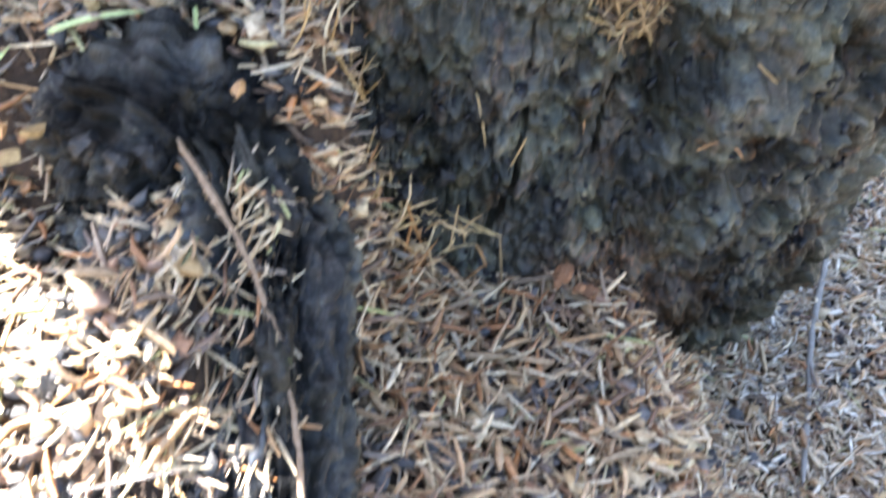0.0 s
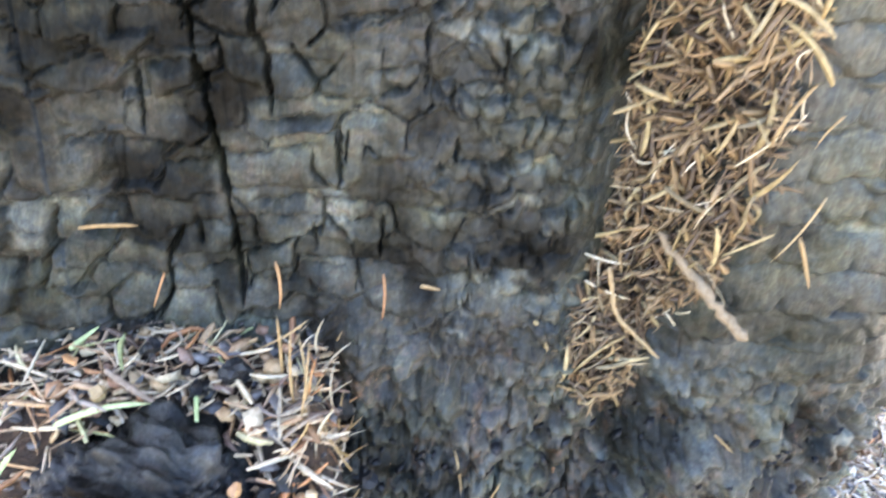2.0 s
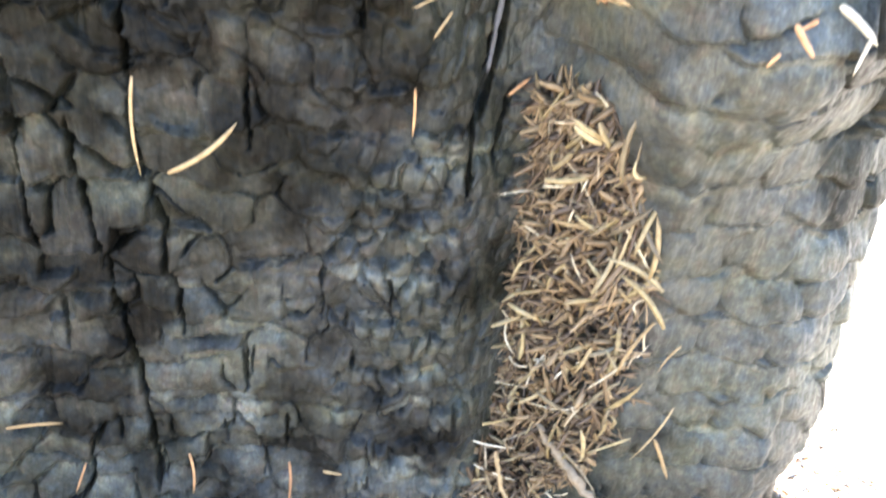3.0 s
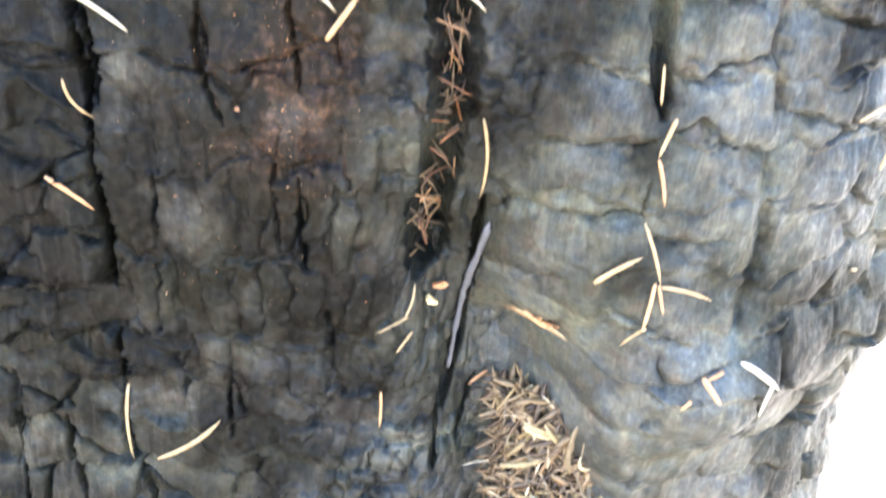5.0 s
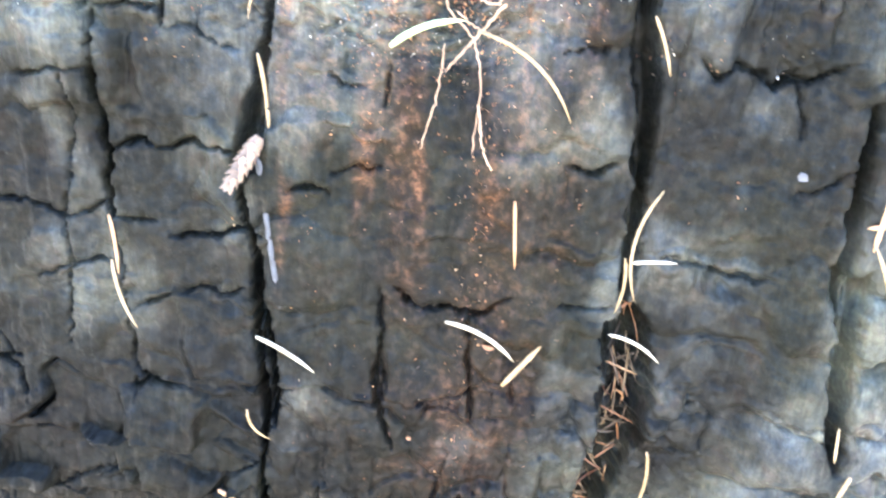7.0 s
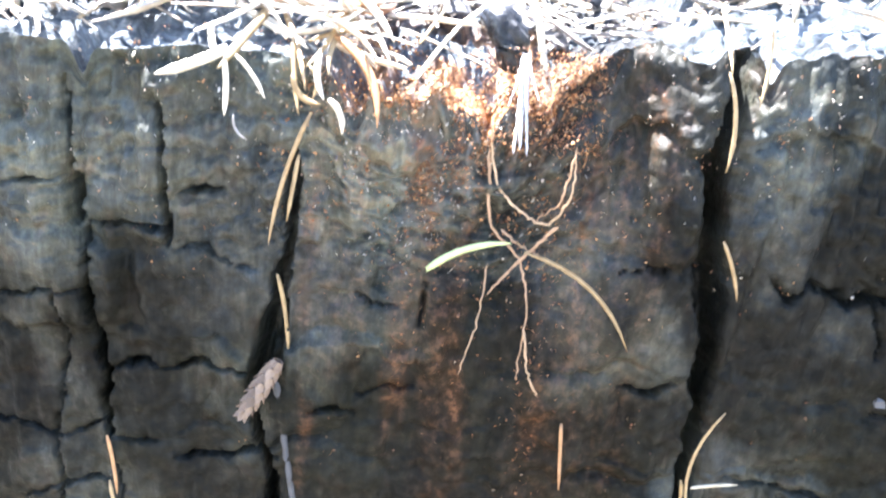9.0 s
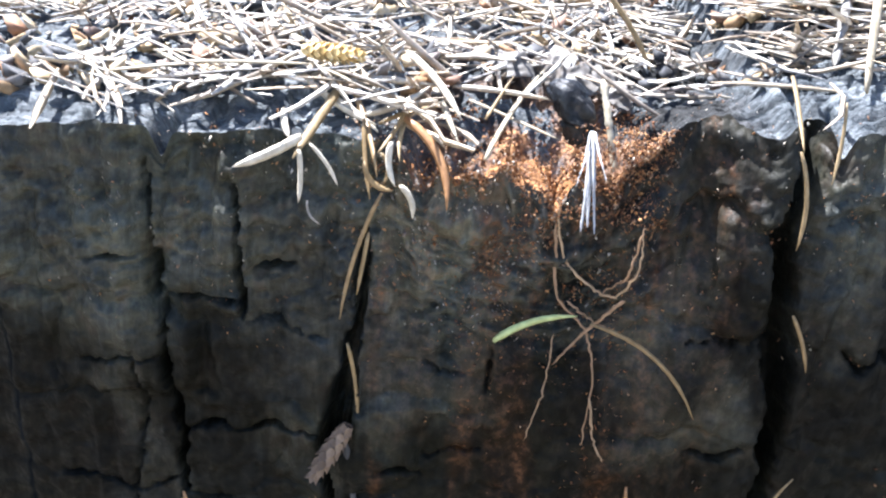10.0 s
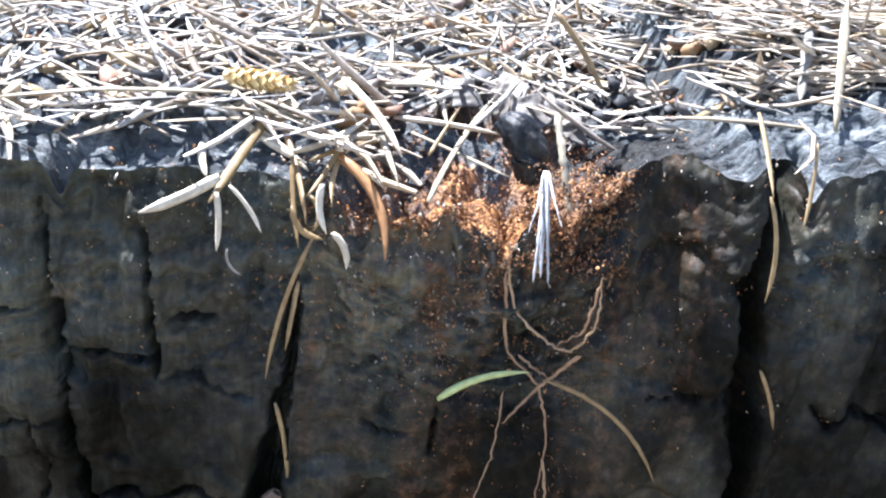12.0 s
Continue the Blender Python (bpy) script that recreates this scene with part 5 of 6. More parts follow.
def chip_mesh(name, mat, size, thick, seed):
    rnd = random.Random(seed)
    bm = bmesh.new()
    n = 7
    up = []
    for i in range(n):
        a = 2 * math.pi * i / n
        r = size / 2 * rnd.uniform(0.45, 1.25)
        up.append(bm.verts.new((r * math.cos(a), 0.55 * r * math.sin(a), thick * rnd.uniform(0.2, 0.9))))
    low = [bm.verts.new((v.co.x * 0.9, v.co.y * 0.9, -thick * 0.4)) for v in up]
    bm.faces.new(up), bm.faces.new(low[::-1])
    for i in range(n):
        bm.faces.new((up[i], low[i], low[(i + 1) % n], up[(i + 1) % n]))
    bmesh.ops.recalc_face_normals(bm, faces=bm.faces)
    me = bpy.data.meshes.new(name)
    bm.to_mesh(me)
    bm.free()
    me.materials.append(mat)
    return me


def flake(s, z, size, mat, label, category="flake", seed=1, out=0.003, turn=0.0):
    ob = new("flake", chip_mesh("flake", mat, size, size * 0.25, seed))
    ob.matrix_world = along(on_side(s - 0.005, z + turn, out), on_side(s + 0.005, z - turn, out), (0, -1, 0))
    return tagged(ob, label, category, "flakes on the stump")


flake(0.0722, 0.5955, 0.0042, M_dark, "small grey flake stuck on the char", seed=3)
flake(0.0441, 0.4215, 0.008, M_catkin, "yellow bud scale at the foot of a slot", "bud scale", 4, 0.004, 0.006)
flake(0.0457, 0.4285, 0.007, M_orange, "reddish bark flake at the foot of a slot", seed=6)
flake(-0.022, 0.50, 0.0028, M_rusty, "orange crumb of rotten wood", "wood crumb", 7)
flake(-0.001, 0.535, 0.004, M_rusty, "orange crumb of rotten wood", "wood crumb", 8)
flake(0.192, 0.455, 0.004, M_straw, "small tan flake stuck on the char", seed=9)

# ---- loose litter that nobody could count ----
def scatter(name, points, ways, ups, lengths, widths, bends, mat):
    """Many needles in one mesh: four rings of three corners each."""
    n = len(points)
    x = ways / np.linalg.norm(ways, axis=1)[:, None]
    z = ups - x * (ups * x).sum(1)[:, None]
    z /= np.linalg.norm(z, axis=1)[:, None]
    y = np.cross(z, x)
    u = np.array([-1, -0.4, 0.4, 1.0])
    w = np.array([0.55, 1.0, 1.0, 0.25])
    c = points[:, None] + x[:, None] * (u[None, :, None] * lengths[:, None, None] / 2) + y[:, None] * (bends[:, None, None] * (1 - u ** 2)[None, :, None])
    corner = np.array([(1, -0.25), (0, 0.5), (-1, -0.25)])
    v = c[:, :, None] + (widths[:, None, None, None] / 2) * w[None, :, None, None] * (corner[None, None, :, :1] * y[:, None, None] + corner[None, None, :, 1:] * z[:, None, None])
    v = v.reshape(-1, 3)
    q = []
    for r in range(3):
        for k in range(3):
            q.append((r * 3 + k, r * 3 + (k + 1) % 3, r * 3 + 3 + (k + 1) % 3, r * 3 + 3 + k))
    q = (np.array(q)[None] + 12 * np.arange(n)[:, None, None]).reshape(-1, 4)
    me = bpy.data.meshes.new(name)
    me.vertices.add(len(v)), me.vertices.foreach_set("co", v.ravel())
    me.loops.add(q.size), me.loops.foreach_set("vertex_index", q.ravel().astype(np.int32))
    me.polygons.add(len(q))
    me.polygons.foreach_set("loop_start", (np.arange(len(q)) * 4).astype(np.int32))
    me.polygons.foreach_set("loop_total", np.full(len(q), 4, np.int32))
    me.update(calc_edges=True)
    me.materials.append(mat)
    return new(name, me)


# ---- clump of needles in the hollow groove ----
rnd = random.Random(7)
M_bed = needle_material("matted_needles", [(0.0, (0.035, 0.022, 0.013)), (0.4, (0.10, 0.062, 0.03)), (0.7, (0.19, 0.125, 0.058)), (1.0, (0.27, 0.19, 0.10))], "island")
M_gold = needle_material("golden_needle", [(0.0, (0.15, 0.105, 0.042)), (0.3, (0.26, 0.195, 0.085)), (0.6, (0.09, 0.067, 0.037)), (0.8, (0.36, 0.29, 0.15)), (1.0, (0.21, 0.135, 0.05))])
WIDTHS = [0.0007, 0.0010, 0.0026, 0.0011, 0.0016, 0.0008, 0.0022]
CLUMP = [needle_mesh("clump_needle", M_gold if k % 7 in (2, 4, 6) else M_clump, rnd.uniform(0.008, 0.034), WIDTHS[k % 7], rnd.uniform(-0.004, 0.004), rnd.uniform(-0.9, 0.9), 6) for k in range(21)]


TUFT = [needle_mesh("clump_needle", (M_straw, M_straw, M_pale, M_orange, M_straw, M_straw)[k % 6], rnd.uniform(0.022, 0.040), rnd.uniform(0.0010, 0.0017), rnd.uniform(-0.003, 0.003), rnd.uniform(-0.9, 0.9), 6) for k in range(12)]


def heap(name, label, count, place, kinds):
    """A heap of loose needles: one thing whose needles are its parts. place() gives a point and the way a needle runs."""
    top = new(name)
    first = place()[0]
    top.location = first
    tagged(top, label, "needle clump")
    for i in range(count):
        p, way, up = place()
        x = Vector(way).normalized()
        ob = new("clump_needle", kinds[rnd.randrange(len(kinds))])
        ob.parent = top
        ob.matrix_local = Matrix.Translation(-top.location) @ along(Vector(p) - x * 0.01, Vector(p) + x * 0.01, up)
    return top


def in_groove():
    z = 0.124 + (0.385 - 0.124) * rnd.random() ** 1.05
    mid = float(np.interp(z, [0.12, 0.15, 0.175, 0.2, 0.25, 0.3, 0.35, 0.39], [0.084, 0.082, 0.094, 0.102, 0.106, 0.105, 0.098, 0.084]))
    wide = float(np.interp(z, [0.125, 0.15, 0.175, 0.2, 0.27, 0.33, 0.395], [0.014, 0.027, 0.024, 0.026, 0.026, 0.023, 0.010]))
    q = rnd.uniform(-1, 1)
    out = 0.003 + 0.014 * (1 - q * q) * rnd.random()
    a = rnd.gauss(1.1, 0.9) * rnd.choice((-1, 1))
    p = on_side(mid + wide * q, z, out)
    return p, (math.cos(a), rnd.uniform(-0.5, 0.4), math.sin(a)), (rnd.uniform(-0.9, 0.9), -1, rnd.uniform(-0.5, 0.7))


def in_slot():
    z = rnd.uniform(0.430, 0.535)
    s = float(np.interp(z, [0.43, 0.46, 0.49, 0.52, 0.56], [0.038, 0.039, 0.042, 0.042, 0.037])) + rnd.uniform(-0.0055, 0.0055)
    a = rnd.gauss(0.9, 0.5) * rnd.choice((-1, 1))
    return on_side(s, z, rnd.uniform(-0.018, -0.009)), (math.cos(a), rnd.uniform(-0.3, 0.3), math.sin(a)), (rnd.uniform(-0.5, 0.5), -1, rnd.uniform(-0.3, 0.5))


mat_in_slot = [in_slot() for _ in range(60)]
ob = scatter("slot_bed", np.array([tuple(b[0]) for b in mat_in_slot]), np.array([b[1] for b in mat_in_slot]), np.array([b[2] for b in mat_in_slot]), 0.006 + 0.011 * np.random.RandomState(8).rand(60), 0.0005 + 0.0009 * np.random.RandomState(9).rand(60) ** 2, np.zeros(60), M_bed)
tagged(ob, "dim brown needles matted at the back of the slot", "needle litter", kind="stuff")
bed = [in_groove() for _ in range(2600)]
ob = scatter("clump_bed", np.array([tuple(b[0]) for b in bed]) + np.array((0, 0.004, 0)), np.array([b[1] for b in bed]), np.array([b[2] for b in bed]), 0.006 + 0.018 * np.random.RandomState(3).rand(2600), 0.0008 + 0.0034 * np.random.RandomState(4).rand(2600) ** 2, np.zeros(2600), M_bed)
tagged(ob, "matted dry needles at the back of the groove", "needle litter", kind="stuff")
heap("needle_clump", "thick clump of brown dry needles lodged in a stump groove", 260, in_groove, CLUMP)


def at_corner():
    p = Vector((rnd.gauss(-0.034, 0.013), rnd.gauss(0.310, 0.013), 0.0))
    p.z = float(ground_height(p.x, p.y)) + rnd.uniform(0.006, 0.032)
    return p, (rnd.gauss(0.35, 0.45), rnd.uniform(-0.3, 0.3), 1.0), (rnd.uniform(-0.5, 0.5), -1, 0)


heap("needle_tuft", "upright tuft of straw-coloured needles leaning on the stump's foot", 60, at_corner, TUFT)
M_bark = needle_material("stick_bark", [(0.0, (0.2, 0.145, 0.1)), (1.0, (0.27, 0.2, 0.14))], rough=0.8)
M_stick = needle_material("weathered_bark", [(0.0, (0.22, 0.165, 0.10)), (1.0, (0.28, 0.21, 0.135))], rough=0.85)
strand("bark_stick", side_path(((0.102, 0.210), (0.119, 0.196), (0.137, 0.180)), 0.012), 0.0025, M_stick, "short tan stick of bark on the needle clump", "twig", 1.0, 0.0010)
strand("bent_stem", side_path(((0.083, 0.19), (0.088, 0.168), (0.11, 0.152)), 0.012), 0.0014, M_straw, "bent straw-coloured stem on the needle clump", "plant stem", 0.7, 0.0003)


# ---- on the cut face ----
def on_top(x, y, out=0.002):
    return Vector((x, y, float(top_height(np.array(x), np.array(y))) + out))


def rim_needle(x0, z0, x1, z1, mat, label, y0, y1, bend=0.0, width=0.0018):
    return needle((x0, y0, z0), (x1, y1, z1), mat, label, bend or random.uniform(-0.0018, 0.0018), 0.88 * width)


HANG = "pale dry needle hanging over the rim of the stump"
rim_needle(-0.0785, 0.6615, -0.0899, 0.6563, M_sunlit, "thick pale needle jutting over the rim", 0.2919, 0.2834, 0.0005, 0.0030)
rim_needle(-0.0735, 0.6705, -0.0795, 0.6580, M_straw, "thick tan needle leaning over the rim", 0.3140, 0.2881, 0.0, 0.0030)
rim_needle(-0.0785, 0.6594, -0.0781, 0.6489, M_sunlit, HANG, 0.2900, 0.2886, 0.0004, 0.0017)
rim_needle(-0.0770, 0.6490, -0.0741, 0.6442, M_grey, "thin grey twig tip hanging below a needle", 0.2890, 0.2890, 0.0, 0.0008)
rim_needle(-0.0765, 0.6608, -0.0703, 0.6532, M_sunlit, HANG, 0.2909, 0.2890, 0.0006, 0.0013)
rim_needle(-0.0858, 0.6640, -0.0826, 0.6596, M_sunlit, HANG, 0.3070, 0.2980, 0.0, 0.0026)
rim_needle(-0.0712, 0.6692, -0.0624, 0.6556, M_straw, HANG, 0.3110, 0.2890, 0.0008, 0.0020)
rim_needle(-0.0674, 0.6643, -0.0643, 0.6500, M_straw, HANG, 0.3000, 0.2909, -0.0004, 0.0016)
rim_needle(-0.0662, 0.6573, -0.0599, 0.6525, M_straw, HANG, 0.2900, 0.2881, 0.0, 0.0020)
rim_needle(-0.0609, 0.6623, -0.0595, 0.6538, M_sunlit, HANG, 0.2909, 0.2890, 0.0, 0.0020)
rim_needle(-0.0619, 0.6599, -0.0610, 0.6536, M_straw, HANG, 0.2919, 0.2909, 0.0, 0.0014)
rim_needle(-0.0576, 0.6543, -0.0547, 0.6477, M_sunlit, HANG, 0.2895, 0.2890, 0.0010, 0.0020)
rim_needle(-0.0579, 0.6662, -0.0471, 0.6500, M_orange, "curved orange-tan needle arching down from the rim", 0.3019, 0.2909, 0.0032, 0.0030)
rim_needle(-0.0575, 0.6677, -0.0593, 0.6585, M_straw, HANG, 0.3080, 0.2909, 0.0, 0.0016)
rim_needle(-0.0587, 0.6667, -0.0631, 0.6594, M_straw, HANG, 0.3029, 0.2919, 0.0005, 0.0014)
LAID = "straw-coloured needle lying across the rim of the stump"
rim_needle(-0.0760, 0.6673, -0.0641, 0.6623, M_sunlit, LAID, 0.3100, 0.3000, 0.0004, 0.0020)
rim_needle(-0.0675, 0.6643, -0.0547, 0.6695, M_sunlit, LAID, 0.3029, 0.3160, 0.0, 0.0020)
rim_needle(-0.0644, 0.6638, -0.0524, 0.6668, M_straw, LAID, 0.3019, 0.3110, 0.0006, 0.0016)
rim_needle(-0.0612, 0.6760, -0.0468, 0.6650, M_sunlit, LAID, 0.3280, 0.3080, 0.0, 0.0028)
rim_needle(-0.0855, 0.6700, -0.0548, 0.6702, M_sunlit, LAID, 0.3180, 0.3180, 0.0005, 0.0024)
rim_needle(-0.0840, 0.6700, -0.0648, 0.6630, M_sunlit, LAID, 0.3160, 0.3000, 0.0, 0.0024)
rim_needle(-0.0500, 0.6690, -0.0268, 0.6690, M_sunlit, LAID, 0.3260, 0.3180, 0.0004, 0.0018)
rim_needle(-0.0420, 0.6640, -0.0360, 0.6725, M_straw, LAID, 0.3140, 0.3260, 0.0, 0.0012)
rim_needle(-0.0135, 0.6930, 0.0016, 0.6732, M_straw, "tan needle leaning on the rim of the notch", 0.3600, 0.3550, 0.0012, 0.0022)
small_cone(on_top(-0.084, 0.318, 0.006), on_top(-0.070, 0.314, 0.006), 0.0038, M_catkin, "yellow_catkin", "dry yellow-orange catkin lying on the cut face", "catkin", 9)
TOPN = "pale dry needle lying on the cut face"
for x0, y0, x1, y1, w in ((-0.046, 0.325, -0.024, 0.319, 0.0018), (-0.061, 0.35, -0.047, 0.30, 0.0022), (-0.042, 0.30, -0.028, 0.345, 0.0018), (-0.09, 0.33, -0.05, 0.318, 0.002),
                          (-0.13, 0.345, -0.11, 0.315, 0.002), (-0.105, 0.302, -0.08, 0.315, 0.002), (-0.1, 0.36, -0.075, 0.318, 0.0022), (-0.078, 0.31, -0.052, 0.302, 0.002), (-0.125, 0.31, -0.102, 0.318, 0.002)):
    needle(on_top(x0, y0, 0.004), on_top(x1, y1, 0.004), M_pale, TOPN, random.uniform(-0.001, 0.001), w, up=(0, -0.2, 1), group="needles on the cut face")
needle((0.0397, 0.315, 0.6770), (0.0502, 0.345, 0.7021), M_pale, "stout whitish needle leaning up from the cut face", 0.0, 0.0034, group="needles on the cut face")
strand("grey_twig", [on_top(0.062, 0.40, 0.01), on_top(0.05, 0.36, 0.006), on_top(0.038, 0.33, 0.003)], 0.0014, M_grey, "grey bare twig lying on the cut face", "twig", 0.7, 0.0002)
strand("dark_twig", [(-0.118, 0.36, 0.69), (-0.105, 0.335, 0.68), (-0.096, 0.32, 0.674)], 0.0008, M_grey, "thin dark twig sticking out of the needles", "twig", 0.7, 0.0002)
# burnt curl of bark with a pale splinter below it
p, A, T = bent_tube([(-0.0275, 0.319, 0.6715), (-0.0245, 0.315, 0.6710), (-0.0215, 0.313, 0.6665), (-0.0205, 0.314, 0.6595)], [0.0022, 0.0034, 0.0037, 0.0024], 0.5, 50, 40, 170)
o = p.reshape(-1, 3).mean(0)
p = p - o
me = mesh_grid("charred_curl", p[..., 0], p[..., 1], p[..., 2], True, [M_soot])
point_value(me, "ash_lit", np.clip(0.05 + 1.2 * fbm(A * 2, T * 6, 171, 3), 0, 1))
point_value(me, "rust", 0 * A)
point_value(me, "darkening", 0.0 * A)
curl = new("charred_curl", me)
curl.location = o
tagged(curl, "black charred curl of bark sitting in the notch", "bark")
M_ashy = needle_material("ashy_fibre", [(0.0, (0.34, 0.345, 0.36)), (1.0, (0.52, 0.52, 0.53))], rough=0.7)
splinter = new("split_fibre")
splinter.location = (-0.0200, 0.304, 0.664)
tagged(splinter, "whitish frayed wood fibre hanging below a charred curl", "wood fibre")
for dx, dz, r in ((0.0010, -0.0195, 0.0009), (0.0022, -0.0185, 0.0009), (0.0038, -0.0198, 0.0008), (0.0016, -0.0160, 0.0006), (-0.0012, -0.010, 0.0004), (0.0030, -0.0150, 0.0007), (0.0046, -0.0080, 0.0004)):
    strand("fibre", [(-0.0194 + dx * 0.15, 0.306, 0.6650), (-0.0202 + dx * 0.5, 0.2995, 0.6650 + dz * 0.5), (-0.0212 + dx * 1.05, 0.2962, 0.6650 + dz)], 0.8 * r, M_ashy, "", "", 0.3, 0.00006, splinter)
strand("pale_splinter", [(-0.0167, 0.318, 0.6744), (-0.0150, 0.312, 0.6660), (-0.0123, 0.3085, 0.6552)], 0.0008, M_pale, "pale splinter of wood hanging over the notch", "wood splinter", 1.2, 0.0001)

M_flake = needle_material("burnt_paper_bark", [(0.0, (0.05, 0.046, 0.042)), (0.5, (0.13, 0.12, 0.108)), (1.0, (0.26, 0.235, 0.205))], rough=0.6)
# papery ash curls behind the burnt curl
for x, y, z, w, hgt, turn, k in ((-0.0235, 0.306, 0.679, 0.009, 0.007, 0.3, 1), (-0.0165, 0.310, 0.677, 0.008, 0.006, -0.6, 2), (-0.029, 0.314, 0.680, 0.010, 0.006, 0.9, 3), (-0.0125, 0.305, 0.673, 0.006, 0.005, -0.2, 4), (-0.040, 0.312, 0.672, 0.010, 0.006, 0.1, 5)):
    U, V = np.meshgrid(np.linspace(-1, 1, 22), np.linspace(-1, 1, 20))
    bend = 1.3 * (U + 0.3 * vnoise(U * 2, V * 2, k))
    px, pz = w / 2 * np.sin(bend) * (1 - 0.2 * V), hgt / 2 * V * (1 + 0.5 * vnoise(U * 2.5, V * 0 + k, k)) + 0.0006 * fbm(U * 4, V * 4, k + 30, 3)
    py = -w / 2 * (np.cos(bend) - 0.6) + 0.003 * V + 0.0016 * fbm(U * 1.4, V * 1.4, k + 20, 3)
    c, s_ = math.cos(turn), math.sin(turn)
    flakes = mesh_grid("ash_flake", px * c - pz * s_, py, px * s_ + pz * c, False, [M_flake])
    ob = new("ash_flake", flakes)
    ob.location = on_top(x + 0.004, y + 0.034, 0.004)
    thick = ob.modifiers.new("thickness", "SOLIDIFY")
    thick.thickness = 0.0005
    tagged(ob, "curled papery flake of grey charred bark in the notch", "bark flake", "ash flakes in the notch")


rs = np.random.RandomState(5)


def lying(n, flat):
    a = rs.uniform(0, 2 * np.pi, n)
    return np.stack([np.cos(a), np.sin(a), rs.normal(0, flat, n)], -1), np.stack([rs.normal(0, 0.35, n), rs.normal(0, 0.35, n), np.ones(n)], -1)


def outside_stump(x, y):
    return (np.abs((x - CX) / np.where(x > CX, RIGHT - 0.10, RA - 0.05)) ** 4 + np.abs((y - CY) / (RB - 0.07)) ** 4) > 1


n = 27000
x, y = rs.uniform(-0.32, 0.55, n), rs.uniform(0.04, 0.7, n)
n = 14000
x, y = np.r_[x, rs.uniform(-0.6, 1.5, n)], np.r_[y, rs.uniform(0.0, 1.9, n)]
n = len(x)
keep = outside_stump(x, y) & ((x < 0.16) | (y > 0.15))
sparse = 0.45 * sstep(0.2, 0.1, x) * sstep(0.45, 0.36, y) + 0.25 * np.exp(-((x + 0.10) / 0.05) ** 4) * sstep(0.22, 0.17, y) - 0.30 * sstep(0.0, -0.04, x) * sstep(0.2, 0.25, y)
keep &= rs.uniform(0, 1, n) > sparse
x, y = x[keep], y[keep]
n = len(x)
ways, ups = lying(n, 0.2)
pts = np.stack([x, y, ground_height(x, y) + rs.uniform(0.0, 0.014, n)], -1)
ob = scatter("needle_litter", pts, ways, ups, 0.006 + 0.026 * rs.beta(1.5, 1.5, n), 0.0008 + 0.0036 * rs.beta(1.1, 3.0, n), rs.normal(0, 0.0009, n), M_litter)
tagged(ob, "loose dry conifer needles covering the forest floor", "needle litter", kind="stuff")

n = 3800
x, y = rs.uniform(-0.06, 0.26, n), rs.uniform(0.10, 0.36, n)
keep = x < 0.15 + 0.05 * rs.normal(0, 1, n)
x, y = x[keep], y[keep]
n = len(x)
ways, ups = lying(n, 0.35)
ob = scatter("brown_litter", np.stack([x, y, ground_height(x, y) + rs.uniform(0.004, 0.016, n)], -1), ways, ups, 0.005 + 0.022 * rs.beta(1.2, 1.6, n), 0.0008 + 0.0056 * rs.beta(1.0, 3.6, n), rs.normal(0, 0.0009, n), M_brown_litter)
tagged(ob, "brown and orange needles heaped between root and stump", "needle litter", kind="stuff")
# curled strips of bark and broad blades on the litter
n = 700
x, y = rs.uniform(-0.3, 0.34, n), rs.uniform(0.05, 0.42, n)
keep = outside_stump(x, y)
x, y = x[keep], y[keep]
n = len(x)
ways, ups = lying(n, 0.35)
ob = scatter("bark_strips", np.stack([x, y, ground_height(x, y) + rs.uniform(0.009, 0.018, n)], -1), ways, ups, 0.010 + 0.018 * rs.beta(1.3, 1.6, n), 0.0020 + 0.0028 * rs.beta(1.2, 2.4, n), rs.normal(0, 0.0032, n), M_brown_litter)
tagged(ob, "curled strips of dry bark and broad blades among the needles", "bark litter", kind="stuff")
n = 480
t, a = rs.uniform(0.3, 0.98, n), -0.050 + 0.058 * rs.uniform(0, 1, n) ** 0.8
knots = [0, 0.2, 0.4, 0.6, 0.8, 1]
rx = np.interp(t, knots, [-0.098, -0.078, -0.066, -0.063, -0.060, -0.057]) + a
ry = np.interp(t, knots, [0.272, 0.252, 0.225, 0.185, 0.13, 0.07])
rr = np.interp(t, knots, [0.018, 0.024, 0.027, 0.026, 0.026, 0.026])
rz = np.interp(t, knots, [0.10, 0.104, 0.080, 0.050, 0.020, -0.015]) + np.sqrt(np.clip(rr ** 2 - a ** 2, 0.00005, 1)) * 1.06
rz = np.maximum(rz, ground_height(rx, ry)) + rs.uniform(0.0, 0.008, n)
ways, ups = lying(n, 0.3)
ways[:, 1] *= 1.8
ob = scatter("root_litter", np.stack([rx, ry, rz], -1), ways, ups, rs.uniform(0.014, 0.03, n), rs.uniform(0.0011, 0.0022, n), rs.normal(0, 0.0015, n), M_litter)
tagged(ob, "dry needles strewn over the charred root", "needle litter", kind="stuff")

n = 5600
x, y = rs.uniform(-0.22, 0.2, n), 0.298 + 0.5 * rs.uniform(0, 1, n) ** 1.4
keep = ~outside_stump(x, y) | (np.abs(x) < 0.14)
keep &= ~((x > -0.05) & (x < 0.018) & (y < 0.335) & (rs.uniform(0, 1, n) < 0.99)) & ~((x > 0.0) & (y < 0.335 + 0.25 * (x < 0.03) * 0.1) & (rs.uniform(0, 1, n) < 0.9)) & ~((y < 0.306) & (rs.uniform(0, 1, n) < 0.6) & (x > -0.05)) & ~((x < -0.068) & (y < 0.307 + 0.004 * np.sin(x * 170)) & (rs.uniform(0, 1, n) < 0.85))
x, y = x[keep], y[keep]
n = len(x)
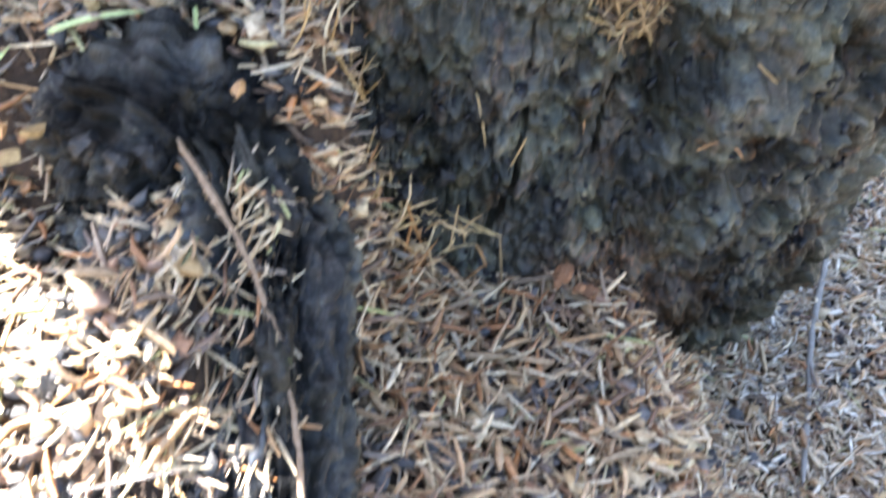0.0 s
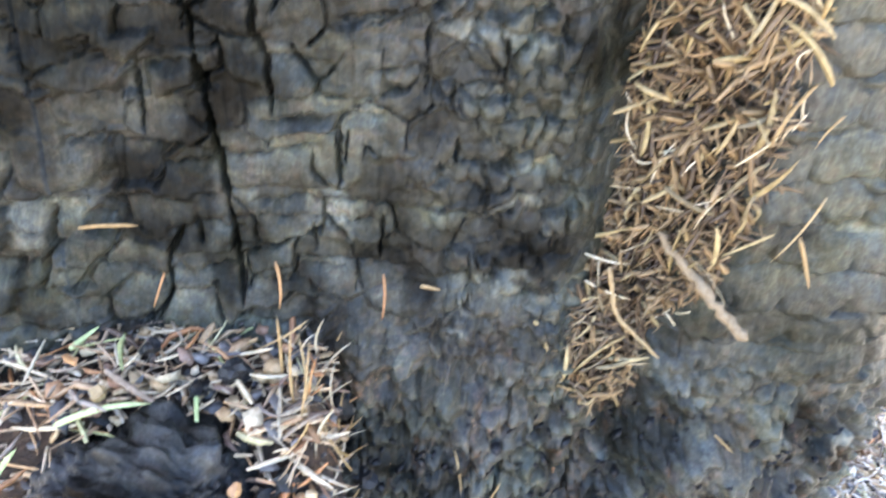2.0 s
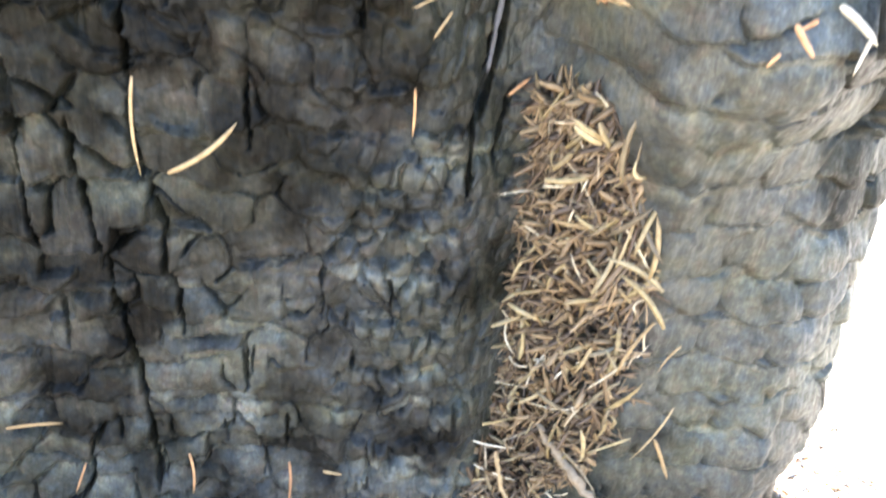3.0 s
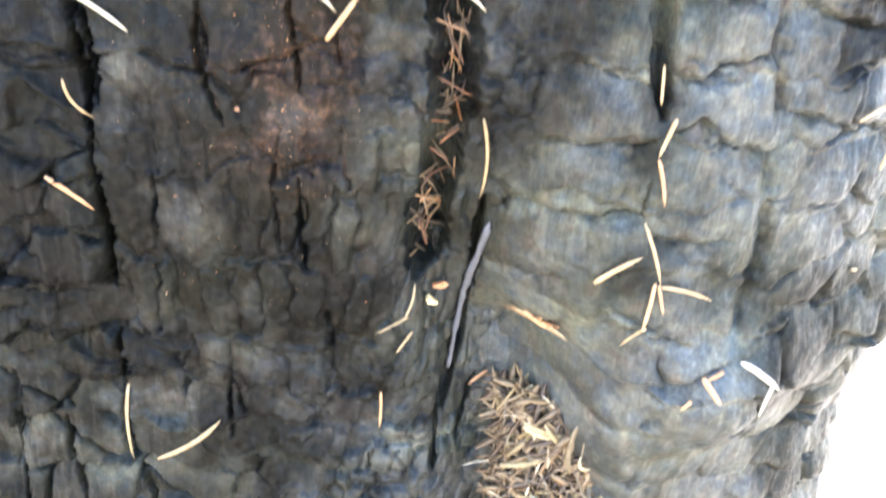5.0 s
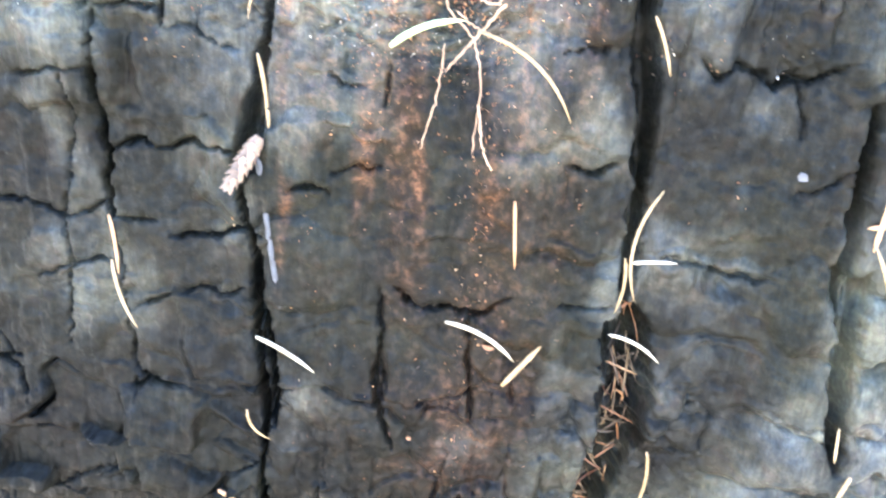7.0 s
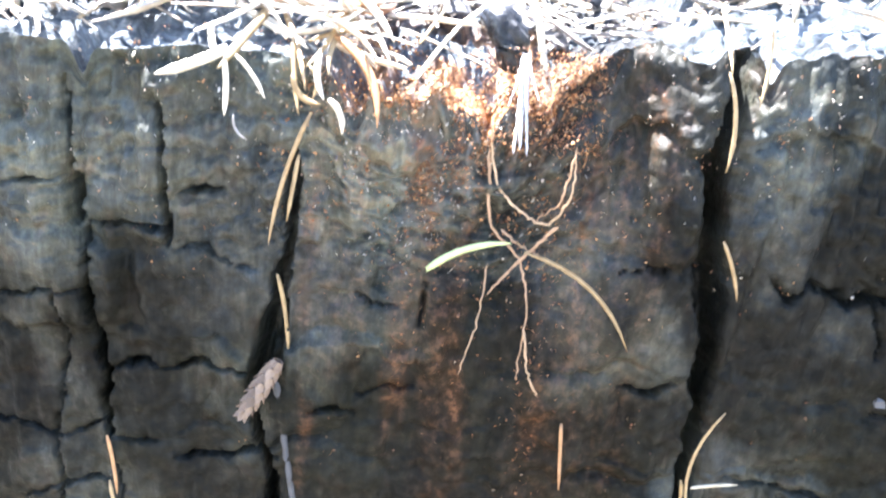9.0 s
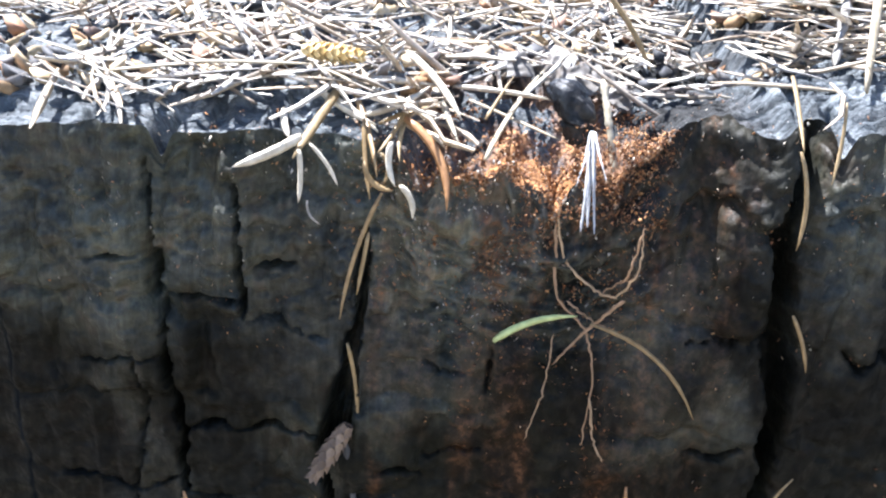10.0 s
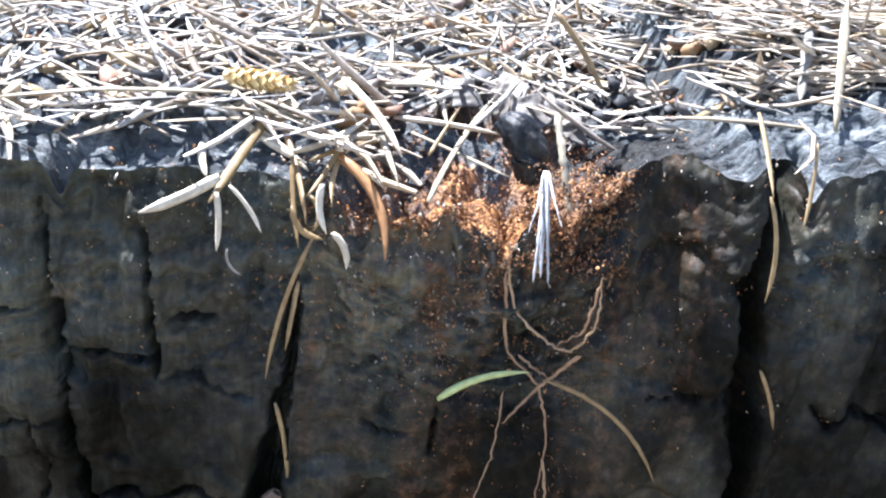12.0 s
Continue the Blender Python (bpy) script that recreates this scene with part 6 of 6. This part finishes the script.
ways, ups = lying(n, 0.3)
ways[x > 0.02, 1] *= 0.6
pts = np.stack([x, y, top_height(x, y) + rs.uniform(0.0005, 0.008, n) * sstep(0.30, 0.34, y)], -1)
ob = scatter("top_litter", pts, ways, ups, 0.007 + 0.025 * rs.beta(1.6, 1.4, n), 0.0007 + 0.0023 * rs.beta(1.3, 2.2, n), rs.normal(0, 0.0014, n), M_top_litter)
tagged(ob, "bleached dry needles covering the cut face of the stump", "needle litter", kind="stuff")

# grey needles layered behind the bare rim, mostly along it
n = 1700
x, y = rs.uniform(0.004, 0.17, n), 0.337 + 0.09 * rs.uniform(0, 1, n)
keep = ~((x < 0.034) & (y > 0.342) & (y < 0.402))
x, y = x[keep], y[keep]
n = len(x)
a = rs.normal(0, 0.55, n)
ways = np.stack([np.cos(a), np.sin(a), rs.normal(0, 0.18, n)], -1)
ups = np.stack([rs.normal(0, 0.3, n), rs.normal(0, 0.3, n) - 0.2, np.ones(n)], -1)
ob = scatter("layered_litter", np.stack([x, y, top_height(x, y) + rs.uniform(0.0, 0.008, n)], -1), ways, ups, rs.uniform(0.012, 0.03, n), rs.uniform(0.0007, 0.0018, n), rs.normal(0, 0.0012, n), M_top_litter)
tagged(ob, "grey bleached needles layered behind the bare rim", "needle litter", kind="stuff")
# bleached litter on the open ground beside the stump
n = 15000
x, y = 0.10 + 0.5 * rs.uniform(0, 1, n), rs.uniform(0.1, 0.75, n)
keep = (x > 0.19 + 0.05 * rs.normal(0, 1, n)) & outside_stump(x, y)
x, y = x[keep], y[keep]
n = len(x)
ways, ups = lying(n, 0.25)
ob = scatter("bleached_litter", np.stack([x, y, ground_height(x, y) + rs.uniform(0.005, 0.013, n)], -1), ways, ups, 0.004 + 0.02 * rs.beta(1.3, 1.8, n), 0.0012 + 0.0045 * rs.beta(1.1, 3, n), rs.normal(0, 0.001, n), M_bleached)
tagged(ob, "bleached whitish chips and needles on the forest floor", "needle litter", kind="stuff")


def chips(name, points, sizes, label, lean=0.5):
    """Crumbs of char and bark: flat five-sided bits, all in one mesh."""
    n = len(points)
    a = np.linspace(0, 2 * np.pi, 5, endpoint=False)[None] + rs.uniform(0, 6, (n, 1))
    r = sizes[:, None] / 2 * rs.uniform(0.55, 1.2, (n, 5))
    up = np.stack([r * np.cos(a), 0.75 * r * np.sin(a), rs.uniform(0.05, 0.3, (n, 5)) * sizes[:, None]], -1)
    low = up * np.array([0.85, 0.85, -0.6])
    tilt = rs.normal(0, lean, (n, 2))
    for v in (up, low):
        v[..., 2] += v[..., 0] * tilt[:, :1] + v[..., 1] * tilt[:, 1:]
    v = (np.concatenate([up, low], 1) + points[:, None]).reshape(-1, 3)
    base = 10 * np.arange(n)[:, None]
    top5, low5 = base + np.arange(5), base + np.arange(9, 4, -1)
    sides = np.stack([np.stack([base[:, 0] + i, base[:, 0] + 5 + i, base[:, 0] + 5 + (i + 1) % 5, base[:, 0] + (i + 1) % 5], -1) for i in range(5)], 1).reshape(-1, 4)
    me = bpy.data.meshes.new(name)
    loops = np.r_[top5.ravel(), low5.ravel(), sides.ravel()]
    total = np.r_[np.full(2 * n, 5), np.full(5 * n, 4)]
    me.vertices.add(len(v)), me.vertices.foreach_set("co", v.ravel())
    me.loops.add(len(loops)), me.loops.foreach_set("vertex_index", loops.astype(np.int32))
    me.polygons.add(len(total))
    me.polygons.foreach_set("loop_start", np.r_[0, np.cumsum(total)[:-1]].astype(np.int32))
    me.polygons.foreach_set("loop_total", total.astype(np.int32))
    me.update(calc_edges=True)
    me.validate()
    me.materials.append(M_chip)
    return tagged(new(name, me), label, "litter", kind="stuff")


n = 14000
x, y = rs.uniform(-0.3, 0.55, n), rs.uniform(0.03, 0.7, n)
keep = outside_stump(x, y)
x, y = x[keep], y[keep]
chips("litter_bits", np.stack([x, y, ground_height(x, y) + rs.uniform(0.003, 0.011, len(x))], -1), 0.003 + 0.016 * rs.beta(1.1, 3.6, len(x)), "crumbs of charcoal, bark and cone scales among the needles")
n = 1700
x, y = rs.uniform(-0.2, 0.18, n), 0.305 + 0.4 * rs.uniform(0, 1, n) ** 1.3
keep = (y > 0.345) | ((x < -0.05) & (y > 0.315))
x, y = x[keep], y[keep]
n = len(x)
chips("top_bits", np.stack([x, y, top_height(x, y) + rs.uniform(0.0, 0.005, n)], -1), rs.uniform(0.002, 0.008, n), "crumbs of charcoal and bark on the cut face")

# ---- sticks on the ground ----
def on_ground(x, y, out):
    return (x, y, float(ground_height(np.array(x), np.array(y))) + out)


strand("bare_twig", [on_ground(0.336, 0.494, 0.016), on_ground(0.326, 0.499, 0.019), on_ground(0.317, 0.483, 0.016), on_ground(0.296, 0.437, 0.013), on_ground(0.275, 0.394, 0.012), on_ground(0.247, 0.320, 0.012), on_ground(0.226, 0.265, 0.013)], 0.0024, M_grey, "long bare grey twig with a hooked tip lying on the needles", "twig", 1.0, 0.0003)
strand("dry_twig", [(-0.088, 0.225, 0.142), (-0.070, 0.206, 0.116), (-0.056, 0.186, 0.086), (-0.048, 0.155, 0.066), (-0.044, 0.12, 0.048)], 0.0012, M_bark, "thin brown bent twig lying over the charred root", "twig", 0.9, 0.0005)

# crumbs of rotten wood stuck on the side, thickest below the notch
n = 2000
cs, cz = np.r_[np.r_[rs.normal(-0.022, 0.022, 550), rs.normal(-0.041, 0.0025, 300), rs.normal(-0.026, 0.002, 250), rs.normal(-0.0075, 0.0025, 250)] + 0, rs.uniform(-0.06, 0.02, 350), rs.uniform(-0.03, 0.14, 300)], np.r_[0.66 - np.abs(rs.normal(0, 0.022, 1100)), rs.uniform(0.48, 0.655, 250), rs.uniform(0.42, 0.655, 350), rs.uniform(0.0, 0.16, 300)]
pick = rs.randint(0, 60, 550)
cs[:550] = rs.normal(-0.024, 0.02, 60)[pick] + rs.normal(0, 0.0028, 550)
cz[:550] = np.minimum(0.662, (0.66 - np.abs(rs.normal(0, 0.026, 60)))[pick] + rs.normal(0, 0.0045, 550))
hx = relief(cs, cz)[0]
qx, qy, qz = side_point(cs, cz, hx + 0.0003)
M_crumb = needle_material("rotten_crumbs", [(0.0, (0.05, 0.028, 0.018)), (0.22, (0.16, 0.065, 0.025)), (0.45, (0.34, 0.15, 0.05)), (0.6, (0.5, 0.27, 0.11)), (0.74, (0.11, 0.055, 0.033)), (0.88, (0.27, 0.105, 0.032)), (1.0, (0.5, 0.38, 0.25))], "island", 0.8)
crumbs = chips("wood_crumbs", np.stack([qx, qy, qz], -1), rs.uniform(0.0003, 0.0010, n) * rs.uniform(0.3, 1, n), "orange crumbs of rotten wood clinging to the char")
crumbs.data.materials[0] = M_crumb

# rusty specks sprinkled in patches under the rim
n, knots = 9000, 190
pick = rs.randint(0, knots, n)
ks = np.r_[rs.normal(-0.032, 0.020, 100), rs.normal(-0.010, 0.003, 30), rs.normal(-0.008, 0.004, 30), rs.uniform(-0.1, 0.06, 30)]
kz = np.r_[0.658 - np.abs(rs.normal(0, 0.022, 100)), 0.664 - np.abs(rs.normal(0, 0.03, 30)), 0.665 - np.abs(rs.normal(0, 0.012, 30)), rs.uniform(0.56, 0.66, 30)]
cs, cz = ks[pick] + rs.normal(0, 0.0018, n), np.minimum(0.666, kz[pick] + rs.normal(0, 0.0032, n))
keep = rs.uniform(0, 1, n) < 0.10 + 0.9 * sstep(0.615, 0.65, cz)
cs, cz = cs[keep], cz[keep]
n = len(cs)
qx, qy, qz = side_point(cs, cz, relief(cs, cz)[0] + 0.0002)
specks = chips("rust_specks", np.stack([qx, qy, qz], -1), 0.0002 + 0.0010 * rs.beta(1, 3.5, n), "fine rust-coloured specks of rotten wood under the rim", 0.8)
specks.data.materials[0] = M_crumb

# dust of rotten wood lying in the notch
n = 7000
pick = rs.randint(0, 330, n)
x = np.r_[rs.uniform(-0.054, -0.003, 240), rs.uniform(-0.018, -0.003, 90)][pick] + rs.normal(0, 0.0014, n)
y = (0.287 + 0.05 * rs.uniform(0, 1, 330) ** 1.2)[pick] + rs.normal(0, 0.0016, n)
flat_x, flat_y, flat_z = TX[:, 200:-180], TY[:, 200:-180], TZ[:, 200:-180]
near = [int(np.argmin((flat_x - a) ** 2 + (flat_y - b) ** 2)) for a, b in zip(x, y)]
dust = chips("rotten_dust", np.stack([flat_x.ravel()[near], flat_y.ravel()[near], flat_z.ravel()[near] + rs.uniform(0, 0.0006, n)], -1) + rs.normal(0, 0.0003, (n, 3)), 0.0002 + 0.0013 * rs.beta(1, 3.5, n), "bright orange crumbs of rotten wood lying in the notch", 0.7)
dust.data.materials[0] = M_crumb
# broken char lumps at the foot
n = 900
cs, cz = rs.uniform(-0.05, 0.2, n), rs.uniform(-0.10, 0.12, n)
hx = relief(cs, cz)[0]
qx, qy, qz = side_point(cs, cz, hx + 0.0005)
lumps = chips("char_crumbs", np.stack([qx, qy, qz], -1), 0.002 + 0.007 * rs.beta(1.2, 3, n), "crumbled glossy charcoal at the foot of the stump", 0.8)
lumps.data.materials[0] = M_soot


def broken_lump(name, mat, label, category, group, x, y, z, size, k, flat=0.75):
    """A broken lump of charcoal or rotten wood: a rough faceted block."""
    bm = bmesh.new()
    bmesh.ops.create_icosphere(bm, subdivisions=2, radius=size / 2)
    rnd2 = random.Random(k)
    for v in bm.verts:
        v.co *= rnd2.uniform(0.6, 1.2)
        v.co.z *= flat
    me = bpy.data.meshes.new(name)
    bm.to_mesh(me)
    bm.free()
    me.materials.append(mat)
    ob = new(name, me)
    ob.location = (x, y, z)
    ob.rotation_euler = (rnd2.uniform(0, 3), rnd2.uniform(0, 3), rnd2.uniform(0, 3))
    tagged(ob, label, category, group)


def charcoal(x, y, z, size, k):
    broken_lump("charcoal_lump", M_soot, "broken lump of shiny black charcoal at the stump's foot", "charcoal", "charcoal lumps on the ground", x, y, z, size, k)


rnd3 = random.Random(12)
for i in range(44):
    x, y = rnd3.gauss(-0.012, 0.010), rnd3.gauss(0.312, 0.008)
    charcoal(x, y, float(ground_height(np.array(x), np.array(y))) + rnd3.uniform(0.006, 0.065), rnd3.uniform(0.007, 0.014), i)
for i in range(44):
    x, y = rnd3.gauss(-0.10, 0.035), rnd3.uniform(0.08, 0.30)
    charcoal(x, y, float(ground_height(np.array(x), np.array(y))) + 0.006, rnd3.uniform(0.006, 0.016), i + 40)
for i in range(26):
    x, y = rnd3.uniform(0.05, 0.4), rnd3.uniform(0.16, 0.5)
    charcoal(x, y, float(ground_height(np.array(x), np.array(y))) + 0.006, rnd3.uniform(0.006, 0.015), i + 90)

M_rotten = needle_material("rotten_wood", [(0.0, (0.13, 0.06, 0.028)), (1.0, (0.24, 0.12, 0.06))], rough=0.9)
M_fringe = needle_material("fringe_needle", [(0.0, (0.5, 0.37, 0.18)), (0.3, (0.66, 0.53, 0.32)), (0.55, (0.42, 0.19, 0.06)), (0.8, (0.58, 0.43, 0.22)), (1.0, (0.3, 0.15, 0.06))], "island")
# distinct bits lying on the litter
GREEN_BLADE, BROWN_STEM = "flat yellow-green dry blade lying on the litter", "reddish-brown stick lying on the litter"
needle((-0.149, 0.284, 0.150), (-0.113, 0.294, 0.153), M_green, GREEN_BLADE, 0.003, 0.0040, (0, -0.3, 1), "grass_blade", "grass blade", "blades on the litter")
needle((-0.163, 0.254, 0.147), (-0.159, 0.271, 0.150), M_green, GREEN_BLADE, 0.001, 0.0034, (0, -0.3, 1), "grass_blade", "grass blade", "blades on the litter")
needle((-0.096, 0.300, 0.152), (-0.093, 0.284, 0.146), M_green, GREEN_BLADE, 0.0, 0.0028, (0, -0.3, 1), "grass_blade", "grass blade", "blades on the litter")
needle((-0.152, 0.318, 0.158), (-0.142, 0.330, 0.161), M_green, GREEN_BLADE, 0.0, 0.0030, (0, -0.3, 1), "grass_blade", "grass blade", "blades on the litter")
strand("dry_stick", [(-0.134, 0.306, 0.158), (-0.122, 0.299, 0.155), (-0.111, 0.294, 0.151)], 0.0016, M_bark, BROWN_STEM, "stick", 0.8, 0.0002)
strand("dry_stick", [(-0.195, 0.262, 0.145), (-0.18, 0.252, 0.142), (-0.166, 0.243, 0.140)], 0.0018, M_bark, BROWN_STEM, "stick", 0.8, 0.0002)


def bark_bit(x, y, z, size, mat, label, k, tilt=(0.2, 0.1)):
    """A rough flat bit of bark or rotten wood."""
    me = chip_mesh("bark_bit", mat, size, size * 0.28, k)
    ob = new("bark_bit", me)
    ob.location, ob.rotation_euler = (x, y, z), (*tilt, k * 1.7)
    tagged(ob, label, "bark", "bark bits on the litter")


bark_bit(-0.134, 0.297, 0.154, 0.012, M_straw, "yellow bit of bark lying on the litter", 3)
bark_bit(-0.158, 0.238, 0.137, 0.017, M_orange, "orange-brown bit of bark on the litter", 5, (0.3, 0.2))
bark_bit(-0.150, 0.226, 0.132, 0.014, M_straw, "tan bit of bark lying on the litter", 6, (0.3, -0.2))
bark_bit(-0.143, 0.240, 0.134, 0.011, M_straw, "tan bit of bark lying on the litter", 8, (0.2, 0.3))
bark_bit(-0.150, 0.311, 0.158, 0.010, M_orange, "orange-brown bit of bark on the litter", 9)
bark_bit(-0.075, 0.262, 0.136, 0.010, M_orange, "orange-brown bit of bark on the charred root", 10, (0.5, 0.6))
bark_bit(-0.068, 0.240, 0.120, 0.009, M_orange, "orange-brown bit of bark on the charred root", 12, (0.6, 0.4))
charcoal(-0.080, 0.308, 0.157, 0.016, 201)
charcoal(-0.095, 0.301, 0.153, 0.011, 202)
charcoal(-0.118, 0.318, 0.160, 0.010, 203)
charcoal(-0.126, 0.238, 0.130, 0.013, 204)
charcoal(-0.114, 0.231, 0.126, 0.011, 205)
charcoal(-0.104, 0.236, 0.126, 0.012, 206)
for i, (x, y, z, size) in enumerate(((0.066, 0.280, 0.016, 0.026), (0.082, 0.284, 0.006, 0.032), (0.098, 0.288, -0.012, 0.032), (0.114, 0.292, -0.036, 0.030), (0.054, 0.278, 0.024, 0.020), (0.128, 0.298, -0.06, 0.026), (0.090, 0.278, -0.004, 0.022), (0.106, 0.282, -0.028, 0.024))):
    for m in range(2):
        broken_lump("rotten_chunk", M_rotten, "orange rotten wood crumbling off the stump's foot", "rotten wood", "rotten chunks at the foot", x + rnd3.uniform(-0.009, 0.009), y + rnd3.uniform(-0.003, 0.006), z + rnd3.uniform(-0.014, 0.0), size * rnd3.uniform(0.25, 0.5), 300 + 7 * i + m, 0.7)
# needles standing against the foot
n = 40
cs = rs.uniform(-0.038, 0.022, n)
gz = np.interp(cs, [-0.03, -0.012, 0.04, 0.08, 0.12, 0.15], [0.06, 0.032, 0.022, 0.0, -0.045, -0.08]) + rs.uniform(-0.012, 0.012, n)
qx, qy, qz = side_point(cs, gz, rs.uniform(0.006, 0.03, n))
ways = np.stack([rs.normal(0.1, 0.9, n), rs.normal(0.15, 0.5, n), np.ones(n)], -1)
ups = np.stack([rs.normal(0, 0.5, n), -np.ones(n), rs.normal(0.3, 0.3, n)], -1)
ob = scatter("leaning_needles", np.stack([qx, qy, qz], -1), ways, ups, rs.uniform(0.012, 0.034, n), rs.uniform(0.0009, 0.0018, n), rs.normal(0, 0.0015, n), M_fringe)
tagged(ob, "straw and orange needles leaning against the stump's foot", "needle litter", kind="stuff")

M_grain = needle_material("sunlit_grain", [(0.0, (0.5, 0.47, 0.41)), (0.3, (0.2, 0.18, 0.16)), (0.5, (0.50, 0.25, 0.09)), (0.7, (0.30, 0.14, 0.06)), (0.85, (0.62, 0.55, 0.42)), (1.0, (0.36, 0.31, 0.25))], "island", 0.6)
# grains of ash and rotten wood caught in the char below the cut, the pale ones coloured as sunlit flecks
n = 1900
pick = rs.randint(0, 170, n)
cs = np.r_[rs.uniform(-0.13, 0.06, 70), rs.normal(-0.035, 0.022, 100)][pick] + rs.normal(0, 0.0050, n)
cz = np.minimum(0.668, (0.666 - 0.045 * rs.uniform(0, 1, 170) ** 2)[pick] + rs.normal(0, 0.0035, n))
hx = relief(cs, cz)[0]
qx, qy, qz = side_point(cs, cz, hx + 0.0001)
qz = qz + (rim_height(cs) - 0.664) * sstep(0.60, 0.664, cz)
grains = chips("ash_grains", np.stack([qx, qy, qz], -1), 0.0002 + 0.0011 * rs.beta(1, 4, n), "tiny grains of ash and wood caught in the char, coloured as sunlit flecks", 0.8)
grains.data.materials[0] = M_grain
